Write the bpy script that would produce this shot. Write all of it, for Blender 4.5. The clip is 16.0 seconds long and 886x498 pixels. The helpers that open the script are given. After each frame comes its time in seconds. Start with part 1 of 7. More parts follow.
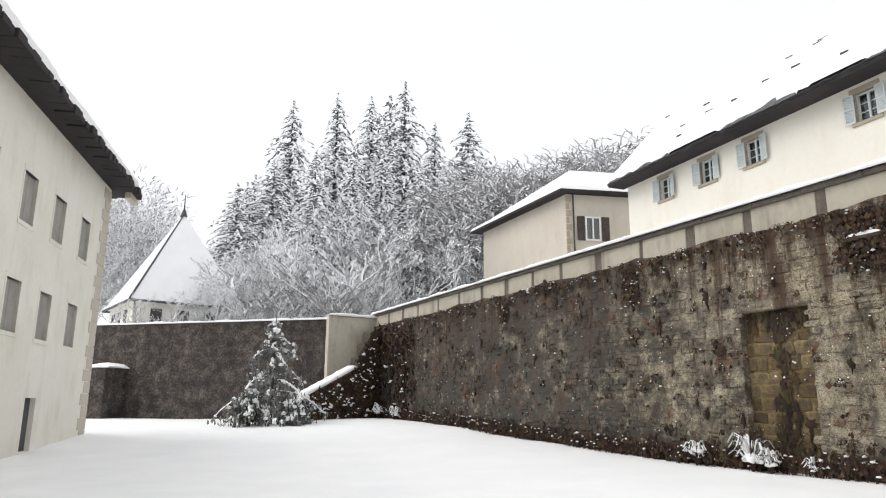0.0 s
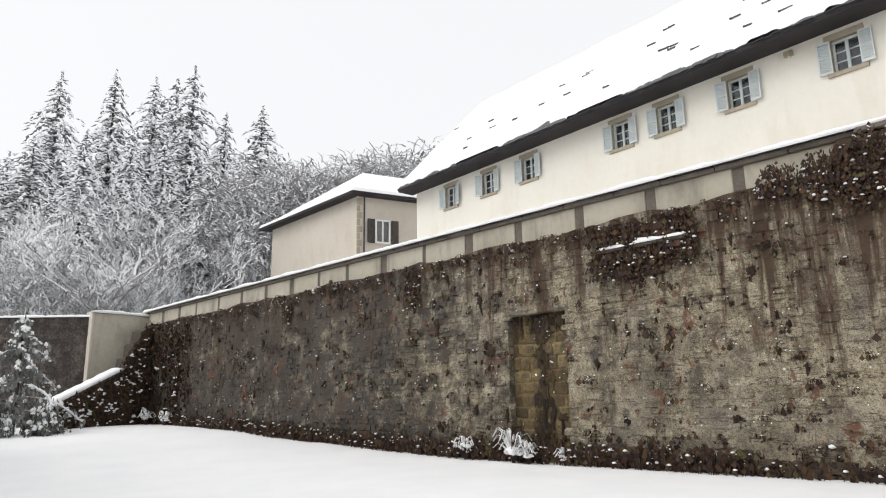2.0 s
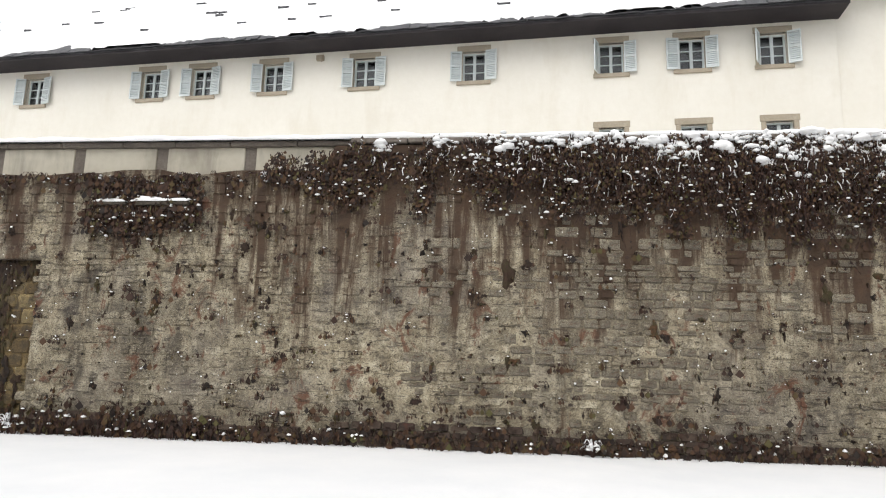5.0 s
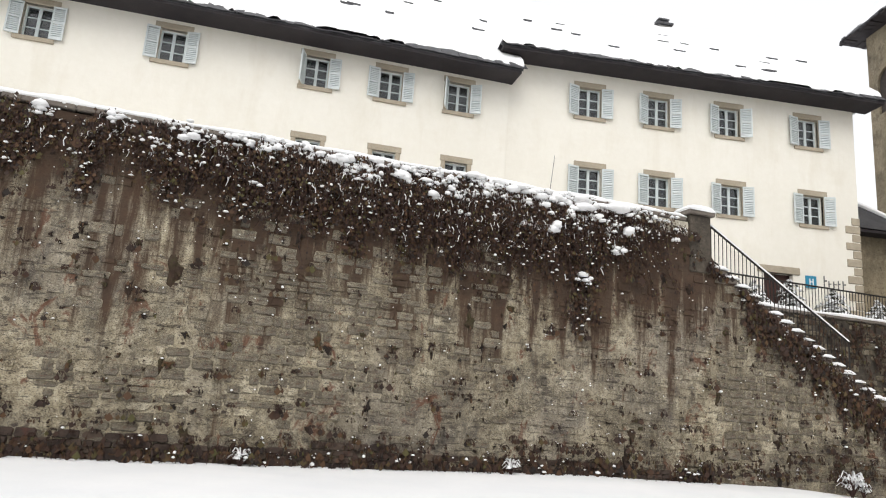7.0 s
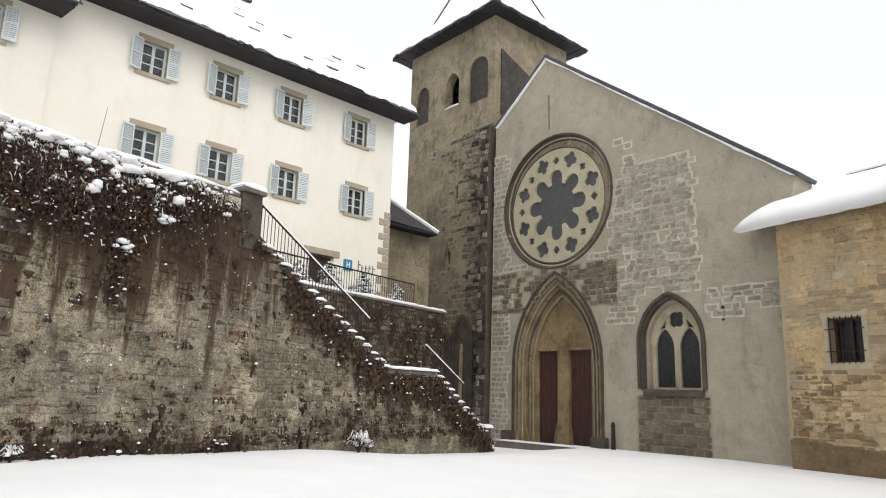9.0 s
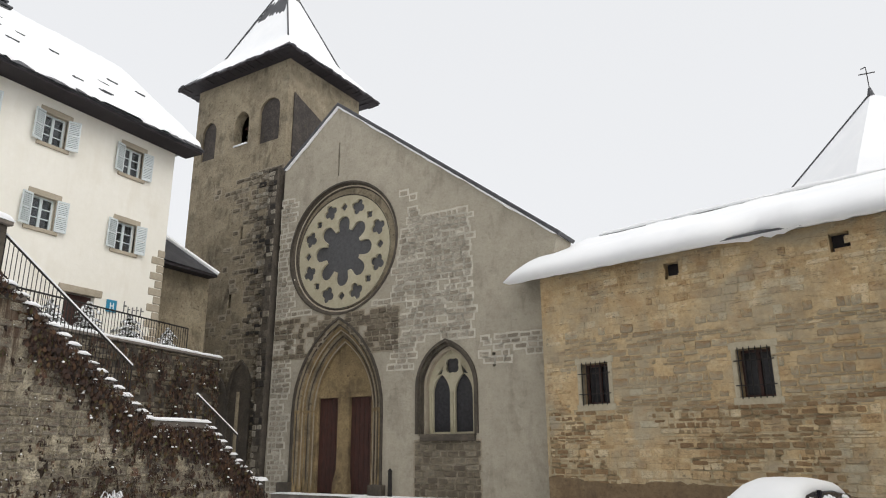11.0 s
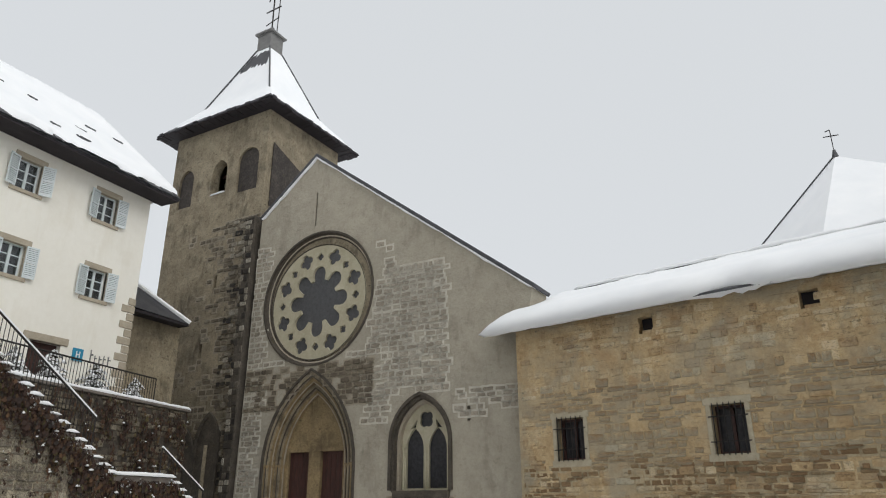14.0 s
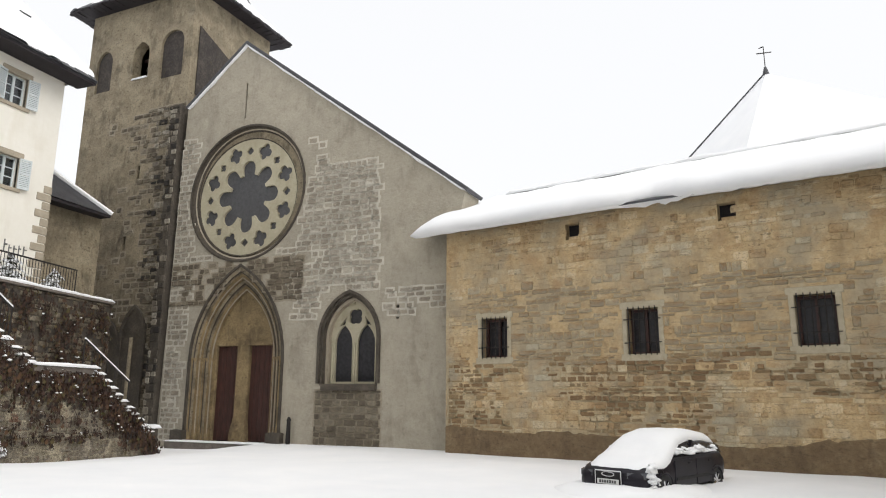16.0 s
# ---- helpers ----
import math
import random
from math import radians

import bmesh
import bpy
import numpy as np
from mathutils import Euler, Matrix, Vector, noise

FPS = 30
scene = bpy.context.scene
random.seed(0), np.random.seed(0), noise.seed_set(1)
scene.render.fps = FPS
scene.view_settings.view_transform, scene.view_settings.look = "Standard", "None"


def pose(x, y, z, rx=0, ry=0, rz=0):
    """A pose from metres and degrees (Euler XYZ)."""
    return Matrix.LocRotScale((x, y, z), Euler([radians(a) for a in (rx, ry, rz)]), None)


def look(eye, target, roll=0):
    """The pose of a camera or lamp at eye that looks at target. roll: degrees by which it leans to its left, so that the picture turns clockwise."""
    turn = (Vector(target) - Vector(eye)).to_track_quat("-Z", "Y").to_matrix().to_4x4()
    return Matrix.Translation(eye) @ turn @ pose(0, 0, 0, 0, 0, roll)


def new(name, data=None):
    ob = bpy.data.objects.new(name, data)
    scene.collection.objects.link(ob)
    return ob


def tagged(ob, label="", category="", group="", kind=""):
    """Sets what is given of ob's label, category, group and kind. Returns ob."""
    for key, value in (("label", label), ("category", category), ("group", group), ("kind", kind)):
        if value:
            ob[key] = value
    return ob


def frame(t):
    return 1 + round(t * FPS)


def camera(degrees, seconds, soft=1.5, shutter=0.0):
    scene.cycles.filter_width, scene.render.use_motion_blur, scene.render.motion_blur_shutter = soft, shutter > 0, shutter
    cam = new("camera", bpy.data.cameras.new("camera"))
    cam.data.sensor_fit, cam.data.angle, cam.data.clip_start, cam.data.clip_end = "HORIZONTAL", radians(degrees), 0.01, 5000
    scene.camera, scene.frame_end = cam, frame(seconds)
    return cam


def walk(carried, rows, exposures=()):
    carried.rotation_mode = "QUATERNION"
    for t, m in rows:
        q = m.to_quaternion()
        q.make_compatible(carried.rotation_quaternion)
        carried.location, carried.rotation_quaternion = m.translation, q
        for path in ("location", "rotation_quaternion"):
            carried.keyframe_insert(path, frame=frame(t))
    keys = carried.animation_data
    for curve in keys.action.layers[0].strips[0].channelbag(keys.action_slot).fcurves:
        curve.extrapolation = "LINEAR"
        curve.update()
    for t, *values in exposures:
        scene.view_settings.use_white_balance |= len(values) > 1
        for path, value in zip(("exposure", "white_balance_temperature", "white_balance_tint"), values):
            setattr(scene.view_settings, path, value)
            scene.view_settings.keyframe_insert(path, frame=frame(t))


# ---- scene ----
import mathutils

cam = camera(65.39, 16.0, soft=1.1)
PATH = [
    (0.0, pose(0.025, 0.599, 1.65, 102.67, -0.39, -2.40)),
    (0.5, pose(0.059, 0.597, 1.65, 102.46, -0.31, -5.64)),
    (1.0, pose(0.098, 0.592, 1.65, 102.55, -0.55, -9.38)),
    (1.5, pose(0.147, 0.582, 1.65, 102.47, 0.32, -14.18)),
    (2.0, pose(0.201, 0.565, 1.65, 102.65, 0.92, -19.61)),
    (2.5, pose(0.242, 0.549, 1.65, 101.40, 1.00, -23.81)),
    (3.0, pose(0.298, 0.521, 1.65, 101.54, 0.55, -29.78)),
    (3.5, pose(0.369, 0.473, 1.65, 100.38, -0.65, -37.91)),
    (4.0, pose(0.420, 0.429, 1.65, 99.57, -1.32, -44.42)),
    (4.5, pose(0.473, 0.370, 1.65, 100.38, -1.90, -51.96)),
    (5.0, pose(0.515, 0.308, 1.65, 100.25, -1.57, -59.12)),
    (5.2, pose(0.534, 0.273, 1.65, 100.80, -1.55, -62.96)),
    (7.5, pose(0.599, -0.036, 1.65, 102.04, -3.60, -93.47)),
    (8.0, pose(0.582, -0.146, 1.65, 101.65, -2.63, -104.05)),
    (8.5, pose(0.553, -0.232, 1.65, 101.44, -3.04, -112.76)),
    (9.0, pose(0.516, -0.306, 1.65, 101.94, -1.73, -120.66)),
    (9.5, pose(0.478, -0.363, 1.65, 102.80, -0.69, -127.25)),
    (10.0, pose(0.439, -0.409, 1.65, 103.10, -0.46, -132.92)),
    (10.2, pose(0.425, -0.423, 1.65, 103.13, -0.52, -134.84)),
    (12.5, pose(0.388, -0.458, 1.65, 110.31, 0.53, -139.73)),
    (13.0, pose(0.391, -0.455, 1.65, 110.50, 0.84, -139.38)),
    (13.5, pose(0.389, -0.456, 1.65, 110.32, 0.50, -139.53)),
    (14.0, pose(0.385, -0.460, 1.65, 110.21, 0.15, -140.03)),
    (14.5, pose(0.374, -0.470, 1.65, 109.08, -0.13, -141.49)),
    (15.0, pose(0.371, -0.471, 1.65, 107.49, 0.08, -141.76)),
    (15.5, pose(0.358, -0.482, 1.65, 104.32, -0.35, -143.41)),
    (16.0, pose(0.337, -0.496, 1.65, 102.04, -0.37, -145.82)),
]
EXPOSURES = [(0.0, 0.16, 6500, 10), (2.0, 0.06, 6500, 10), (3.0, 0.0, 6500, 10), (3.5, 0.04, 6500, 10), (5.0, 0.2, 6500, 10), (8.0, 0.16, 6500, 10), (10.0, 0.12, 6500, 10), (12.4, -0.34, 6380, 9), (14.3, -0.34, 6330, 8), (15.0, -0.22, 6350, 8), (15.6, 0.05, 6430, 10), (16.0, 0.12, 6500, 10)]
walk(cam, PATH, EXPOSURES)

# ---- light: a bright overcast snow sky and a weak, very wide sun ----
SUN_AZ, SUN_EL = 275.0, 42.0
world = bpy.data.worlds.new("overcast_sky")
scene.world = world
world.use_nodes = True
wn, wl = world.node_tree.nodes, world.node_tree.links
wn.clear()
w_out, w_bg = wn.new("ShaderNodeOutputWorld"), wn.new("ShaderNodeBackground")
w_sky, w_sat, w_mix = wn.new("ShaderNodeTexSky"), wn.new("ShaderNodeHueSaturation"), wn.new("ShaderNodeMixRGB")
w_sky.sky_type, w_sky.sun_disc = "NISHITA", False
w_sky.sun_elevation, w_sky.sun_rotation = radians(SUN_EL), radians(SUN_AZ)
w_sky.dust_density, w_sky.air_density = 4.0, 1.0
w_sat.inputs["Saturation"].default_value = 0.12
w_sat.inputs["Value"].default_value = 1.0
w_mix.inputs["Fac"].default_value = 0.8
w_mix.inputs["Color2"].default_value = (8.75, 8.85, 9.05, 1)
w_bg.inputs["Strength"].default_value = 0.118
wl.new(w_sky.outputs[0], w_sat.inputs["Color"])
wl.new(w_sat.outputs[0], w_mix.inputs["Color1"])
wl.new(w_mix.outputs[0], w_bg.inputs["Color"])
wl.new(w_bg.outputs[0], w_out.inputs["Surface"])
sun = new("sun", bpy.data.lights.new("sun", "SUN"))
sun.data.energy, sun.data.angle, sun.data.color = 1.25, radians(45), (1.0, 0.97, 0.92)
sun.matrix_world = look((0, 0, 60), (60 - 60 - 40 * math.sin(radians(SUN_AZ)), -40 * math.cos(radians(SUN_AZ)), 60 - 45))


# ---- materials ----
class Mat:
    """A node material with a principled shader and short ways to add noise, ramps and bump."""

    def __init__(self, name, rough=0.8, metal=0.0):
        self.m = bpy.data.materials.new(name)
        self.m.use_nodes = True
        self.n, self.l = self.m.node_tree.nodes, self.m.node_tree.links
        self.b = self.n["Principled BSDF"]
        self.b.inputs["Roughness"].default_value, self.b.inputs["Metallic"].default_value = rough, metal
        self.co = self.n.new("ShaderNodeTexCoord").outputs["Object"]
        self.bumped = None

    def scaled(self, sx, sy, sz, src=None):
        k = self.n.new("ShaderNodeMapping")
        k.inputs["Scale"].default_value = (sx, sy, sz)
        self.l.new(src or self.co, k.inputs["Vector"])
        return k.outputs[0]

    def noise(self, scale, detail=4, rough=0.6, src=None, distort=0.0):
        k = self.n.new("ShaderNodeTexNoise")
        k.inputs["Scale"].default_value, k.inputs["Detail"].default_value = scale, detail
        k.inputs["Roughness"].default_value, k.inputs["Distortion"].default_value = rough, distort
        self.l.new(src or self.co, k.inputs["Vector"])
        return k.outputs["Fac"]

    def voronoi(self, scale, src=None, feature="F1", out="Distance"):
        k = self.n.new("ShaderNodeTexVoronoi")
        k.feature = feature
        k.inputs["Scale"].default_value = scale
        self.l.new(src or self.co, k.inputs["Vector"])
        return k.outputs[out]

    def ramp(self, fac, *stops):
        k = self.n.new("ShaderNodeValToRGB")
        e = k.color_ramp.elements
        while len(e) < len(stops):
            e.new(0.5)
        for el, (p, c) in zip(e, stops):
            el.position = p
            el.color = (c, c, c, 1) if isinstance(c, (int, float)) else (*c, 1)
        self.l.new(fac, k.inputs["Fac"])
        return k.outputs["Color"]

    def mix(self, fac, a, b, mode="MIX"):
        k = self.n.new("ShaderNodeMixRGB")
        k.blend_type = mode
        for i, v in (("Fac", fac), ("Color1", a), ("Color2", b)):
            if isinstance(v, (int, float)):
                k.inputs[i].default_value = v if i == "Fac" else (v, v, v, 1)
            elif isinstance(v, tuple):
                k.inputs[i].default_value = (*v, 1)
            else:
                self.l.new(v, k.inputs[i])
        return k.outputs["Color"]

    def math(self, op, a, b=0.0):
        k = self.n.new("ShaderNodeMath")
        k.operation = op
        for i, v in enumerate((a, b)):
            if isinstance(v, (int, float)):
                k.inputs[i].default_value = v
            else:
                self.l.new(v, k.inputs[i])
        return k.outputs[0]

    def normal_z(self):
        g, s = self.n.new("ShaderNodeNewGeometry"), self.n.new("ShaderNodeSeparateXYZ")
        self.l.new(g.outputs["Normal"], s.inputs[0])
        return s.outputs[2]

    def island(self):
        return self.n.new("ShaderNodeNewGeometry").outputs["Random Per Island"]

    def each(self):
        return self.n.new("ShaderNodeObjectInfo").outputs["Random"]

    def axis(self, i):
        s = self.n.new("ShaderNodeSeparateXYZ")
        self.l.new(self.co, s.inputs[0])
        return s.outputs[i]

    def color(self, c):
        if isinstance(c, tuple):
            self.b.inputs["Base Color"].default_value = (*c, 1)
        else:
            self.l.new(c, self.b.inputs["Base Color"])
        return self

    def rough(self, r):
        self.l.new(r, self.b.inputs["Roughness"])
        return self

    def bump(self, h, strength=0.4, dist=0.02):
        k = self.n.new("ShaderNodeBump")
        k.inputs["Strength"].default_value, k.inputs["Distance"].default_value = strength, dist
        self.l.new(h, k.inputs["Height"])
        if self.bumped:
            self.l.new(self.bumped, k.inputs["Normal"])
        self.bumped = k.outputs[0]
        self.l.new(self.bumped, self.b.inputs["Normal"])
        return self


def mottled(name, dark, light, scale, rough=0.8, bump=0.3, fine=8.0, dist=0.01, metal=0.0):
    """Two tones at two scales with a fine relief."""
    k = Mat(name, rough, metal)
    big, small = k.noise(scale, 5), k.noise(scale * fine, 4)
    c = k.ramp(k.mix(0.4, big, small), (0.3, dark), (0.7, light))
    k.color(c).bump(small, bump, dist)
    return k


SNOW = Mat("snow", 0.75)
SNOW.color(SNOW.ramp(SNOW.noise(0.6, 5), (0.3, (0.86, 0.87, 0.885)), (0.7, (0.93, 0.93, 0.935))))
SNOW.bump(SNOW.noise(1.3, 4), 0.25, 0.08).bump(SNOW.noise(22, 3), 0.2, 0.01)
SNOW.b.inputs["Subsurface Weight"].default_value = 0.0

# ---- shape helpers ----
def part(name, bm, mat, parent=None, label="", matrix=None, smooth=False):
    """A bmesh as one mesh object, under a thing or a part."""
    me = bpy.data.meshes.new(name)
    bmesh.ops.recalc_face_normals(bm, faces=bm.faces)
    bm.to_mesh(me)
    bm.free()
    if smooth:
        me.shade_smooth()
    me.materials.append(mat.m)
    ob = new(name, me)
    if parent:
        ob.parent = parent
    if matrix:
        ob.matrix_basis = matrix
    return tagged(ob, label) if label else ob


def again(ob, matrix, parent=None):
    """Another object on the same mesh."""
    o = new(ob.name.split(".")[0], ob.data)
    o.parent = parent
    o.matrix_basis = matrix
    return o


def thing(name, label, category, matrix=None, group="", kind=""):
    ob = new(name)
    ob.empty_display_size = 0.1
    if matrix:
        ob.matrix_basis = matrix
    return tagged(ob, label, category, group, kind)


def face_frame(az, d):
    """A wall's own axes: x to the right as the yard sees it, y into the wall, z up."""
    a = radians(az)
    n, r = Vector((math.sin(a), math.cos(a), 0)), Vector((math.cos(a), -math.sin(a), 0))
    m = Matrix((r, n, Vector((0, 0, 1)))).transposed().to_4x4()
    m.translation = n * d
    return m


def box(bm, x0, x1, y0, y1, z0, z1, m=None):
    vs = [bm.verts.new((x, y, z)) for x in (x0, x1) for y in (y0, y1) for z in (z0, z1)]
    if m:
        for v in vs:
            v.co = m @ v.co
    for f in ((0, 1, 3, 2), (4, 6, 7, 5), (0, 4, 5, 1), (2, 3, 7, 6), (0, 2, 6, 4), (1, 5, 7, 3)):
        bm.faces.new([vs[i] for i in f])
    return vs


def boxes(*rows):
    bm = bmesh.new()
    for r in rows:
        box(bm, *r)
    return bm


def soft_box(x0, x1, y0, y1, z0, z1, r=0.02, seg=1):
    bm = boxes((x0, x1, y0, y1, z0, z1))
    bmesh.ops.bevel(bm, geom=bm.edges[:], offset=r, segments=seg, affect="EDGES", profile=0.6)
    return bm


def tube(bm, a, b, r0, r1=None, sides=6):
    a, b = Vector(a), Vector(b)
    r1 = r0 if r1 is None else r1
    q = (b - a).to_track_quat("Z", "Y")
    rings = []
    for p, r in ((a, r0), (b, r1)):
        rings.append([bm.verts.new(p + q @ Vector((r * math.cos(6.2832 * i / sides), r * math.sin(6.2832 * i / sides), 0))) for i in range(sides)])
    for i in range(sides):
        bm.faces.new((rings[0][i], rings[0][(i + 1) % sides], rings[1][(i + 1) % sides], rings[1][i]))
    bm.faces.new(rings[0][::-1])
    bm.faces.new(rings[1])


def loft(sections, cap=True):
    """Joins closed rings of equal count, one after the other."""
    bm = bmesh.new()
    rings = [[bm.verts.new(p) for p in s] for s in sections]
    n = len(rings[0])
    for a, b in zip(rings, rings[1:]):
        for i in range(n):
            bm.faces.new((a[i], a[(i + 1) % n], b[(i + 1) % n], b[i]))
    if cap:
        bm.faces.new(rings[0][::-1])
        bm.faces.new(rings[-1])
    return bm


def inside(p, poly):
    c = False
    for (x0, y0), (x1, y1) in zip(poly, poly[1:] + poly[:1]):
        if (y0 > p[1]) != (y1 > p[1]) and p[0] < (x1 - x0) * (p[1] - y0) / (y1 - y0) + x0:
            c = not c
    return c


def plate(outer, holes=(), y0=0.0, y1=0.3, bm=None):
    """A slab in the wall's plane (x, z), from depth y0 to y1, with holes cut right through."""
    bm = bm or bmesh.new()
    loops = [list(outer)] + [list(h) for h in holes]
    pts, edges = [], []
    for lp in loops:
        k = len(pts)
        pts += [Vector(p) for p in lp]
        edges += [(k + i, k + (i + 1) % len(lp)) for i in range(len(lp))]
    vs, _, tris, _, _, _ = mathutils.geometry.delaunay_2d_cdt(pts, edges, [], 0, 1e-6)
    keep = []
    for t in tris:
        c = sum((vs[i] for i in t), Vector((0, 0))) / len(t)
        if inside(c, loops[0]) and not any(inside(c, h) for h in loops[1:]):
            keep.append(t)
    f = [bm.verts.new((v.x, y0, v.y)) for v in vs]
    b = [bm.verts.new((v.x, y1, v.y)) for v in vs]
    count = {}
    for t in keep:
        bm.faces.new([f[i] for i in t])
        bm.faces.new([b[i] for i in reversed(t)])
        for i, j in zip(t, t[1:] + t[:1]):
            count[(i, j)] = 1
    for i, j in list(count):
        if (j, i) not in count:
            bm.faces.new((f[j], f[i], b[i], b[j]))
    bmesh.ops.delete(bm, geom=[v for v in bm.verts if not v.link_faces], context="VERTS")
    return bm


def rect(x0, x1, z0, z1):
    return [(x0, z0), (x1, z0), (x1, z1), (x0, z1)]


def circle(cx, cz, r, n=40):
    return [(cx + r * math.cos(6.28319 * i / n), cz + r * math.sin(6.28319 * i / n)) for i in range(n)]


def pointed(x0, x1, z0, spring, top, n=9):
    """A pointed arch outline from its foot, up one side and down the other."""
    w, h = (x1 - x0) / 2, top - spring
    c = (h * h - w * w) / (2 * w) if h > w else 0.0
    r, cx = w + c, (x0 + x1) / 2
    pts = [(x0, z0), (x1, z0)]
    a1 = math.atan2(h, c) if c > 0 else math.pi / 2
    ra = [(cx - c + r * math.cos(a1 * i / n), spring + (r * math.sin(a1 * i / n) if c > 0 else h * math.sin(a1 * i / n))) for i in range(n + 1)]
    pts += ra
    pts += [(2 * cx - x, z) for x, z in reversed(ra[:-1])]
    return pts


FR, FU, FB, FF, FN = face_frame(65.22, 14.14), face_frame(70.09, 20.88), face_frame(75.72, 21.53), face_frame(169.77, 22.0), face_frame(180.79, 19.17)
FL, FK = face_frame(261.0, 7.78), face_frame(17.5, 34.6)
IR = FR.inverted()


def smooth01(a, b, x):
    t = min(1, max(0, (x - a) / (b - a)))
    return t * t * (3 - 2 * t)


def ground_z(x, y):
    """The yard's snow: it rises towards the far end and the long wall, and falls a little to the stairs' foot; hills beyond."""
    p = IR @ Vector((x, y, 0))
    u, d = p.x, max(0.0, -p.y)
    near = 0.2 * smooth01(9, 1, d)
    z = 0.04 + 0.72 * smooth01(16, 37, y) + near * (1 - smooth01(8, 22, u)) - 0.3 * smooth01(12, 23, u) * smooth01(3.5, 0.5, d)
    z -= 0.12 * smooth01(-4, -16, y)
    r = math.hypot(x, y)
    z += smooth01(44, 80, r) * 8.0 * smooth01(5, 40, y) + smooth01(90, 400, r) * 60 * smooth01(-10, 60, y)
    return z + 0.05 * noise.noise((x * 0.25, y * 0.25, 0)) + 0.025 * noise.noise((x * 0.8, y * 0.8, 3))


def courses(rng, u0, u1, z0, z1, h, l, keep=None):
    """Stones laid in uneven courses: their left, right, bottom and top."""
    z = z0
    while z < z1 - 0.05:
        hh = min(rng.uniform(*h), z1 - z)
        u = u0 - rng.uniform(0, l[0])
        while u < u1:
            ll = rng.uniform(*l)
            a, b = max(u, u0), min(u + ll, u1)
            if b - a > 0.06 and (keep is None or keep((a + b) / 2, z + hh / 2)):
                k = rng.uniform(-0.012, 0.012)
                yield a, b, z + k, z + hh + k
            u += ll
        z += hh


def stone_unit(rng, name, mat):
    """A rough stone, one unit in each way, its face towards -y, its edges worn back."""
    bm = bmesh.new()
    j = lambda s: rng.uniform(-s, s)
    cx, cz = .05 + abs(j(.06)), .09 + abs(j(.1))
    ol = [(-.5 + cx, -.5), (.5 - cx + j(.06), -.5), (.5, -.5 + cz), (.5, .5 - cz + j(.08)), (.5 - cx, .5), (-.5 + cx + j(.06), .5), (-.5, .5 - cz), (-.5, -.5 + cz + j(.08))]
    ol = [(x * (.97 + j(.09)), z * (.95 + j(.13))) for x, z in ol]
    b = [bm.verts.new((x, 0.5, z)) for x, z in ol]
    m = [bm.verts.new((x * .97, -0.1 + j(.15), z * .95)) for x, z in ol]
    f = [bm.verts.new((x * (0.86 + j(.05)), -0.5 + j(.1), z * (0.78 + j(.1)))) for x, z in ol]
    for p, q in ((b, m), (m, f)):
        for i in range(8):
            bm.faces.new((p[i], p[(i + 1) % 8], q[(i + 1) % 8], q[i]))
    bm.faces.new(f)
    bm.normal_update()
    me = bpy.data.meshes.new(name)
    bm.to_mesh(me)
    bm.free()
    me.materials.append(mat.m)
    return me


def lay(rng, parent, rows, mat_each, mat_joined, depth=(0.03, 0.07), y=0.0, near=None, gap=0.014, piece="stone", limit=290, mortar=None):
    """Lays stones on a wall: those of the near stretch as pieces, the rest joined."""
    rows = list(rows)
    units = [stone_unit(rng, piece, mat_each) for _ in range(8)]
    first = [r for r in rows if near is None or near((r[0] + r[1]) / 2, (r[2] + r[3]) / 2)]
    rng.shuffle(first)
    first = set(first[:limit])
    vs, fs = [], []
    if mortar:
        mv, mf = [], []
        for a, b, c, d in rows:
            k = len(mv)
            j = lambda: rng.uniform(.005, .05)
            mv += [(a - j(), y - .008, c - j()), (b + j(), y - .008, c - j()), (b + j(), y - .008, d + j()), (a - j(), y - .008, d + j())]
            mv += [(a - .05, y + .02, c - .05), (b + .05, y + .02, c - .05), (b + .05, y + .02, d + .05), (a - .05, y + .02, d + .05)]
            mf += [(k, k + 1, k + 2, k + 3)] + [(k + i, k + 4 + i, k + 4 + (i + 1) % 4, k + (i + 1) % 4) for i in range(4)]
        mesh_part("mortar", mv, mf, mortar, parent, "stuff")
    for r in rows:
        a, b, c, d = r
        t = rng.uniform(*depth)
        sx, sz = max(0.03, b - a - gap), max(0.03, d - c - gap)
        if r in first:
            o = new(piece, rng.choice(units))
            o.parent = parent
            o.matrix_basis = Matrix.LocRotScale(((a + b) / 2, y, (c + d) / 2), Euler((0, rng.uniform(-.02, .02), 0)), (sx, 2 * t, sz))
        else:
            u = rng.choice(units)
            k = len(vs)
            vs += [(v.co.x * sx + (a + b) / 2, v.co.y * 2 * t + y, v.co.z * sz + (c + d) / 2) for v in u.vertices]
            fs += [[k + i for i in p.vertices] for p in u.polygons]
    if vs:
        me = bpy.data.meshes.new("masonry")
        me.from_pydata(vs, [], fs)
        me.materials.append(mat_joined.m)
        o = new("masonry", me)
        o.parent = parent
        tagged(o, kind="stuff")


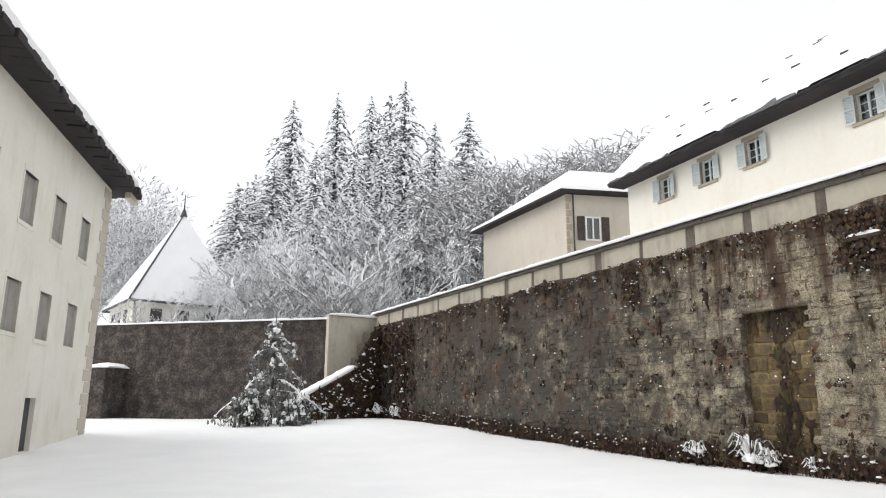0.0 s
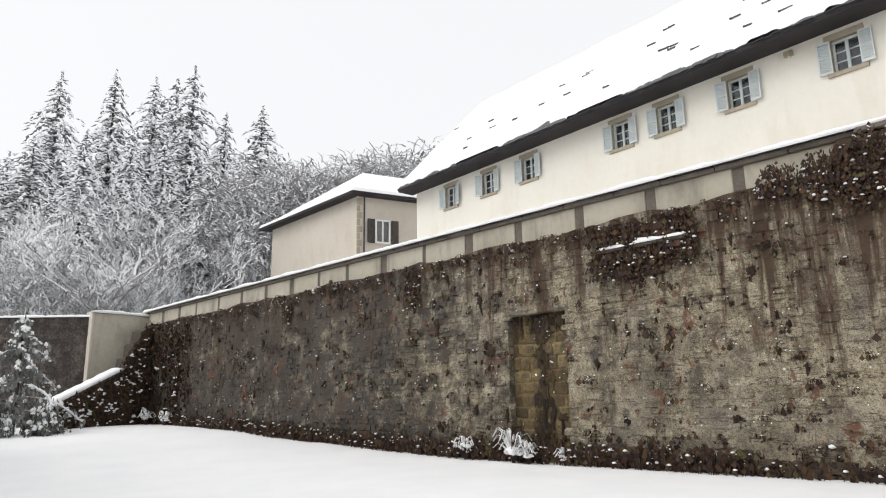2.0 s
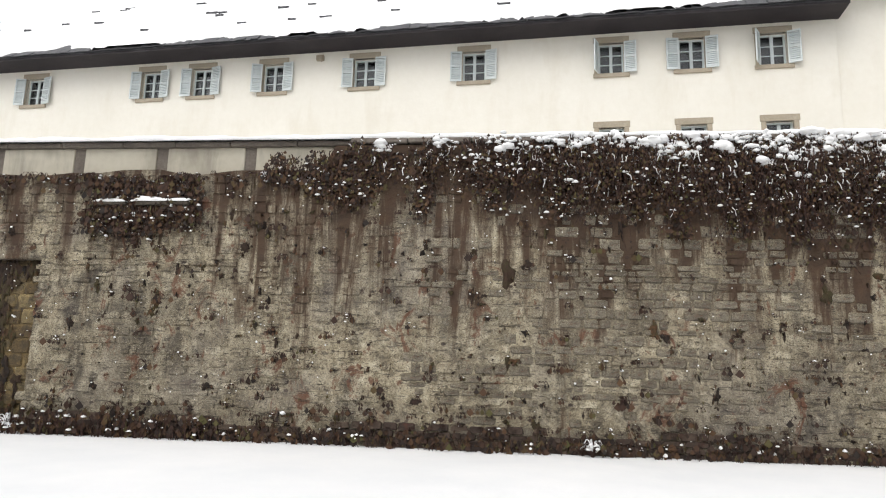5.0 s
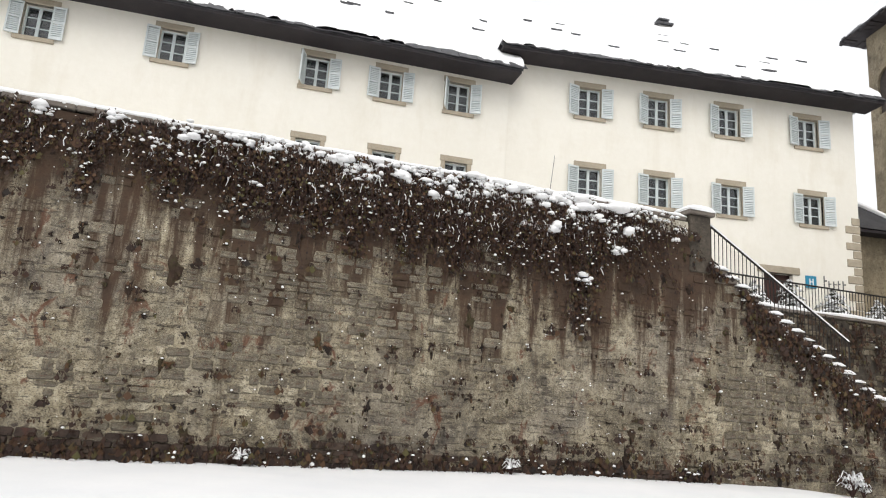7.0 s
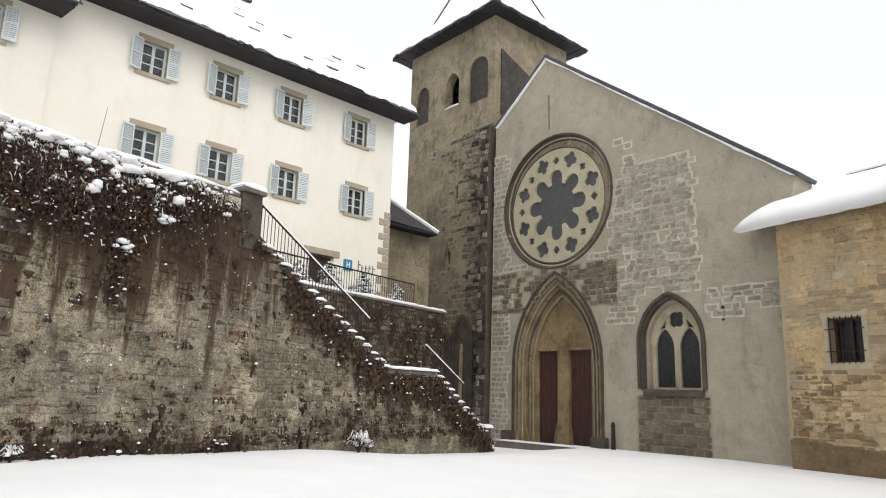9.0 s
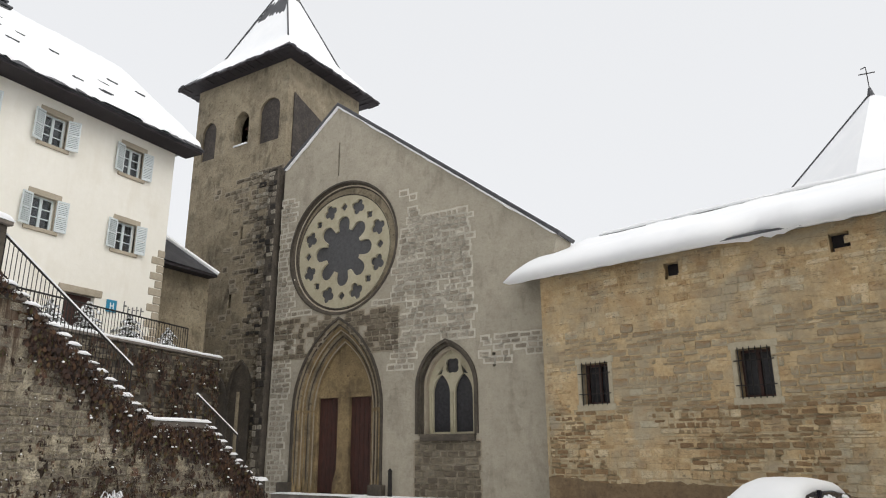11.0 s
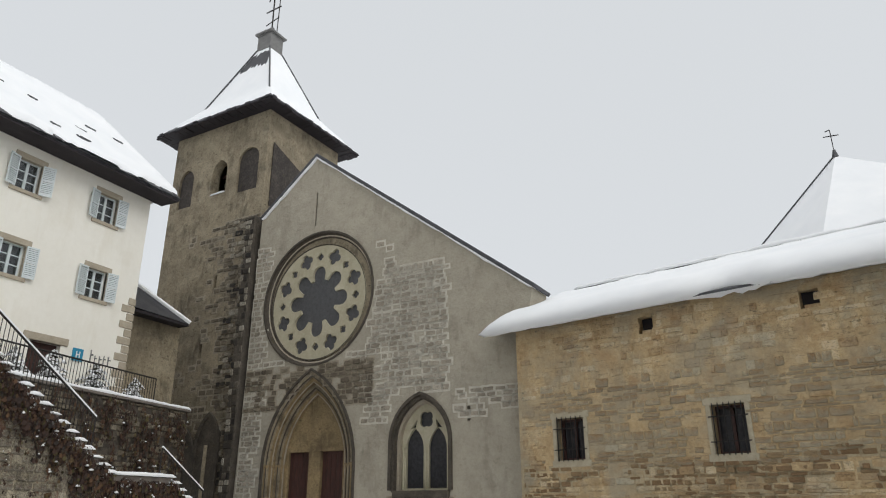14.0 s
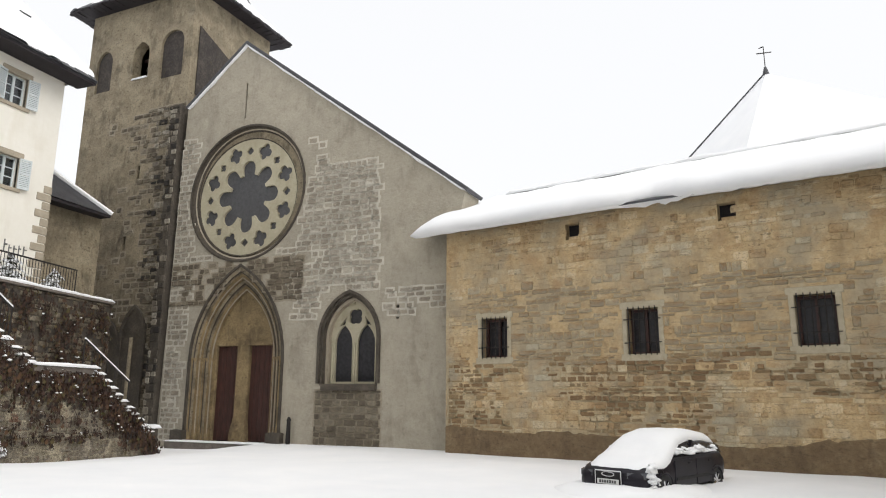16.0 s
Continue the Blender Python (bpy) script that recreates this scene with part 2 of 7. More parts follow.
def blob(vs, fs, rng, c, s, flat=0.7):
    """A lumpy pat added to lists of points and faces."""
    k = len(vs)
    n = 6
    sx, sy, sz = s * rng.uniform(.7, 1.3), s * rng.uniform(.7, 1.3), s * flat * rng.uniform(.7, 1.2)
    a0 = rng.uniform(0, 6)
    vs.append((c[0], c[1], c[2] + sz))
    for zz, rr in ((0.55, .75), (-0.25, 1.0)):
        for i in range(n):
            a = a0 + 6.2832 * i / n
            q = rr * rng.uniform(.72, 1.25)
            vs.append((c[0] + sx * q * math.cos(a), c[1] + sy * q * math.sin(a), c[2] + zz * sz))
    vs.append((c[0], c[1], c[2] - 0.6 * sz))
    for i in range(n):
        j = (i + 1) % n
        fs.append((k, k + 1 + i, k + 1 + j))
        fs.append((k + 1 + i, k + 7 + i, k + 7 + j, k + 1 + j))
        fs.append((k + 13, k + 7 + j, k + 7 + i))


def twig(vs, fs, pts, r0, r1):
    """A thin three-sided stem along points."""
    k = len(vs)
    m = len(pts)
    for i, p in enumerate(pts):
        r = r0 + (r1 - r0) * i / (m - 1)
        for a in (0.3, 2.4, 4.5):
            vs.append((p[0] + r * math.cos(a), p[1] + r * math.sin(a), p[2] + 0.3 * r * math.sin(a * 2)))
    for i in range(m - 1):
        for j in range(3):
            q = (j + 1) % 3
            fs.append((k + 3 * i + j, k + 3 * i + q, k + 3 * i + 3 + q, k + 3 * i + 3 + j))


def mesh_part(name, vs, fs, mat, parent=None, kind="", smooth=False, label=""):
    me = bpy.data.meshes.new(name)
    me.from_pydata(vs, [], fs)
    if smooth:
        me.shade_smooth()
    me.materials.append(mat.m)
    o = new(name, me)
    o.parent = parent
    return tagged(o, label, kind=kind)


def snow_strip(parent, u0, u1, y0, y1, z, h, seed, name="snow_cap", over=0.05, step=0.18, ragged=0.0, label="", slope=0.0):
    """A long pad of snow with a rounded, uneven outline, lying on a flat top (or one that rises by slope towards y1)."""
    rng = random.Random(seed)
    n = max(2, int((u1 - u0) / step))
    prof = ((y0 - over * .6, -0.02), (y0 - over, .3), (y0 - over * .4, .8), (y0 + (y1 - y0) * .3, 1.0), (y1 - (y1 - y0) * .2, .95), (y1 + over * .5, .4), (y1 + over * .3, -0.02))
    vs, fs = [], []
    off = rng.uniform(0, 100)
    for i in range(n + 1):
        u = u0 + (u1 - u0) * i / n
        k = 0.75 + 0.45 * noise.noise((u * .9 + off, 0, 0)) + 0.2 * noise.noise((u * 3 + off, 5, 0))
        e = 0.3 if i in (0, n) else 1.0
        sag = ragged * (0.5 + noise.noise((u * .55 + off, 9, 0)) + 0.35 * noise.noise((u * 2.1 + off, 7, 0)))
        for j, (y, f) in enumerate(prof):
            yy = y + (sag if j < 3 else 0) + 0.02 * noise.noise((u * 4, j, off))
            vs.append((u, yy, z + slope * (yy - y0) + f * h * k * e))
    m = len(prof)
    for i in range(n):
        for j in range(m - 1):
            fs.append((i * m + j, i * m + m + j, i * m + m + j + 1, i * m + j + 1))
    fs.append(tuple(range(m - 1, -1, -1)))
    fs.append(tuple(n * m + j for j in range(m)))
    o = mesh_part(name, vs, fs, SNOW, parent, smooth=True, label=label)
    return o

# ---- materials of the place ----
def plaster(name, dark, light, stain, amount=0.5):
    k = Mat(name, 0.85)
    base = k.ramp(k.mix(0.35, k.noise(0.35, 5), k.noise(5, 5)), (0.32, dark), (0.68, light))
    runs = k.ramp(k.mix(0.5, k.noise(1.1, 5, 0.65, src=k.scaled(1.7, 1.7, 0.35), distort=0.4), k.noise(0.5, 4)), (0.5, 0.0), (0.72, amount))
    k.color(k.mix(runs, base, stain)).bump(k.noise(14, 5), 0.25, 0.012).bump(k.noise(1.2, 3), 0.25, 0.05)
    return k


CREAM = plaster("cream_plaster", (0.78, 0.745, 0.66), (0.85, 0.82, 0.745), (0.62, 0.55, 0.42), 0.35)
PALE = plaster("pale_plaster", (0.77, 0.745, 0.66), (0.86, 0.84, 0.76), (0.5, 0.42, 0.28), 0.4)
BEIGE = plaster("beige_plaster", (0.52, 0.47, 0.4), (0.6, 0.55, 0.48), (0.35, 0.3, 0.22), 0.4)
PANEL = plaster("panel_plaster", (0.42, 0.385, 0.31), (0.56, 0.525, 0.44), (0.1, 0.085, 0.07), 0.8)
# eaves boards; also the near-black of sheets standing in for unlit rooms
SOFFITDARK = mottled("soffit_boards", (0.01, 0.008, 0.01), (0.028, 0.021, 0.024), 3.0, 0.8)
SLATE = mottled("slate", (0.022, 0.022, 0.026), (0.085, 0.085, 0.092), 3.0, 0.55)
LINTEL = mottled("dressed_stone", (0.3, 0.255, 0.19), (0.46, 0.4, 0.31), 4.0, 0.85)
SHUTTER = mottled("shutter_paint", (0.53, 0.58, 0.585), (0.66, 0.7, 0.7), 5.0, 0.5, 0.15)
CASEMENT = mottled("casement_paint", (0.5, 0.56, 0.57), (0.62, 0.67, 0.67), 6.0, 0.5, 0.15)
IRON = mottled("iron", (0.012, 0.011, 0.012), (0.04, 0.034, 0.03), 9.0, 0.6, 0.2, metal=0.5)
DOORWOOD = Mat("door_wood", 0.6)
DOORWOOD.color(DOORWOOD.ramp(DOORWOOD.noise(6, 5, src=DOORWOOD.scaled(4, 4, 0.4)), (0.3, (0.026, 0.012, 0.009)), (0.7, (0.08, 0.028, 0.02))))
DOORWOOD.bump(DOORWOOD.noise(8, 4, src=DOORWOOD.scaled(5, 5, 0.3)), 0.4, 0.01)
GLASS = Mat("window_glass", 0.06)
GLASS.color((0.3, 0.33, 0.35))
GLASS.b.inputs["Transmission Weight"].default_value = 0.9
LEADED = mottled("grey_leaded_glass", (0.05, 0.05, 0.055), (0.11, 0.11, 0.115), 7.0, 0.35, 0.3)
DARKGLASS = mottled("leaded_glass", (0.012, 0.012, 0.016), (0.05, 0.05, 0.055), 9.0, 0.25, 0.3)


def damp_wall(name, stops, stain, stain_amount, moss=(0.07, 0.055, 0.02), moss_amount=0.5, rnd=None, patch=0.45, pits=0.5, own=0.35, wet=None, lines=0.0, grey=0.0):
    """Old rubble or render: patches at two scales, dark runs, blackened areas and brown moss; stones each have their own tone."""
    k = Mat(name, 0.9)
    big, mid, fine = k.noise(0.33, 4), k.noise(1.7, 5, 0.65), k.noise(9, 5, 0.7)
    src = k.mix(0.5, mid, fine)
    if rnd:
        src = k.mix(own, src, k.each() if rnd == "each" else k.island())
    c = k.ramp(src, *stops)
    c = k.mix(k.ramp(k.mix(0.45, big, k.noise(1.1, 6, 0.7, distort=0.6)), (0.43, 0.0), (0.6, patch)), c, k.mix(0.55, c, stain))
    runs = k.ramp(k.mix(0.55, k.noise(1.4, 6, 0.68, src=k.scaled(1.6, 1.6, 0.42), distort=0.7), k.noise(0.8, 5, 0.7)), (0.51, 0.0), (0.64, stain_amount))
    c = k.mix(runs, c, stain)
    spots = k.ramp(k.noise(2.6, 6, 0.72, distort=0.5), (0.6, 0.0), (0.68, moss_amount))
    c = k.mix(spots, c, moss)
    grit = k.ramp(k.noise(16, 6, 0.75, src=k.scaled(1, 1, 1.5)), (0.38, pits), (0.47, 0.0))
    c = k.mix(grit, c, stain)
    holes = k.ramp(k.math("ADD", k.voronoi(2.3, src=k.scaled(1, 1, 1.5)), k.math("MULTIPLY", k.noise(7, 4), 0.22)), (0.2, min(1.0, pits * 1.2)), (0.25, 0.0))
    c = k.mix(holes, c, k.mix(k.noise(1.5, 3), stain, moss))
    if grey:
        c = k.mix(k.ramp(k.noise(0.55, 5, 0.6, distort=0.5), (0.46, 0.0), (0.62, grey)), c, (0.3, 0.285, 0.225))
        c = k.mix(k.ramp(k.noise(0.8, 4, 0.6, src=k.scaled(1.3, 1.3, 1.6)), (0.56, 0.0), (0.68, grey * 0.8)), c, (0.33, 0.19, 0.085))
    if lines:
        c = k.mix(k.ramp(k.noise(1.5, 5, 0.65, src=k.scaled(1, 1, 9), distort=0.3), (0.6, 0.0), (0.635, lines), (0.67, 0.0)), c, stain)
    if wet:
        speck = k.noise(34, 4, 0.7, src=k.scaled(1, 1, 1.4))
        c = k.mix(k.ramp(speck, (0.4, 0.85), (0.45, 0.0)), c, (0.04, 0.03, 0.022))
        c = k.mix(k.ramp(speck, (0.58, 0.0), (0.65, 0.6)), c, (0.6, 0.55, 0.46))
        c = k.mix(k.ramp(k.noise(0.42, 5, 0.6, distort=0.6), (0.5, 0.0), (0.62, 0.35)), c, k.mix(0.6, c, (0.24, 0.215, 0.2)))
        soot = k.ramp(k.math("MULTIPLY", k.math("ADD", k.axis(0), 40.0), 1 / 64), (0.0, 0.2), (0.34, 0.17), (0.46, 0.03), (0.56, 0.0), (1.0, 0.0))
        sn = k.math("ADD", k.mix(0.5, k.noise(0.6, 6, 0.72, distort=0.8), k.noise(2.4, 5, 0.7)), soot)
        c = k.mix(k.ramp(sn, (0.53, 0.0), (0.66, 0.85)), c, (0.032, 0.027, 0.025))
        rust = k.ramp(k.noise(1.7, 5, 0.75, src=k.scaled(1, 1, 0.7), distort=1.0), (0.575, 0.0), (0.64, 0.8))
        c = k.mix(rust, c, (0.115, 0.04, 0.02))
        # thin dark lines: cracks, and the shade of stone joints as colour
        crack_shade = k.ramp(k.noise(2.2, 4, 0.6, src=k.scaled(1, 1, 5.5), distort=0.3), (0.585, 0.0), (0.625, 0.9), (0.67, 0.0))
        c = k.mix(crack_shade, c, stain)
        streak = k.noise(1.1, 7, 0.72, src=k.scaled(1.9, 1.9, 0.16), distort=0.5)
        across = k.ramp(k.math("MULTIPLY", k.math("ADD", k.axis(0), 40.0), 1 / 64), *wet)
        down = k.ramp(k.math("MULTIPLY", k.axis(2), 1 / 6.5), (0.25, -0.1), (0.7, 0.7), (0.95, 1.0))
        m = k.math("ADD", streak, k.math("MULTIPLY", k.math("MULTIPLY", across, down), 0.42))
        c = k.mix(k.ramp(m, (0.62, 0.0), (0.74, 0.95)), c, k.mix(k.noise(3, 4), (0.022, 0.016, 0.012), (0.085, 0.042, 0.02)))
    k.color(c).bump(fine, 0.8, 0.03).bump(mid, 0.6, 0.07)
    return k


R_STOPS = ((0.3, (0.05, 0.04, 0.027)), (0.4, (0.19, 0.156, 0.103)), (0.5, (0.36, 0.31, 0.215)), (0.62, (0.58, 0.52, 0.39)))
R_WET = ((0.0, 0.55), (0.4, 0.4), (0.5, 0.55), (0.6, 0.76), (0.68, 1.0), (0.78, 1.0), (0.84, 0.6), (1.0, 0.9))
R_STAIN, R_MOSS = (0.03, 0.024, 0.02), (0.05, 0.026, 0.017)
R_BASE = damp_wall("long_wall_render", R_STOPS, R_STAIN, 0.75, R_MOSS, 0.85, pits=0.8, patch=0.9, wet=R_WET)
R_EACH = damp_wall("long_wall_stone", R_STOPS, R_STAIN, 0.75, R_MOSS, 0.8, "each", pits=0.75, own=0.1, patch=0.85, wet=R_WET)
R_REST = damp_wall("long_wall_stones", R_STOPS, R_STAIN, 0.75, R_MOSS, 0.8, "island", pits=0.8, own=0.1, patch=0.85, wet=R_WET)
BLOCKED = damp_wall("ochre_blocking", ((0.3, (0.07, 0.045, 0.018)), (0.48, (0.22, 0.15, 0.06)), (0.62, (0.4, 0.31, 0.15))), R_STAIN, 0.95, (0.045, 0.03, 0.012), 0.8, "each", patch=0.9, own=0.2, pits=0.6)
K_BASE = damp_wall("far_wall_stone", ((0.32, (0.016, 0.013, 0.012)), (0.48, (0.055, 0.045, 0.04)), (0.62, (0.19, 0.16, 0.132))), (0.015, 0.012, 0.012), 0.6, (0.05, 0.022, 0.018), 0.5)
F_STOPS = ((0.2, (0.28, 0.243, 0.184)), (0.5, (0.4, 0.36, 0.285)), (0.8, (0.49, 0.445, 0.36)))
F_BASE = damp_wall("church_render", F_STOPS, (0.12, 0.1, 0.075), 0.4, (0.1, 0.09, 0.06), 0.25, patch=0.3, pits=0.15)
F_EACH = damp_wall("church_stone", ((0.2, (0.27, 0.23, 0.175)), (0.5, (0.44, 0.39, 0.31)), (0.8, (0.58, 0.53, 0.44))), (0.09, 0.073, 0.055), 0.45, (0.07, 0.05, 0.035), 0.4, "each")
T_BASE = damp_wall("tower_render", ((0.2, (0.16, 0.128, 0.083)), (0.5, (0.33, 0.275, 0.186)), (0.8, (0.48, 0.42, 0.31))), (0.05, 0.038, 0.025), 0.75, (0.06, 0.045, 0.025), 0.6, patch=0.8)
T_EACH = damp_wall("tower_stone", ((0.2, (0.09, 0.07, 0.048)), (0.5, (0.23, 0.19, 0.13)), (0.8, (0.42, 0.37, 0.28))), (0.03, 0.024, 0.02), 0.6, (0.05, 0.035, 0.02), 0.5, "each")
OCHRE = damp_wall("ochre_sandstone", ((0.2, (0.14, 0.098, 0.048)), (0.5, (0.3, 0.22, 0.112)), (0.8, (0.46, 0.355, 0.2))), (0.055, 0.038, 0.025), 0.7, (0.09, 0.06, 0.032), 0.45, patch=0.6)
TRACERY = damp_wall("tracery_stone", ((0.2, (0.36, 0.32, 0.22)), (0.5, (0.47, 0.43, 0.31)), (0.8, (0.56, 0.52, 0.4))), (0.25, 0.2, 0.12), 0.3, (0.2, 0.17, 0.1), 0.2, pits=0.1)
# blackened stone; also the colour for shade between mouldings and in recesses
BLACKSHADE = damp_wall("blackened_stone", ((0.2, (0.03, 0.026, 0.022)), (0.5, (0.08, 0.066, 0.05)), (0.8, (0.17, 0.145, 0.11))), (0.02, 0.016, 0.014), 0.6)
N_STOPS = ((0.25, (0.2, 0.12, 0.055)), (0.38, (0.44, 0.295, 0.148)), (0.52, (0.6, 0.45, 0.255)), (0.7, (0.72, 0.61, 0.415)))
N_BASE = damp_wall("sandstone_mortar", ((0.28, (0.27, 0.175, 0.085)), (0.45, (0.49, 0.35, 0.185)), (0.58, (0.58, 0.44, 0.255)), (0.74, (0.66, 0.57, 0.4))), (0.16, 0.12, 0.07), 0.35, (0.12, 0.1, 0.05), 0.3, patch=0.45, pits=0.35, lines=0.7, grey=0.5)
N_EACH = damp_wall("sandstone", N_STOPS, (0.1, 0.07, 0.04), 0.4, (0.09, 0.075, 0.04), 0.4, "each", patch=0.55, own=0.27, lines=0.75, grey=0.6)
N_REST = damp_wall("sandstones", N_STOPS, (0.1, 0.07, 0.04), 0.4, (0.09, 0.075, 0.04), 0.4, "island", patch=0.55, own=0.27, lines=0.75, grey=0.6)
N_SKIRT = damp_wall("brown_cement_skirt", ((0.25, (0.12, 0.075, 0.038)), (0.5, (0.21, 0.145, 0.078)), (0.75, (0.31, 0.235, 0.14))), (0.07, 0.048, 0.03), 0.6, (0.09, 0.065, 0.03), 0.4, patch=0.6, pits=0.4, lines=0.5)
N_LIME = mottled("brown_lime_mortar", (0.3, 0.225, 0.125), (0.5, 0.42, 0.28), 3.0, 0.9)
LEAD = mottled("lead_sheet", (0.11, 0.108, 0.105), (0.23, 0.225, 0.215), 3.0, 0.7)
N_JOINT = mottled("lime_mortar", (0.33, 0.28, 0.19), (0.5, 0.44, 0.325), 6.0, 0.9)
F_JOINT = mottled("grey_lime_mortar", (0.42, 0.385, 0.315), (0.62, 0.585, 0.5), 2.0, 0.9)
T_JOINT = mottled("brown_lime_mortar_damp", (0.2, 0.165, 0.12), (0.4, 0.35, 0.27), 1.2, 0.9)
N_LOW = damp_wall("brown_sandstone", ((0.2, (0.15, 0.09, 0.045)), (0.42, (0.3, 0.185, 0.09)), (0.6, (0.36, 0.26, 0.14)), (0.8, (0.46, 0.38, 0.25))), (0.08, 0.055, 0.03), 0.4, (0.1, 0.08, 0.04), 0.4, "each", patch=0.3, own=0.28)
DARKFILL = damp_wall("sooty_render", ((0.25, (0.02, 0.017, 0.016)), (0.5, (0.06, 0.05, 0.043)), (0.75, (0.15, 0.125, 0.1))), (0.018, 0.015, 0.014), 0.6, patch=0.7)
COPING = mottled("coping_stone", (0.1, 0.085, 0.075), (0.22, 0.19, 0.16), 3.0, 0.9)
STEM = mottled("ivy_stem", (0.02, 0.01, 0.009), (0.075, 0.035, 0.026), 6.0, 0.9)
DEADLEAF = Mat("dead_leaves", 0.85)
DEADLEAF.color(DEADLEAF.ramp(DEADLEAF.island(), (0.0, (0.014, 0.01, 0.008)), (0.5, (0.045, 0.022, 0.014)), (0.85, (0.085, 0.042, 0.018)), (1.0, (0.075, 0.07, 0.022))))
MOSS = Mat("dark_moss", 0.95)
MOSS.color(MOSS.ramp(MOSS.mix(0.45, MOSS.noise(9, 4), MOSS.island()), (0.25, (0.012, 0.009, 0.007)), (0.5, (0.04, 0.022, 0.013)), (0.66, (0.05, 0.042, 0.016)), (0.8, (0.1, 0.04, 0.018))))
MOSS.bump(MOSS.noise(40, 4), 0.9, 0.02)
BARK = mottled("bark", (0.03, 0.025, 0.022), (0.1, 0.085, 0.075), 5.0, 0.95)


def snowy(name, dark, dark2, lo, hi, scale):
    """Foliage or twigs with snow lying on what faces up."""
    k = Mat(name, 0.85)
    c = k.ramp(k.noise(scale, 3), (0.35, dark), (0.65, dark2))
    f = k.math("ADD", k.normal_z(), k.math("MULTIPLY", k.math("SUBTRACT", k.noise(scale * 1.7, 3), 0.5), 1.1))
    snow = k.math("MULTIPLY", k.math("SUBTRACT", f, lo), 1 / (hi - lo))
    k.color(k.mix(k.ramp(snow, (0.0, 0.0), (1.0, 1.0)), c, (0.86, 0.87, 0.89)))
    return k


# pale grey under the snow: distance haze put into the needle colour
HAZENEEDLE = snowy("snowy_needles", (0.14, 0.152, 0.152), (0.23, 0.24, 0.24), -0.6, 0.3, 0.9)
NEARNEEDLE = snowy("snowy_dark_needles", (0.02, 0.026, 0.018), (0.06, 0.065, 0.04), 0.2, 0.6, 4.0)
# twig greys lifted in the same way to hold the haze
HAZETWIG = snowy("snowy_twigs", (0.2, 0.19, 0.185), (0.34, 0.33, 0.325), -1.0, -0.1, 1.2)

# ---- ground: one sheet of snow out to the hills ----
radii = [0.6 * i for i in range(1, 84)] + [51 * 1.13 ** i for i in range(1, 24)]
vs, fs = [(0, 0, ground_z(0, 0))], []
S = 200
for r in radii:
    for i in range(S):
        x, y = r * math.sin(6.28319 * i / S), r * math.cos(6.28319 * i / S)
        vs.append((x, y, ground_z(x, y)))
fs += [(0, 1 + (i + 1) % S, 1 + i) for i in range(S)]
for k in range(len(radii) - 1):
    for i in range(S):
        a, b = 1 + k * S + i, 1 + k * S + (i + 1) % S
        fs.append((a, b, b + S, a + S))
ground = mesh_part("ground", vs, fs, SNOW, None, "structure", True)
tagged(ground, "smooth untrodden white snow over the whole yard", "ground")

# ---- the long retaining wall ----
WL = thing("wall_long", "tall damp rubble retaining wall with stains and plants", "wall", FR, kind="structure")
DOOR = (-12.0, -10.2, 0.2, 3.85)
outer = [(-37.3, -0.6), (12.1, -0.6), (12.1, 5.45), (11.3, 6.3), (-3.9, 6.3)]
rng = random.Random(5)
u = -4.2
while u > -37:
    outer.append((u, 5.72 + rng.uniform(-.07, .09)))
    u -= rng.uniform(.5, 1.0)
outer += [(-37.0, 5.2), (-37.3, 4.4)]
part("wall_body", plate(outer, [rect(*DOOR)], 0.0, 0.9), R_BASE, WL)
blk = part("blocked_doorway", boxes((DOOR[0], DOOR[1], .2, .6, DOOR[2] - .4, DOOR[3])), BLOCKED, WL, "doorway walled up with ochre stones")
rows = courses(random.Random(3), DOOR[0], DOOR[1], DOOR[2], DOOR[3], (.2, .32), (.3, .7))
lay(random.Random(4), blk, rows, BLOCKED, BLOCKED, (.008, .03), 0.2, gap=.004)
part("lintel", soft_box(DOOR[0] - .15, DOOR[1] + .12, -0.03, .5, 3.82, 4.08, .03), R_EACH, blk)
# plaster parapet with its panels
part("parapet", boxes((-36.2, -3.6, .22, .6, 5.3, 6.36)), COPING, WL, "dark stained plaster parapet")
rng = random.Random(8)
u = -36.0
while u < -4.4:
    w = rng.uniform(1.5, 2.0)
    e = min(u + w, -3.9)
    part("panel", soft_box(u, e, .185, .3, 5.35, 6.34, .015), PANEL, WL)
    u = e + rng.uniform(.12, .32)
part("panel", soft_box(9.3, 11.3, -.035, .1, 5.97, 6.33, .015), PANEL, WL)
u = -36.3
while u < 11.2:
    e = min(u + rng.uniform(1.1, 1.6), 11.25)
    part("coping", soft_box(u, e - .015, -.06 if u > -4 else .08, .75, 6.34, 6.45 + rng.uniform(-.01, .01), .02), COPING, WL)
    u = e
snow_strip(WL, -36.3, 11.25, 0.02, .75, 6.44, .17, 3, over=.08, label="rounded white snow on the coping")
# corner post of the wall at the stairs' head
post = thing("stair_post", "square dark stone gate post with a snow cap", "post", FR)
part("shaft", soft_box(11.35, 11.98, -.04, .6, 5.1, 6.55, .02), BLACKSHADE, post)
part("cap", soft_box(11.27, 12.06, -.12, .68, 6.55, 6.66, .02), COPING, post)
snow_strip(post, 11.27, 12.06, -.1, .66, 6.65, .2, 9, step=.1)
# the wall's rubble
keep_rng = random.Random(2)


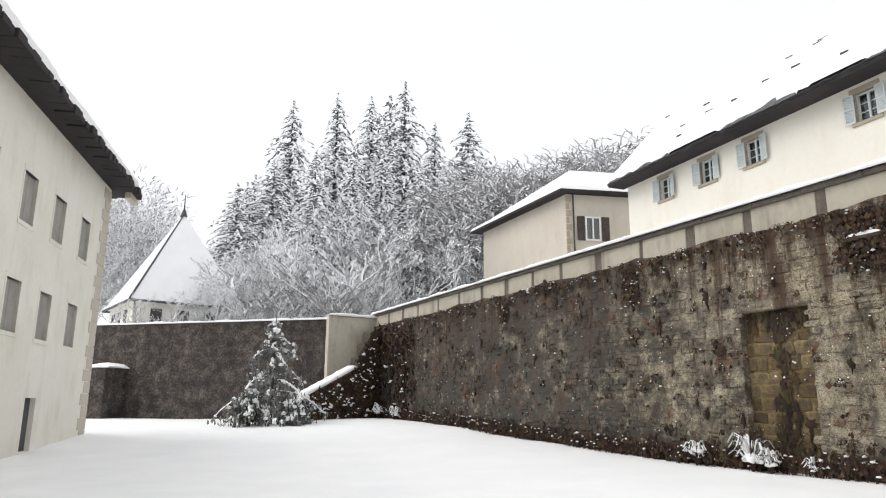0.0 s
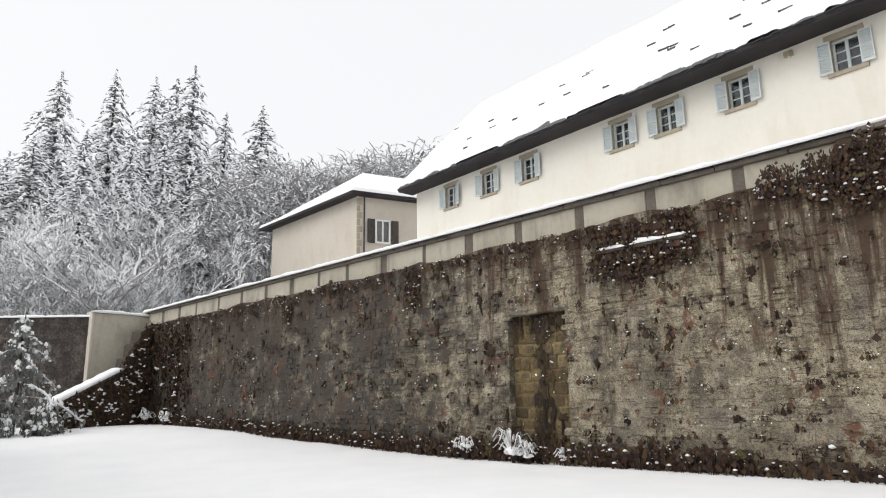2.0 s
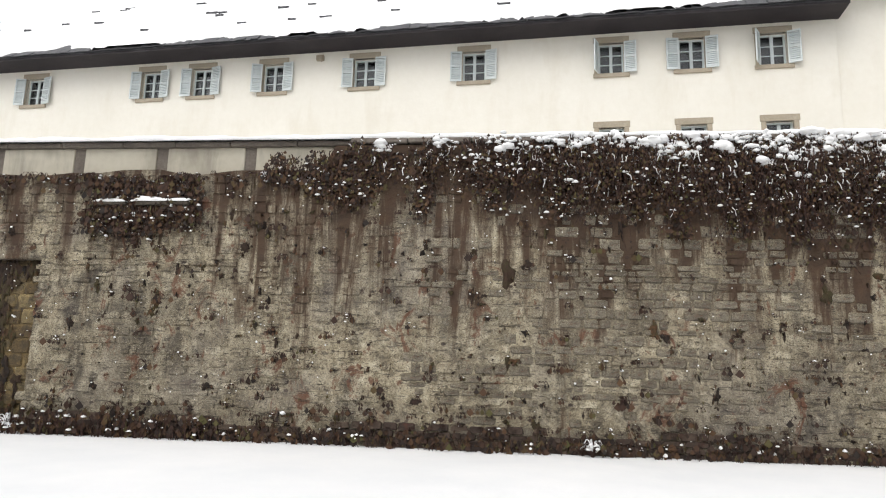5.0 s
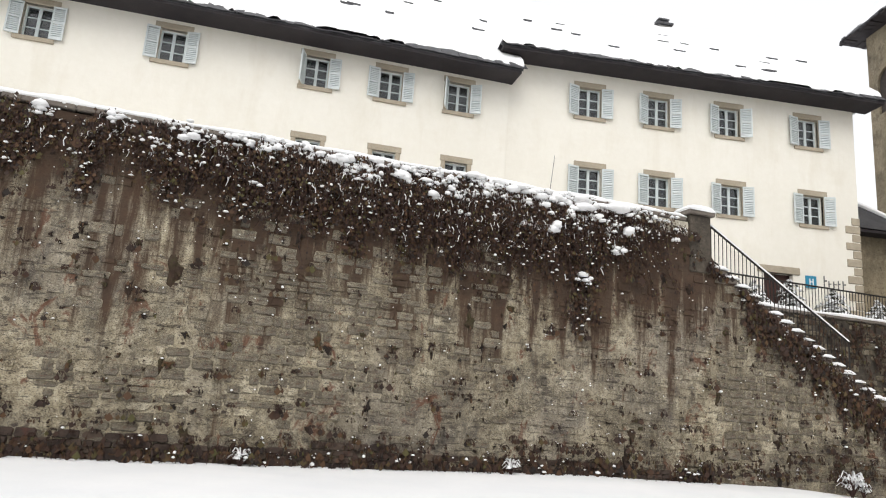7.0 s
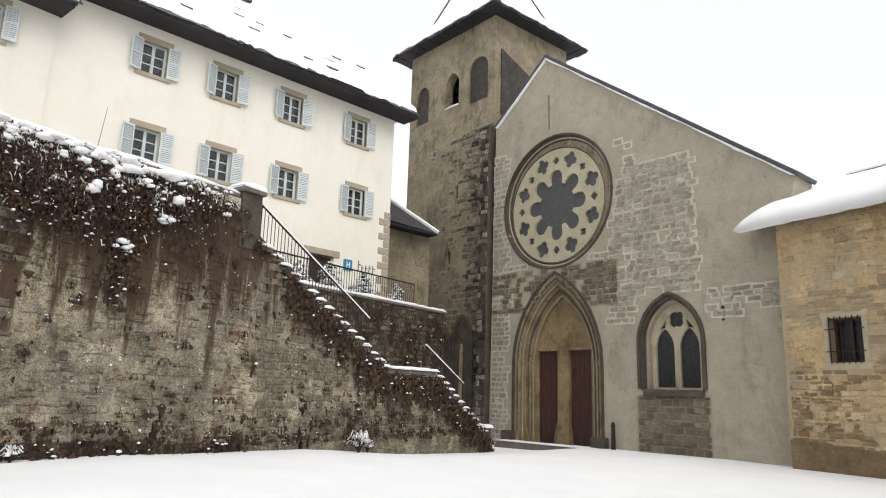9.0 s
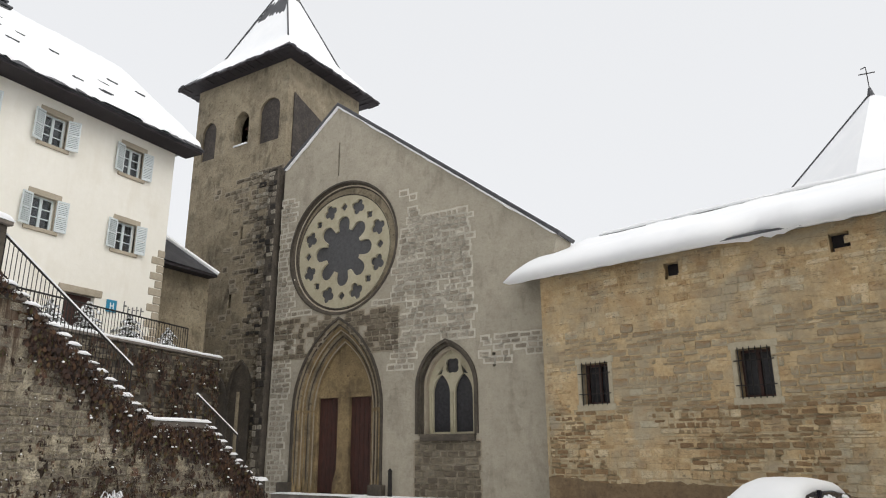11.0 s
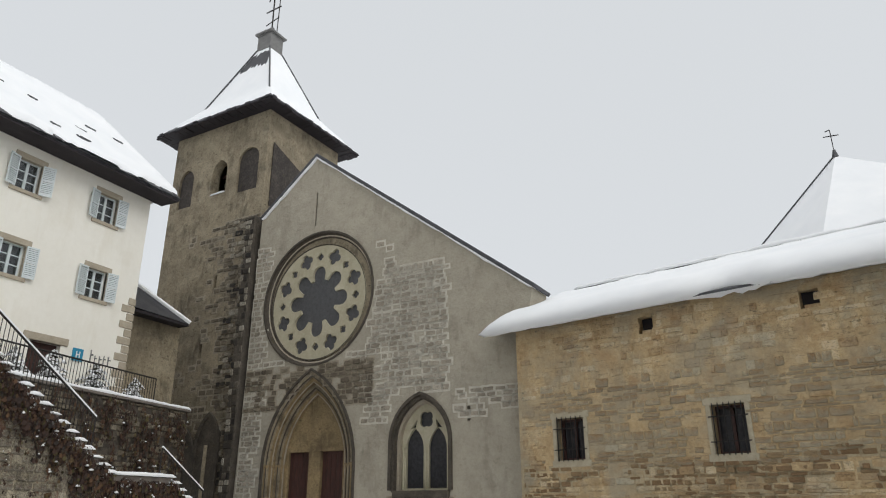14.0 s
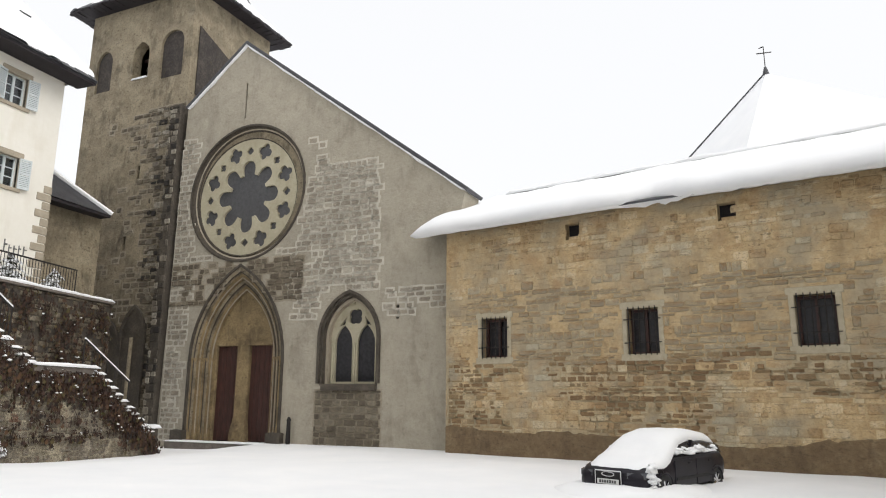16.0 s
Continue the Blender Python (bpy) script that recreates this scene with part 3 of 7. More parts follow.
def r_keep(u, z):
    if DOOR[0] - .02 < u < DOOR[1] + .02 and z < DOOR[3] + .2:
        return False
    if u < -3.9 and z > 5.6 or z > 6.2 or u > 11.4 and z > 5.2:
        return False
    n = noise.noise((u * .22, z * .35, 4.0)) + .5 * noise.noise((u * .9, z * .9, 8.0))
    return keep_rng.random() < .5 + .65 * n


lay(random.Random(11), WL, courses(random.Random(12), -37.0, 12.0, -.2, 6.3, (.1, .25), (.14, .5), r_keep), R_EACH, R_REST, (.01, .03),
    near=lambda u, z: -2.5 < u < 6.5 and 0.3 < z < 5.3)
# wet dark footing of the wall
R_FOOT = damp_wall("wet_footing", ((0.25, (0.03, 0.02, 0.016)), (0.5, (0.075, 0.05, 0.038)), (0.78, (0.17, 0.125, 0.09))), (0.02, 0.013, 0.011), 0.6, (0.09, 0.03, 0.018), 0.6, "island", pits=0.7)


def foot_keep(u, z):
    lim = .62 + .28 * smooth01(-18, -32, u) + .2 * noise.noise((u * .5, 2, 0)) + .12 * noise.noise((u * 2, 4, 0)) - .2 * smooth01(5, 12, u)
    return z < lim and not (DOOR[0] < u < DOOR[1]) and keep_rng.random() < .93


lay(random.Random(18), WL, courses(random.Random(19), -37.0, 12.0, -.2, 1.4, (.1, .18), (.15, .45), foot_keep), R_FOOT, R_FOOT, (.03, .07), near=lambda u, z: False, gap=.004)
# ledge with snow over a dark mossy niche
ledge = thing("wall_ledge", "projecting mossy stone ledge topped with snow", "ledge", FR)
part("slab", soft_box(-9.05, -8.35, -.16, .1, 4.98, 5.06, .02), BLACKSHADE, ledge)
part("slab", soft_box(-8.15, -6.95, -.18, .1, 4.98, 5.07, .02), BLACKSHADE, ledge)
snow_strip(ledge, -9.05, -8.35, -.14, .02, 5.05, .1, 21, step=.1)
snow_strip(ledge, -8.15, -6.95, -.16, .02, 5.06, .13, 22, step=.1)

# ---- the stairs wall, the steps and the terrace ----
WS = thing("wall_stairs", "sloping rubble wall along the outdoor stairs", "wall", FR, kind="structure")
N1, N2 = 16, 10
prof = [(12.1, -.8), (23.55, -.8), (23.55, .35)]
st1 = [(12.05 + (17.45 - 12.05) * i / N1, 5.42 - (5.42 - 2.42) * i / N1) for i in range(N1 + 1)]
st2 = [(20.05 + (23.35 - 20.05) * i / N2, 2.42 - (2.42 - .35) * i / N2) for i in range(N2 + 1)]
prof += [(23.4, .4)] + list(reversed([(u, z - .06) for u, z in st2])) + list(reversed([(u, z - .06) for u, z in st1])) + [(12.1, 5.4)]
part("wall_body", plate(prof, (), 0.0, .45), R_BASE, WS)


def s_keep(u, z):
    lim = 5.3 - (u - 12.05) * (3.0 / 5.4) if u < 17.45 else (2.2 if u < 20.05 else 2.2 - (u - 20.05) * .627)
    return z < lim - .12 and keep_rng.random() < .72


lay(random.Random(14), WS, courses(random.Random(15), 12.1, 23.5, -.4, 5.3, (.14, .25), (.2, .5), s_keep), R_EACH, R_REST, (.012, .045),
    near=lambda u, z: True)
stairs = thing("stairs", "outdoor stone stairs with snow on every tread", "stairs", FR)
for st, n in ((st1, N1), (st2, N2)):
    du, dz = (st[-1][0] - st[0][0]) / n, (st[0][1] - st[-1][1]) / n
    for i in range(n):
        u, z = st[i]
        s = part("step", soft_box(u, u + du + .06, -.05, 2.4, z - dz - .1, z - dz + .02, .02), COPING, stairs)
        snow_strip(s, u - .03, u + du + .09, -.07, 2.35, z - dz + .02, .13, 40 + i, step=.12, name="snow_pad", over=.05)
part("landing", soft_box(17.4, 20.1, -.05, 2.4, 2.22, 2.42, .02), COPING, stairs)
snow_strip(stairs, 17.4, 20.15, -.07, 2.35, 2.41, .16, 61, name="snow_pad", label="snow on the landing")
part("undercroft", boxes((12.1, 17.4, .45, 2.4, -.6, 2.2), (17.4, 20.1, .45, 2.4, -.6, 2.2)), BLACKSHADE, stairs)
foot = thing("stair_foot_post", "low stone post with a snow cap", "post", FR)
part("shaft", soft_box(23.3, 23.65, -.1, .35, -.5, .5, .02), BLACKSHADE, foot)
snow_strip(foot, 23.24, 23.72, -.14, .4, .49, .18, 64, step=.08)
# terrace behind
WT = thing("wall_terrace", "dark terrace wall overgrown with bare ivy", "wall", FR, kind="structure")
part("wall_body", boxes((12.0, 24.0, 2.45, 3.0, -.6, 4.92)), BLACKSHADE, WT)
part("coping", soft_box(12.0, 24.05, 2.36, 3.05, 4.92, 5.02, .02), COPING, WT)
snow_strip(WT, 12.0, 24.05, 2.4, 3.0, 5.01, .15, 66)
lay(random.Random(16), WT, courses(random.Random(17), 12.2, 24.0, 2.0, 4.9, (.15, .26), (.2, .5), lambda u, z: keep_rng.random() < .6), T_EACH, R_REST, (.02, .05), 2.45)
terrace = part("terrace", boxes((-37, 11.9, .9, 22, 3.0, 5.0), (11.9, 24.0, 3.0, 16, 3.0, 4.98)), SNOW, None, "", FR)
tagged(terrace, "snow covered terrace behind the retaining wall", "terrace", kind="structure")


def railing(name, label, a, b, h, gap, tilt_z=None, top=True):
    """Iron bars between two points of the wall's axes, with a hand rail and a lower rail."""
    t = thing(name, label, "railing", FR)
    a, b = Vector(a), Vector(b)
    n = max(1, int((b - a).length / gap))
    bm = bmesh.new()
    tube(bm, a + Vector((0, 0, h)), b + Vector((0, 0, h)), .028, sides=6)
    part("hand_rail", bm, IRON, t)
    bm = bmesh.new()
    tube(bm, a + Vector((0, 0, .1)), b + Vector((0, 0, .1)), .018, sides=5)
    part("bottom_rail", bm, IRON, t)
    first = None
    for i in range(n + 1):
        p = a.lerp(b, i / n)
        r = .022 if i in (0, n) else .011
        bm = bmesh.new()
        tube(bm, (0, 0, 0), (0, 0, h), r, sides=5)
        part("post" if i in (0, n) else "baluster", bm, IRON, t, matrix=Matrix.Translation(p))
    if top:
        bm = bmesh.new()
        tube(bm, a + Vector((0, 0, h + .035)), b + Vector((0, 0, h + .035)), .032, sides=6)
        part("snow_line", bm, SNOW, t, "thin line of snow")
    return t


railing("stair_railing", "black iron stair railing dusted with snow", (12.1, .12, 5.42), (16.6, .12, 2.9), .95, .14)
railing("stair_railing", "black iron railing along the lower stairs", (19.6, .12, 2.42), (22.0, .12, 1.2), .85, .4)
railing("stair_railing", "short black iron railing at the stairs' foot", (22.9, 1.6, .3), (23.9, 1.9, -.1), .9, .16)
railing("terrace_railing", "long black iron railing on the terrace edge", (13.4, 2.7, 5.0), (22.2, 2.7, 5.0), .92, .13, top=False)

# ---- windows of the white houses ----
SHARED = {}


def shared(key, build, mat, parent, m, label=""):
    """One mesh built once for each key, then used by many objects."""
    if key not in SHARED:
        o = part(key.split(":")[0], build(), mat, parent, label, m)
        SHARED[key] = o
        return o
    o = again(SHARED[key], m, parent)
    if label:
        tagged(o, label)
    return o


def louvre():
    """A shutter leaf: a frame with two openings, each filled by one sheet of sloping louvres."""
    bm = plate(rect(0, .42, 0, 1.0), [rect(.045, .375, .06, .48), rect(.045, .375, .52, .94)], -.02, .02)
    for z0 in (.06, .52):
        prof = []
        for i in range(7):
            prof += [(.018, z0 + .06 * i), (-.02, z0 + .06 * i + .004), (-.012, z0 + .06 * i + .04), (.018, z0 + .06 * i + .044)]
        a, b = [[bm.verts.new((x, y, z)) for y, z in prof] for x in (.04, .38)]
        for i in range(len(prof) - 1):
            bm.faces.new((a[i], b[i], b[i + 1], a[i + 1]))
    return bm


def frame_bars():
    bm = boxes((-.5, -.43, 0, .06, 0, 1), (.43, .5, 0, .06, 0, 1), (-.43, .43, 0, .06, 0, .05), (-.43, .43, 0, .06, .95, 1), (-.06, .06, -.01, .06, .05, .95))
    for z in (.35, .65):
        box(bm, -.43, -.06, .01, .05, z - .016, z + .016)
        box(bm, .06, .43, .01, .05, z - .016, z + .016)
    return bm


def house_window(house, u, z0, w=0.74, h=1.0, angles=(8, 172), shutters=True, open_leaf=False, tag=""):
    """A casement in a stone surround with louvred shutters; u is the opening's middle, z0 its sill."""
    win = part("window", boxes((-w / 2 - .05, w / 2 + .05, .26, .28, -.02, 0.0)), LINTEL, house, tag, Matrix.Translation((u, 0, z0)))
    M = Matrix
    shared("frame", frame_bars, CASEMENT, win, M.Translation((0, .16, 0)) @ M.Diagonal((w, 1, h, 1)))
    for sx in (-1, 1):
        shared("pane", lambda: boxes((-.185, .185, 0, .008, .05, .95)), GLASS, win, M.Translation((sx * .245 * w, .195, 0)) @ M.Diagonal((w, 1, h, 1)))
    shared("lintel:%.2f" % w, lambda: soft_box(-w / 2 - .17, w / 2 + .17, -.025, .12, 0, .2, .012), LINTEL, win, M.Translation((0, 0, h)))
    shared("sill:%.2f" % w, lambda: soft_box(-w / 2 - .17, w / 2 + .17, -.06, .12, -.13, 0, .012), LINTEL, win, M.Translation((0, 0, 0)))
    for sx in (-1, 1):
        shared("jamb:%.2f" % h, lambda: soft_box(-.07, .07, -.018, .1, 0.002, h - .002, .008), LINTEL, win, M.Translation((sx * (w / 2 + .07), 0, 0)))
    if shutters:
        for sx, a in ((-1, angles[0]), (1, angles[1])):
            s = w / 2 / .42 * .98
            ang = radians(-a) if sx > 0 else radians(180 + a)
            m = M.Translation((sx * (w / 2 + .01), -.05, 0)) @ M.Rotation(ang, 4, "Z") @ M.Diagonal((s, 1, h, 1))
            shared("shutter", louvre, SHUTTER, win, m)
    return win


def gable_roof(house, u0, u1, y0, y1, ze, zr, seed, over=.9, hooks=0):
    """Eaves with a dark soffit, roof slopes, a thick coat of snow with a ragged lower edge, and slates that show through."""
    ym = (y0 + y1) / 2
    a, b = y0 - over, y1 + over
    slope = (zr - ze) / (ym - a)
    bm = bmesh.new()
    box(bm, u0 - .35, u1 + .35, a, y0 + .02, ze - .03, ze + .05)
    part("soffit", bm, SOFFITDARK, house, "dark boarded eaves")
    vs, fs = [], []
    for u in (u0 - .4, u1 + .4):
        vs += [(u, a, ze + .04), (u, a, ze + .13), (u, ym, zr + .1), (u, b, ze + .13), (u, b, ze + .04), (u, ym, zr)]
    fs = [(0, 6, 7, 1), (1, 7, 8, 2), (2, 8, 9, 3), (3, 9, 10, 4), (0, 5, 11, 6), (5, 4, 10, 11), (0, 1, 2, 5), (5, 2, 3, 4), (6, 11, 8, 7), (11, 10, 9, 8)]
    roof = mesh_part("roof", vs, fs, SLATE, house, label="dark slate roof under snow")
    n = int((u1 - u0 + .8) / .13)
    k = 16
    vs, fs = [], []
    for i in range(n + 1):
        u = u0 - .42 + (u1 - u0 + .84) * i / n
        edge = .34 * (.15 + 1.6 * noise.noise((u * .3, seed, 0)) + .9 * noise.noise((u * 1.1, seed, 4))) + .16 * noise.noise((u * 2.6, seed, 2)) + .05 * noise.noise((u * 6, seed, 1))
        for side, y_from in ((0, a), (1, b)):
            for j in range(k):
                f = (j / (k - 1)) ** 1.7
                y = y_from + (ym - y_from) * f
                q = max(-.1, edge) if side == 0 else .1
                y += (q if side == 0 else -q) * (1 - f) ** 2
                t = .2 + .06 * noise.noise((u * .7, y * .7, seed)) + .03 * noise.noise((u * 2.5, y * 2.5, seed))
                zz = ze + .13 + slope * (abs(y - y_from)) + t * (min(1, math.sqrt(36 * f)) + .35 * math.exp(-(f / .05) ** 2) if j else -.1)
                if j == 0:
                    zz = ze + .1 + slope * abs(y - y_from)
                vs.append((u, y, zz))
    w = 2 * k
    for i in range(n):
        for j in range(k - 1):
            fs.append((i * w + j, i * w + w + j, i * w + w + j + 1, i * w + j + 1))
            fs.append((i * w + k + j + 1, i * w + w + k + j + 1, i * w + w + k + j, i * w + k + j))
        fs.append((i * w + k - 1, i * w + w + k - 1, i * w + w + 2 * k - 1, i * w + 2 * k - 1))
    for i in (0, n):
        fs.append([i * w + j for j in range(k)] + [i * w + 2 * k - 1 - j for j in range(k)])
    mesh_part("roof_snow", vs, fs, SNOW, roof, smooth=True, label="thick snow with a ragged lower edge")
    rng = random.Random(seed)
    u = u0 - .4
    while u < u1 + .3:
        w = rng.uniform(.2, .34)
        shared("slate", lambda: soft_box(-.5, .5, -.06, .3, -.012, .012, .004), SLATE, roof, Matrix.Translation((u + w / 2, a - rng.uniform(0, .05), ze + .13 + rng.uniform(-.01, .02))) @ Matrix.Rotation(math.atan(slope) + rng.uniform(-.1, .06), 4, "X") @ Matrix.Rotation(rng.uniform(-.06, .06), 4, "Y") @ Matrix.Diagonal((w, 1, 1, 1)))
        u += w * .98
    for i in range(hooks):
        row = rng.choice((.16, .3, .33, .47, .5, .63))
        u = u0 + (u1 - u0) * rng.random()
        y = a + (ym - a) * (row + rng.uniform(-.015, .015))
        z = ze + .13 + slope * (y - a) + .2
        sc = rng.uniform(.7, 1.15)
        shared("snow_guard", lambda: boxes((-.19, .19, -.1, .0, -.1, .0), (-.22, -.16, -.03, .05, -.12, .03)), SLATE, roof,
               Matrix.Translation((u, y, z)) @ Matrix.Rotation(math.atan(slope) * .35, 4, "X") @ Matrix.Diagonal((sc, 1, 1, 1)))
    return roof


def house_walls(house, u0, u1, y1, z0, z1, zr, mat, openings, over=.9):
    """Front with openings, back, and gable ends."""
    bm = plate(rect(u0, u1, z0, z1), [rect(*o) for o in openings], 0, .4)
    part("front_wall", bm, mat, house)
    ym = y1 / 2
    for u in (u0, u1 - .4):
        prof = [(.4, z0), (y1, z0), (y1, z1), (ym, zr - .25), (.4, z1 + .35)]
        bm = bmesh.new()
        f = [[bm.verts.new((x, y, z)) for y, z in prof] for x in (u, u + .4)]
        bm.faces.new(f[0])
        bm.faces.new(f[1])
        for i in range(5):
            bm.faces.new((f[0][i], f[0][(i + 1) % 5], f[1][(i + 1) % 5], f[1][i]))
        part("end_wall", bm, mat, house)
    part("back_wall", boxes((u0 + .4, u1 - .4, y1 - .4, y1, z0, z1)), mat, house)
    # near-black sheet: the darkness of the rooms is put into its colour
    part("inner_wall", boxes((u0 + .4, u1 - .4, 3.0, 3.1, z0, z1)), SOFFITDARK, house)


# ---- the long white house ----
HU = thing("white_house", "long cream plastered house with a snowy roof", "house", FU)
W = .74
uw = [-24.45, -21.85, -19.38, -14.7, -12.77, -10.14, -6.94, -3.32, .92, 3.27, 5.54]
ang = [(12, 20), (16, 10), (10, 14), (8, 10), (6, 12), (14, 8), (8, 6), (6, 10), (70, 9), (7, 9), (62, 20)]
ops = [(u - W / 2, u + W / 2, 10.78, 11.78) for u in uw] + [(u - W / 2, u + W / 2, 8.05, 9.05) for u in (.9, 3.25, 5.6)]
house_walls(HU, -27.15, 7.25, 10, 3.0, 12.12, 18.3, CREAM, ops)
for u, a in zip(uw, ang):
    house_window(HU, u, 10.78, W, 1.0, a)
for u in (.9, 3.25, 5.6):
    house_window(HU, u, 8.05, W, 1.0, shutters=False)
gable_roof(HU, -27.15, 7.0, 0, 10, 12.12, 18.3, 31, .9, hooks=52)
part("wall_bracket", boxes((-8.6, -8.35, -.12, 0, 11.78, 11.95), (-8.42, -8.38, -.2, -.1, 11.7, 11.9)), LINTEL, HU)
part("ledge", soft_box(-7.7, -6.2, -.1, .05, 8.93, 9.0, .01), SLATE, HU, "thin dark slate ledge")

# ---- the taller white house at the stairs ----
HB = thing("white_house", "three storey cream house with blue-grey shutters", "house", FB)
bu, bl = [8.03, 10.53, 13.18, 16.25], [8.09, 10.56, 13.21, 16.32]
ops = [(u - .4, u + .4, 11.32, 12.4) for u in bu] + [(u - .4, u + .4, 8.45, 9.52) for u in bl] + [(14.35, 15.45, 4.6, 6.6)]
house_walls(HB, 4.9, 18.1, 10, 3.0, 12.95, 18.2, CREAM, ops)
for u, a in zip(bu, ((18, 10), (22, 14), (16, 26), (14, 10))):
    house_window(HB, u, 11.32, .8, 1.06, a)
for u, a in zip(bl, ((12, 8), (10, 12), (12, 9), (9, 12))):
    house_window(HB, u, 8.45, .8, 1.06, a)
gable_roof(HB, 5.05, 18.3, 0, 10, 12.95, 18.2, 37, .9, hooks=16)
hd = part("door", boxes((14.35, 15.45, .2, .26, 4.6, 6.6)), DOORWOOD, HB, "dark wooden house door")
part("door_lintel", soft_box(14.1, 15.7, -.05, .15, 6.6, 6.85, .02), LINTEL, HB)
rng = random.Random(77)
for i in range(19):
    z = 3.2 + i * .3
    w = .55 if i % 2 else .3
    part("quoin", soft_box(18.1 - w, 18.13, -.03, .3, z, z + .27, .02), LINTEL, HB)
ch = thing("chimney", "small dark grey chimney with a raised cap", "chimney", FB)
part("stack", soft_box(12.7, 13.3, 4.4, 5.0, 16.6, 18.1, .03), LEAD, ch)
part("cap", soft_box(12.62, 13.38, 4.32, 5.08, 18.1, 18.2, .02), SLATE, ch)
part("cap", soft_box(12.75, 13.25, 4.45, 4.95, 18.36, 18.45, .02), SLATE, ch)
for x, y in ((12.78, 4.48), (13.14, 4.48), (12.78, 4.84), (13.14, 4.84)):
    part("cap_post", boxes((x, x + .08, y, y + .08, 18.2, 18.36)), SLATE, ch)
sg = thing("door_sign", "small square blue sign with a white mark", "sign", FB)
SIGNBLUE = mottled("sign_blue", (0.02, 0.2, 0.33), (0.03, 0.25, 0.4), 4.0, 0.4, 0.05)
WHITE = mottled("white_paint", (0.7, 0.7, 0.7), (0.8, 0.8, 0.8), 4.0, 0.5, 0.05)
part("board", soft_box(15.9, 16.3, -.05, 0, 6.2, 6.62, .01), SIGNBLUE, sg)
part("mark", boxes((16.02, 16.06, -.056, -.051, 6.3, 6.52), (16.14, 16.18, -.056, -.051, 6.3, 6.52), (16.06, 16.14, -.056, -.051, 6.39, 6.43)), WHITE, sg)
lt = thing("wall_lettering", "row of dark iron letters fixed to the wall", "sign", FB)
for i, (w, h) in enumerate(((.12, .42), (.1, .26), (.13, .26), (.1, .3), (.13, .3))):
    part("letter", boxes((16.6 + i * .18, 16.6 + i * .18 + w * .3, -.02, 0, 6.25, 6.25 + h), (16.6 + i * .18, 16.6 + i * .18 + w, -.02, 0, 6.25 + h * .55, 6.25 + h * .68)), LEAD, lt)
lp = thing("flag_pole", "thin bare pole leaning at the wall", "pole", FB)
bm = bmesh.new()
tube(bm, (6.1, -1.0, 5.0), (6.65, -.65, 9.55), .022, .008)
part("pole", bm, LEAD, lp)
# low annex between the house and the tower
AX = thing("annex", "small rendered annex with a slate hip roof", "house", FB)
part("wall", boxes((18.15, 22.5, 2.2, 7, 3.0, 9.1)), T_BASE, AX)
vs = [(18.15, 1.6, 9.15), (22.4, 1.6, 9.05), (22.6, 6.8, 9.05), (18.15, 6.8, 9.15), (18.2, 4.4, 12.0), (18.6, 4.4, 12.0)]
rf = mesh_part("roof", vs, [(0, 1, 5, 4), (1, 2, 5), (2, 3, 4, 5), (0, 4, 3), (0, 3, 2, 1)], SLATE, AX, label="dark slate hip roof")
bm = bmesh.new()
tube(bm, (18.5, 4.3, 12.02), (22.45, 1.6, 9.12), .1, .1, 6)
part("ridge_snow", bm, SNOW, rf)
part("soffit", boxes((18.15, 22.4, 1.62, 2.2, 8.95, 9.06)), SOFFITDARK, AX)
# the slit's darkness is a near-black box on the wall
part("slit_window", boxes((18.9, 19.2, 2.17, 2.21, 7.7, 8.6)), SOFFITDARK, AX)

# ---- the church ----
CH = thing("church", "grey rendered church front with rose window and portal", "church", FF)
ROSE = (-18.62, 9.75)
RO, RI = 2.86, 2.44
DISC = (-18.68, 9.62)
PORTAL = (-20.85, -16.38, -.4, 3.0, 6.65)
LANC = (-14.7, -12.28, 2.0, 3.7, 5.32)
SLITS = [(-11.6, -11.48, 4.3, 4.8), (-18.98, -18.9, 13.0, 14.6)]
front = [(-22.35, -.8), (-9.3, -.8), (-9.3, 7.2), (-8.95, 8.75), (-19.04, 16.45), (-22.15, 13.95)]
bm = plate(front, [circle(*ROSE, RO, 48), pointed(*PORTAL), pointed(*LANC)] + [rect(*s) for s in SLITS], 0, 1.3)
part("front_wall", bm, F_BASE, CH)
# near-black sheets in place of the unlit space behind the slits
part("slit_backing", boxes((-11.7, -11.4, .5, .55, 4.2, 4.9), (-19.1, -18.8, .4, .45, 12.9, 14.7)), SOFFITDARK, CH)
# gable coping with a line of snow
for (u0, z0), (u1, z1), w in (((-8.8, 8.72), (-19.04, 16.52), .12), ((-19.04, 16.52), (-22.2, 14.0), .1)):
    L = math.hypot(u1 - u0, z1 - z0)
    m = Matrix.Translation((u0, 0, z0)) @ Matrix.Rotation(-math.atan2(z1 - z0, u1 - u0), 4, "Y")
    c = part("gable_coping", soft_box(0, L, -.14, 1.3, -.02, .12, .02), SLATE, CH, "", m)
    snow_strip(c, .1, L - .05, -.08, 1.3, .11, w, 71, over=.04)
nv = [(-9.5, 1.3, 8.0), (-19.04, 1.3, 16.1), (-22.3, 1.3, 13.6), (-9.5, 22, 8.0), (-19.04, 22, 16.1), (-28.5, 22, 8.0), (-28.5, 7, 8.0), (-22.3, 7, 13.6)]
mesh_part("nave_roof", nv, [(0, 1, 4, 3), (1, 2, 7, 4), (4, 7, 6, 5)], SNOW, CH, label="snow covered nave roof")
part("nave_wall", boxes((-10.2, -9.6, 1.3, 22, -.8, 8.0), (-28.4, -9.6, 21.5, 22, -.8, 8.0)), F_BASE, CH)
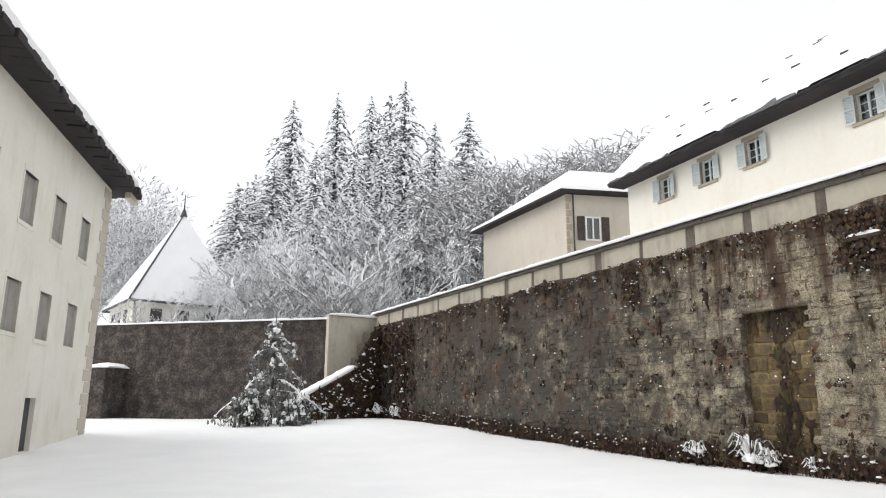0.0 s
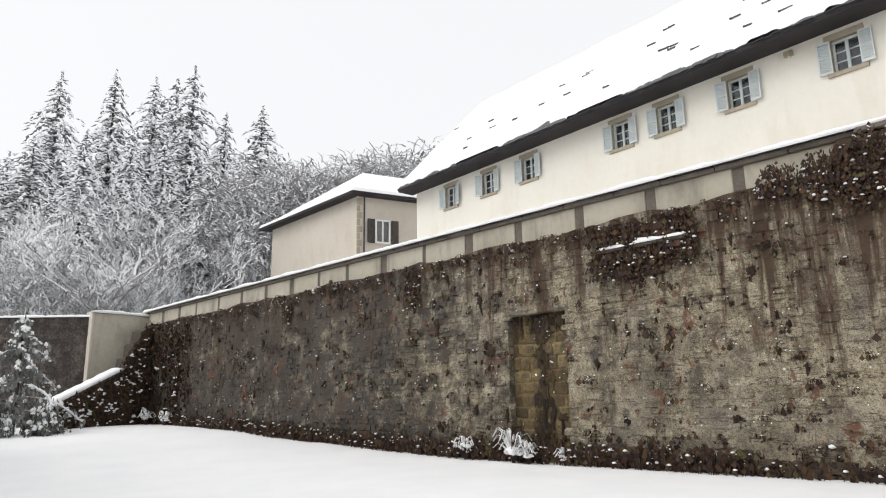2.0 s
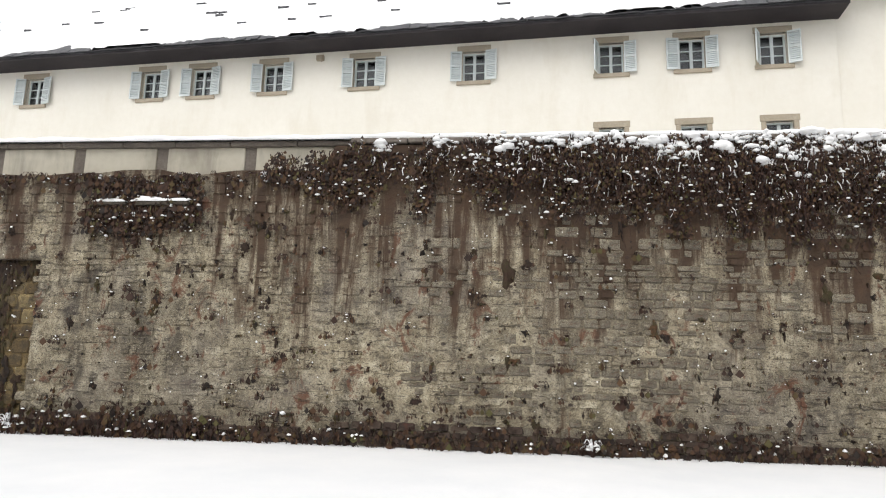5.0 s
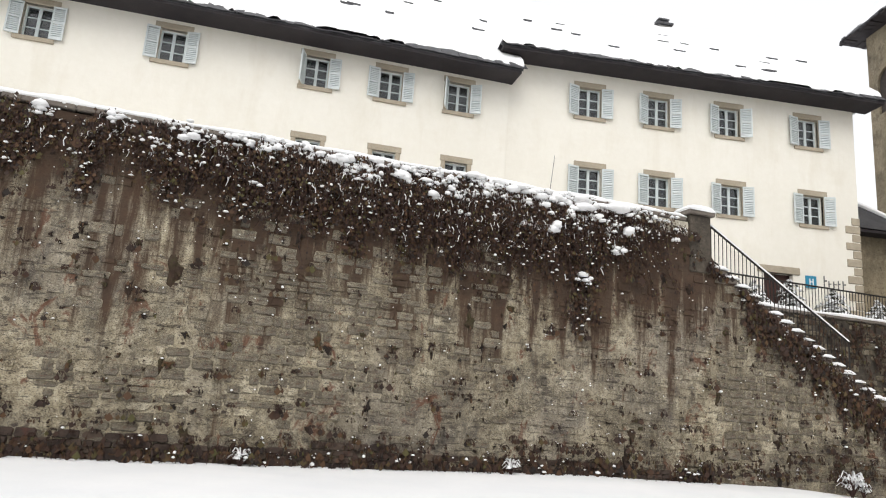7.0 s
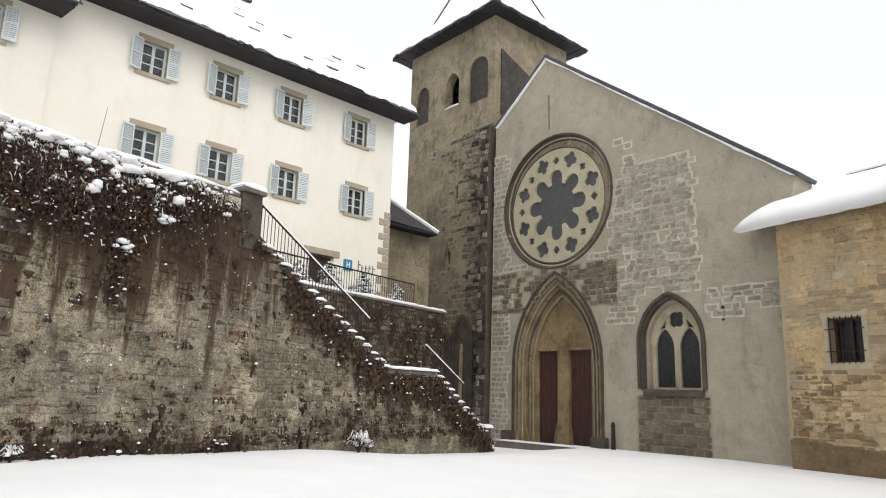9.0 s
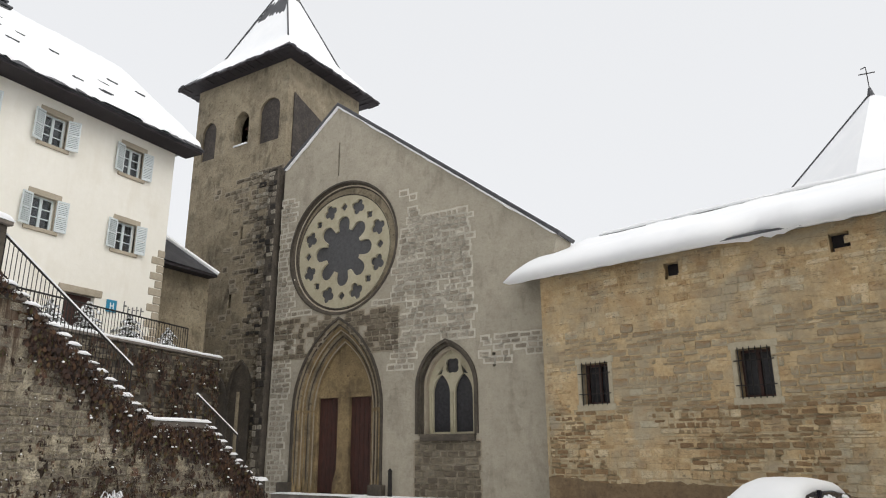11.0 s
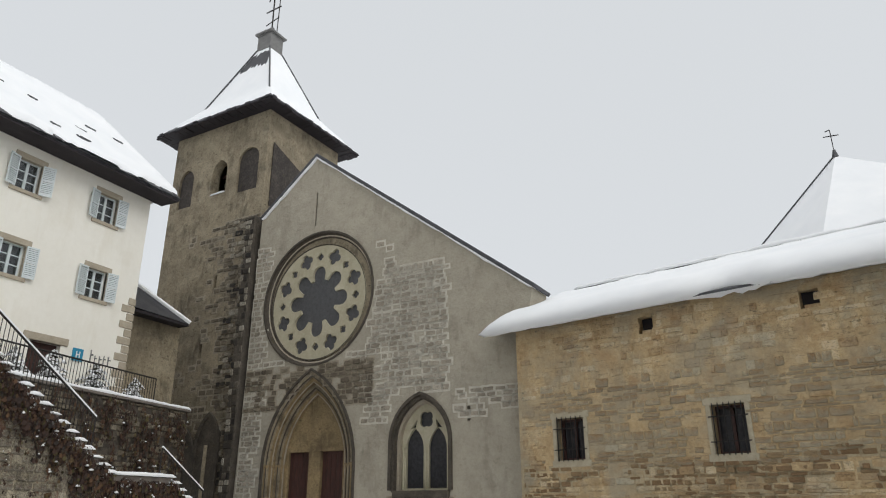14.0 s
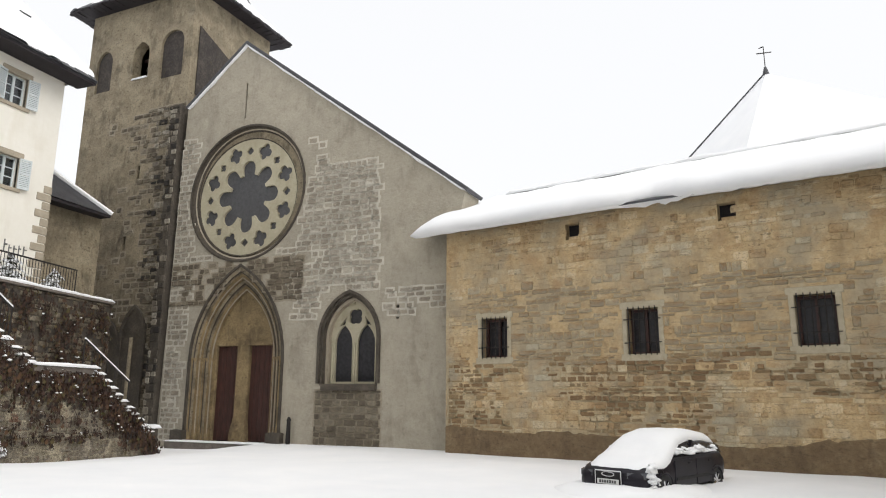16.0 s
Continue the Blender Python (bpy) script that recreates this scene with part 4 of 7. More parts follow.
# near-black sheets in place of the unlit nave
part("nave_dark", boxes((-22, -10.3, 2.6, 2.7, -.5, 7.0), (-22, -16.2, 2.6, 2.7, 7.0, 12.4)), SOFFITDARK, CH)


def ring(bm, c, r0, r1, y0, y1, n=48, c1=None):
    """A splayed ring between two circles of a wall."""
    rings = []
    for q, r, y in ((c, r0, y0), (c1 or c, r1, y1)):
        rings.append([bm.verts.new((q[0] + r * math.cos(6.28319 * i / n), y, q[1] + r * math.sin(6.28319 * i / n))) for i in range(n)])
    for i in range(n):
        bm.faces.new((rings[0][i], rings[0][(i + 1) % n], rings[1][(i + 1) % n], rings[1][i]))


def lobes(cx, cz, r, lr, k, n=40, turn=0.0, core=0.0):
    """A foiled opening: the outline of k round lobes about a middle."""
    pts = []
    for i in range(n):
        a = 6.28319 * i / n
        reach = core
        for j in range(k):
            b = a - (turn + 6.28319 * j / k)
            q = (r * math.cos(b)) ** 2 - r * r + lr * lr
            if q >= 0:
                reach = max(reach, r * math.cos(b) + math.sqrt(q))
        pts.append((cx + reach * math.cos(a), cz + reach * math.sin(a)))
    return pts


rose = part("rose_window", plate(circle(*DISC, RI + .06, 48), [lobes(*DISC, 1.2, .33, 8, 160, 0.0, .95)]
    + [lobes(DISC[0] + 1.98 * math.cos(.7854 * i + .3927), DISC[1] + 1.98 * math.sin(.7854 * i + .3927), .19, .165, 4, 48, .7854 * i + .3927, .05) for i in range(8)]
    + [lobes(DISC[0] + 1.95 * math.cos(.7854 * i), DISC[1] + 1.95 * math.sin(.7854 * i), .09, .085, 4, 28, .7854 * i, .04) for i in range(8)], .16, .3), TRACERY, CH, "pale stone tracery with round lobes")
part("glazing", plate(circle(*DISC, RI, 40), (), .26, .36), LEADED, rose)
# dark rings put the shade between the mouldings into the colour
for r0, r1, y0, y1, c0_, c1_, mat in ((RO + .02, RO - .1, 0.0, .12, 0, 0, BLACKSHADE), (RO - .1, RO - .16, .12, .13, 0, 0, LINTEL), (RO - .16, RO - .22, .13, .2, 0, 0, BLACKSHADE), (RO - .22, RI + .06, .2, .17, 0, 1, T_BASE), (RI + .06, RI, .13, .17, 1, 1, BLACKSHADE)):
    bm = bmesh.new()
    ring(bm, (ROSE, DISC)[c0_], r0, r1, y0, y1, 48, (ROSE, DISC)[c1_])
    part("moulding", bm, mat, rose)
bm = plate(circle(*ROSE, RO + .05, 48), [circle(*ROSE, RO - .03, 48)], -.05, .06)
part("hood_moulding", bm, BLACKSHADE, rose)

portal = part("portal", plate(pointed(-20.93, -16.3, .0, 3.0, 6.76), [pointed(-20.84, -16.39, -.2, 3.0, 6.66)], -.07, .05), BLACKSHADE, CH, "stepped pointed portal of ochre sandstone")
P = list(PORTAL)
for i in range(4):
    a, b = [P[0] + .18 * i, P[1] - .18 * i, -.4, 3.0, P[4] - .22 * i], [P[0] + .18 * (i + 1), P[1] - .18 * (i + 1), -.6, 3.0, P[4] - .22 * (i + 1)]
    part("arch_order", plate(pointed(*a), [pointed(*b)], .02 + .14 * i, .2 + .14 * i), T_BASE if i % 2 == 0 else OCHRE, portal)
    # dark rolls stand in for the shade of deeper steps between orders
    part("arch_roll", plate(pointed(b[0] - .035, b[1] + .035, -.4, 3.0, b[4] + .04), [pointed(*b)], -.005 + .14 * i, .05 + .14 * i), BLACKSHADE if i in (0, 2) else LINTEL, portal)
    for u in (a[0] + .1, a[1] - .1):
        bm = bmesh.new()
        tube(bm, (u, .06 + .14 * i, .5), (u, .06 + .14 * i, 2.85), .065, sides=10)
        tube(bm, (u, .06 + .14 * i, 2.85), (u, .06 + .14 * i, 3.08), .07, .11, 10)
        tube(bm, (u, .06 + .14 * i, -.1), (u, .06 + .14 * i, .5), .11, .08, 10)
        part("colonnette", bm, OCHRE, portal, smooth=False)
part("tympanum", plate(pointed(-20.16, -17.08, 3.6, 3.62, 5.8), (), .6, .9), OCHRE, portal)
part("lintel", soft_box(-20.15, -17.1, .56, .9, 3.56, 3.76, .02), OCHRE, portal)
part("trumeau", soft_box(-18.95, -18.36, .5, .9, -.2, 3.58, .03), OCHRE, portal)
part("trumeau_base", loft([[(x, y, z) for x, y in ((-18.66 - w, .5 - d), (-18.66 + w, .5 - d), (-18.66 + w, .9), (-18.66 - w, .9))] for w, d, z in ((.37, .1, -.2), (.36, .09, .25), (.29, .01, .75))]), OCHRE, portal)
for a, b in ((-20.16, -20.02), (-17.28, -17.08)):
    part("door_jamb", soft_box(a, b, .54, .9, -.2, 3.58, .02), OCHRE, portal)
for a, b in ((-20.05, -18.93), (-18.38, -17.26)):
    d = part("door_leaf", boxes((a, b, .72, .8, -.1, 3.6)), DOORWOOD, portal, "dark red-brown planked church door")
    w = (b - a) / 5
    for i in range(5):
        part("plank", soft_box(a + i * w + .005, a + (i + 1) * w - .005, .68, .73, -.1, 3.58, .008), DOORWOOD, d)
step = part("portal_step", soft_box(-21.3, -16.2, -.6, .1, -.4, -.1, .03), COPING, CH)
for u in (-21.15, -16.55):
    part("plinth_block", soft_box(u - .22, u + .42, -.28, .1, -.3, .3, .03), BLACKSHADE, portal)
snow_strip(step, -21.3, -16.2, -.6, .0, -.11, .06, 75)

lan = part("lancet_window", plate(pointed(-14.79, -12.19, 2.07, 3.7, 5.43), [pointed(-14.68, -12.3, 1.9, 3.7, 5.32)], -.09, .04), BLACKSHADE, CH, "pointed two-light window with stone tracery")
for i in range(2):
    a = [LANC[0] + .1 * i, LANC[1] - .1 * i, LANC[2] + .03 * i, 3.7, LANC[4] - .13 * i]
    b = [LANC[0] + .1 * (i + 1), LANC[1] - .1 * (i + 1), LANC[2] + .06, 3.7, LANC[4] - .13 * (i + 1)]
    part("reveal_order", plate(pointed(*a), [pointed(*b)], .02 + .2 * i, .3 + .2 * i), LINTEL if i else BLACKSHADE, lan)
tr = pointed(-14.52, -12.46, 2.06, 3.7, 5.08)
part("tracery", plate(tr, [pointed(-14.33, -13.6, 2.14, 3.5, 4.2), pointed(-13.38, -12.65, 2.14, 3.5, 4.2), lobes(-13.49, 4.5, .14, .17, 4, 40, .785, .1), [(-14.16, 4.17), (-13.93, 4.22), (-13.88, 4.5)], [(-12.82, 4.17), (-13.1, 4.5), (-13.05, 4.22)]], .42, .54), TRACERY, lan)
for u in (-14.42, -13.49, -12.56):
    bm = bmesh.new()
    tube(bm, (u, .4, 2.1), (u, .4, 3.42), .045, sides=8)
    tube(bm, (u, .4, 3.42), (u, .4, 3.54), .05, .085, 8)
    part("mullion_shaft", bm, TRACERY, lan)
part("glazing", plate(tr, (), .53, .63), DARKGLASS, lan)
part("sill", soft_box(-14.55, -12.3, -.16, .4, 1.82, 2.06, .03), BLACKSHADE, lan)
# bare masonry showing through the render
CRNG = random.Random(23)


def f_keep(u, z):
    if math.hypot(u - ROSE[0], z - ROSE[1]) < RO + .2 or (-21.1 < u < -16.2 and z < 6.9) or (-14.9 < u < -12.1 and 1.8 < z < 5.5):
        return False
    if z > 8.75 - (u + 8.95) * .763 - .4:
        return False
    r = CRNG.random() + .45 * noise.noise((u * .8, z * .8, 2))
    if -15.9 < u < -12.4 and 5.2 < z < 10.4:
        return r > .08
    if -16.1 < u < -14.9 and 9.8 < z < 11.6:
        return r > .5
    if -14.9 < u < -12.1 and z < 1.85:
        return False
    if -16 < u < -9.5 and 4.4 < z < 5.4:
        return r > .4
    if u < -16 and 5.5 < z < 7.3:
        return r > .12
    if u < -21.3:
        return r > .1
    return False


lay(random.Random(24), CH, courses(random.Random(25), -22.2, -9.6, -.1, 12.5, (.17, .27), (.22, .5), f_keep), F_EACH, F_EACH, (.009, .017), near=lambda u, z: z < 11, gap=.03, mortar=F_JOINT)
T_JOINED = damp_wall("sooty_stone", ((0.2, (0.08, 0.062, 0.042)), (0.5, (0.17, 0.138, 0.095)), (0.8, (0.28, 0.24, 0.175))), (0.04, 0.03, 0.022), 0.6, (0.06, 0.04, 0.025), 0.5, "island")
DK = random.Random(26)


def dark_keep(u, z):
    return math.hypot(u - ROSE[0], z - ROSE[1]) > RO + .1 and not (z < 6.75 - abs(u + 18.62) * .9) and z < 6.9 + .6 * noise.noise((u, 1, 1)) and DK.random() < .8


lay(random.Random(27), CH, courses(random.Random(28), -22.2, -15.6, 5.2, 7.6, (.17, .27), (.22, .5), dark_keep), T_EACH, T_JOINED, (.015, .035), near=lambda u, z: False, gap=.03, mortar=T_JOINT)
lay(random.Random(29), CH, courses(random.Random(30), -14.86, -12.12, -.3, 1.84, (.17, .27), (.25, .55)), T_EACH, T_EACH, (.012, .03), near=lambda u, z: True, gap=.02, mortar=T_JOINT)
# low iron boot scraper post by the portal
bp = thing("bollard", "small dark iron bollard beside the portal", "bollard", FF)
bm = bmesh.new()
tube(bm, (-15.75, -.25, -.3), (-15.75, -.25, .75), .09, .07, 8)
tube(bm, (-15.75, -.25, .75), (-15.75, -.25, .88), .1, .03, 8)
part("shaft", bm, IRON, bp)

# ---- the bell tower ----
TW = thing("bell_tower", "square rendered bell tower with snowy pyramid roof", "tower", FF)
T0, T1, TY0, TY1, TZ = -29.1, -22.5, .2, 5.6, 20.1
BEL = [pointed(-26.12, -25.1, 16.15, 17.4, 18.05)]
BLIND = [pointed(-24.35, -22.98, 15.9, 17.6, 18.25), pointed(-28.55, -27.5, 15.9, 17.4, 18.05)]
tslit = [rect(-25.12, -24.95, 10.9, 11.8), rect(-25.6, -25.4, 7.9, 8.8)]
part("front_wall", plate(rect(T0, T1, -.8, TZ), BEL + BLIND + tslit, TY0, TY0 + .5), T_BASE, TW)
for b in BLIND:
    part("blind_arch", plate(b, (), TY0 + .12, TY0 + .2), DARKFILL, TW)
# near-black sheets in place of the unlit belfry and tower inside
part("louvre_dark", boxes((-26.2, -25.0, TY0 + 1.2, TY0 + 1.3, 15.5, 18.3), (-25.7, -24.9, TY0 + .45, TY0 + .48, 7.5, 12)), SOFFITDARK, TW)
part("side_wall", boxes((T0, T0 + .5, TY0 + .5, TY1, -.8, TZ), (T1 - .5, T1, TY0 + .5, TY1, -.8, TZ), (T0 + .5, T1 - .5, TY1 - .5, TY1, -.8, TZ)), T_BASE, TW)
# dark sheet over the side wall: its shade is put into the colour
bm = bmesh.new()
sd = [[bm.verts.new((x, y, z)) for y, z in ((.6, 15.0), (.6, 18.4), (5.2, 16.6), (5.2, 15.0))] for x in (T1 + .02, T1 + .06)]
bm.faces.new(sd[0])
bm.faces.new(sd[1])
for i in range(4):
    bm.faces.new((sd[0][i], sd[0][(i + 1) % 4], sd[1][(i + 1) % 4], sd[1][i]))
part("slate_hanging", bm, DARKFILL, TW, "dark sheet holding the side wall's shade")
bell_m = Matrix.Translation((-25.6, TY0 + .8, 16.9))
bm = bmesh.new()
prev = None
for z, r in ((0, .36), (-.1, .32), (.15, .26), (.4, .22), (.52, .12)):
    ringv = [bm.verts.new((r * math.cos(.5236 * i), r * math.sin(.5236 * i), z)) for i in range(12)]
    if prev:
        for i in range(12):
            bm.faces.new((prev[i], prev[(i + 1) % 12], ringv[(i + 1) % 12], ringv[i]))
    prev = ringv
bm.faces.new(prev)
BRONZE = mottled("bronze", (0.05, 0.055, 0.04), (0.12, 0.12, 0.085), 7.0, 0.5, 0.1, metal=0.7)
bell = thing("bell", "small bronze bell in the belfry opening", "bell", FF)
part("body", bm, BRONZE, bell, matrix=bell_m)
part("yoke", boxes((-26.2, -25.0, TY0 + .72, TY0 + .9, 17.42, 17.56)), DOORWOOD, bell)
snow_strip(TW, -26.1, -25.1, TY0, TY0 + .5, 16.15, .16, 78, step=.1, name="sill_snow")
cu, cy = (T0 + T1) / 2, (TY0 + TY1) / 2
hw = (T1 - T0) / 2 + .75
HY = .86
part("eave", boxes((cu - hw, cu + hw, cy - hw * HY, cy + hw * HY, TZ - .02, TZ + .1)), SOFFITDARK, TW, "dark deep eaves")
rng = random.Random(79)
for side in range(4):
    hx, hy = (hw, hw * HY) if side % 2 == 0 else (hw * HY, hw)
    turn = Matrix.Translation((cu, cy, TZ + .02)) @ Matrix.Rotation(side * math.pi / 2, 4, "Z")
    x = -hx
    while x < hx - .1:
        w = min(rng.uniform(.22, .4), hx - x)
        for q in range(2):
            part("eave_slate", soft_box(x + .01, x + w - .01, -hy - rng.uniform(.02, .14), -hy + .5, -.06 + q * .1 + rng.uniform(-.03, .02), .02 + q * .1, .01), SLATE if q else SOFFITDARK, TW, matrix=turn)
        x += w
APZ, HL = 26.2, .5
rb = [(cu + sx * (hw + .05), cy + sy * (hw + .05) * HY, TZ + .08) for sx, sy in ((-1, -1), (1, -1), (1, 1), (-1, 1))]
rm = [(cu + sx * 2.4, cy + sy * 2.4 * HY, TZ + 1.85) for sx, sy in ((-1, -1), (1, -1), (1, 1), (-1, 1))]
rt = [(cu + sx * HL, cy + sy * HL, APZ) for sx, sy in ((-1, -1), (1, -1), (1, 1), (-1, 1))]
fs = [(4 * k + i, 4 * k + (i + 1) % 4, 4 * k + 4 + (i + 1) % 4, 4 * k + 4 + i) for k in (0, 1) for i in range(4)] + [(8, 9, 10, 11), (3, 2, 1, 0)]
troof = mesh_part("roof", rb + rm + rt, fs, SLATE, TW, label="dark slate pyramid roof")
rng = random.Random(81)
vs, fs = [], []
n = 30
for lvl in range(9):
    f = lvl / 8
    for s in range(4):
        for i in range(n):
            t = i / n
            ca = [(-1, -1), (1, -1), (1, 1), (-1, 1)]
            cxs, cys = ca[s][0] * (1 - t) + ca[(s + 1) % 4][0] * t, ca[s][1] * (1 - t) + ca[(s + 1) % 4][1] * t
            rr = hw + .05 + (2.4 - hw - .05) * min(1, f / .35) if f < .35 else 2.4 + (HL - 2.4) * (f - .35) / .65
            zz = TZ + .08 + 1.77 * min(1, f / .35) if f < .35 else TZ + 1.85 + (APZ - TZ - 1.85) * (f - .35) / .65
            wob = noise.noise((cxs * 5, cys * 5, lvl * .8))
            if lvl == 0:
                rr -= .3 + .3 * wob
                zz += .25 + .06 * wob
            hip = 1 if 0 < i < n else .2
            vs.append((cu + cxs * rr, cy + cys * rr * (HY if lvl < 8 else 1), zz + (.12 + .04 * wob) * hip * (0.2 if lvl in (0, 8) else 1)))
m = 4 * n
for lvl in range(8):
    for i in range(m):
        fs.append((lvl * m + i, lvl * m + (i + 1) % m, lvl * m + m + (i + 1) % m, lvl * m + m + i))
mesh_part("roof_snow", vs, fs, SNOW, troof, smooth=True)
for i in range(4):
    bm = bmesh.new()
    tube(bm, Vector(rt[i]), Vector(rm[i]), .04, .045)
    part("hip_ridge", bm, SLATE, troof, matrix=Matrix.Translation((0, 0, .1)))
lant = part("lantern", boxes((cu - .5, cu + .5, cy - .5, cy + .5, APZ - .3, APZ + 1.15)), LEAD, TW, "small grey lantern")
part("lantern_cap", soft_box(cu - .66, cu + .66, cy - .66, cy + .66, APZ + 1.1, APZ + 1.25, .04), LEAD, lant)
snow_strip(lant, cu - .6, cu + .6, cy - .6, cy + .6, APZ + 1.24, .14, 84, step=.15)
bm = bmesh.new()
tube(bm, (cu, cy, APZ + 1.3), (cu, cy, APZ + 1.6), .32, .3, 8)
tube(bm, (cu, cy, APZ + 1.6), (cu, cy, APZ + 1.95), .3, .05, 8)
part("finial", bm, SLATE, lant)
cr = thing("tower_cross", "tall thin iron cross with a crook and vane", "cross", FF)
bm = bmesh.new()
tube(bm, (cu, cy, APZ + 1.8), (cu, cy, APZ + 3.9), .045)
for i in range(8):
    a, b = math.pi * i / 8, math.pi * (i + 1) / 8
    tube(bm, (cu - .2 + .2 * math.cos(a), cy, APZ + 3.9 + .2 * math.sin(a)), (cu - .2 + .2 * math.cos(b), cy, APZ + 3.9 + .2 * math.sin(b)), .04)
part("staff", bm, IRON, cr)
bm = bmesh.new()
tube(bm, (cu - .55, cy, APZ + 3.15), (cu + .6, cy, APZ + 3.2), .04)
tube(bm, (cu - .5, cy, APZ + 2.2), (cu + .5, cy, APZ + 2.45), .03)
part("arm", bm, IRON, cr)
rod = thing("lightning_rod", "thin upright lightning rod on the tower", "rod", FF)
bm = bmesh.new()
tube(bm, (cu + .42, cy, APZ + 1.2), (cu + .5, cy, APZ + 4.9), .03)
tube(bm, (cu + .38, cy, APZ + 4.9), (cu + .62, cy, APZ + 4.9), .03)
part("rod", bm, IRON, rod)
# tower masonry towards the church front, and its dark lower windows
TR = random.Random(31)


def t_keep(u, z):
    if any(r[0][0] - .1 < u < r[1][0] + .1 and r[0][1] - .1 < z < r[2][1] + .1 for r in tslit) or z > 15.5:
        return False
    f = smooth01(-26.5, -23.2, u) + .5 * noise.noise((u * .5, z * .4, 1)) + (.25 if z < 6 else 0)
    return TR.random() < f * .95


lay(random.Random(33), TW, courses(random.Random(34), T0 + .1, T1, -.2, 14.5, (.17, .3), (.25, .6), t_keep), T_EACH, T_EACH, (.015, .045), TY0, near=lambda u, z: True, gap=.03, mortar=T_JOINT)
for a, b, c, d in ((-26.3, -25.2, 3.6, 4.6), (-24.9, -23.7, 4.0, 5.2)):
    arch = part("low_arch", plate(pointed(a - .15, b + .15, .0, c, d + .2), [pointed(a, b, -.1, c, d)], TY0 - .14, TY0 + .1), BLACKSHADE, TW, "sooty pointed arch with its recess coloured dark")
    # a shallow dark plate; a deep recess's shade is in its colour
    part("recess", plate(pointed(a, b, .0, c, d), (), TY0 - .085, TY0 - .075), BLACKSHADE, arch)
    bm = bmesh.new()
    tube(bm, ((a + b) / 2, TY0 - .12, .0), ((a + b) / 2, TY0 - .12, c), .09, .08, 8)
    part("shaft", bm, T_BASE, arch)
BLK = random.Random(36)
lay(random.Random(37), TW, courses(random.Random(38), T0 + .1, T1 - .5, -.3, 7.0, (.17, .3), (.25, .6), lambda u, z: BLK.random() < .85 - .13 * z + .4 * noise.noise((u * .6, z * .5, 7))), T_JOINED, T_JOINED, (.03, .07), TY0, near=lambda u, z: False)
Q_EACH = damp_wall("weathered_quoin", ((0.25, (0.02, 0.017, 0.014)), (0.45, (0.09, 0.075, 0.055)), (0.6, (0.3, 0.26, 0.2)), (0.78, (0.46, 0.42, 0.34))), (0.02, 0.016, 0.014), 0.5, (0.05, 0.035, 0.02), 0.4, "each", own=0.6)
butt = part("buttress", soft_box(-22.95, -22.4, -.2, .3, -.8, 14.2, .04), BLACKSHADE, TW, "dark corner pier of mixed pale and sooty stones")
lay(random.Random(43), butt, courses(random.Random(44), -22.98, -22.42, -.3, 14.1, (.22, .36), (.24, .5), lambda u, z: TR.random() < .8), Q_EACH, Q_EACH, (.02, .05), -.2, gap=.03)
lay(random.Random(45), TW, courses(random.Random(46), -24.2, -23.0, 2.0, 14.4, (.22, .34), (.3, .55), lambda u, z: TR.random() < .5 + .4 * noise.noise((u, z * .6, 3))), Q_EACH, Q_EACH, (.035, .06), TY0, gap=.03)

# ---- the sandstone wing ----
WN = thing("sandstone_wing", "long low sandstone building with barred windows", "house", FN)
NW = [(-11.93, -11.0, 2.84, 4.05), (-7.17, -6.3, 2.82, 4.06), (-2.93, -2.05, 2.9, 4.12), (1.6, 2.5, 2.9, 4.1)]
NS = [(-8.95, -8.5, 6.26, 6.75), (-4.56, -4.1, 6.23, 6.71)]
part("front_wall", plate(rect(-13.3, 8, -.8, 7.0), [rect(*o) for o in NW + NS], 0, .8), N_BASE, WN)
# near-black sheet that gives the wing's rooms their darkness
part("inner_wall", boxes((-13.3, 8, 1.6, 1.7, -.5, 7)), SOFFITDARK, WN)
part("end_wall", boxes((-13.3, -12.9, .8, 5.5, -.8, 7), (7.5, 8, .8, 5.5, -.8, 7), (-13.3, 8, 5.5, 5.9, -.8, 8.5)), N_BASE, WN)
for a, b, c, d in NW:
    w = part("barred_window", boxes((a, b, .42, .45, c, d)), DARKGLASS, WN, "small dark window behind iron bars")
    for x0, x1, z0, z1 in ((a - .14, a, c - .02, d + .02), (b, b + .14, c - .02, d + .02), (a - .2, b + .2, d, d + .2), (a - .2, b + .2, c - .2, c)):
        part("surround", soft_box(x0, x1, -.02, .2, z0, z1, .015), N_JOINT, w)
    for i in range(6):
        u = a + .06 + (b - a - .12) * i / 5
        bm = bmesh.new()
        tube(bm, (u, -.06, c - .04), (u, -.06, d + .05), .016, sides=5)
        part("bar", bm, IRON, w)
    for z in (c + .3, d - .3):
        bm = bmesh.new()
        tube(bm, (a - .08, -.05, z), (b + .08, -.05, z), .016, sides=5)
        part("bar", bm, IRON, w)
    part("casement", boxes((a, a + .07, .34, .4, c, d), (b - .07, b, .34, .4, c, d), ((a + b) / 2 - .04, (a + b) / 2 + .04, .34, .4, c, d), (a, b, .34, .4, d - .07, d), (a, b, .34, .4, c, c + .07)), DOORWOOD, w)
for a, b, c, d in NS:
    w = part("vent_opening", boxes((a, b, .3, .33, c, d)), SOFFITDARK, WN, "small square opening under the eaves")
    part("vent_sill", soft_box(a + .08, b, .05, .3, c, c + .1, .01), N_EACH, w)
NRNG = random.Random(51)


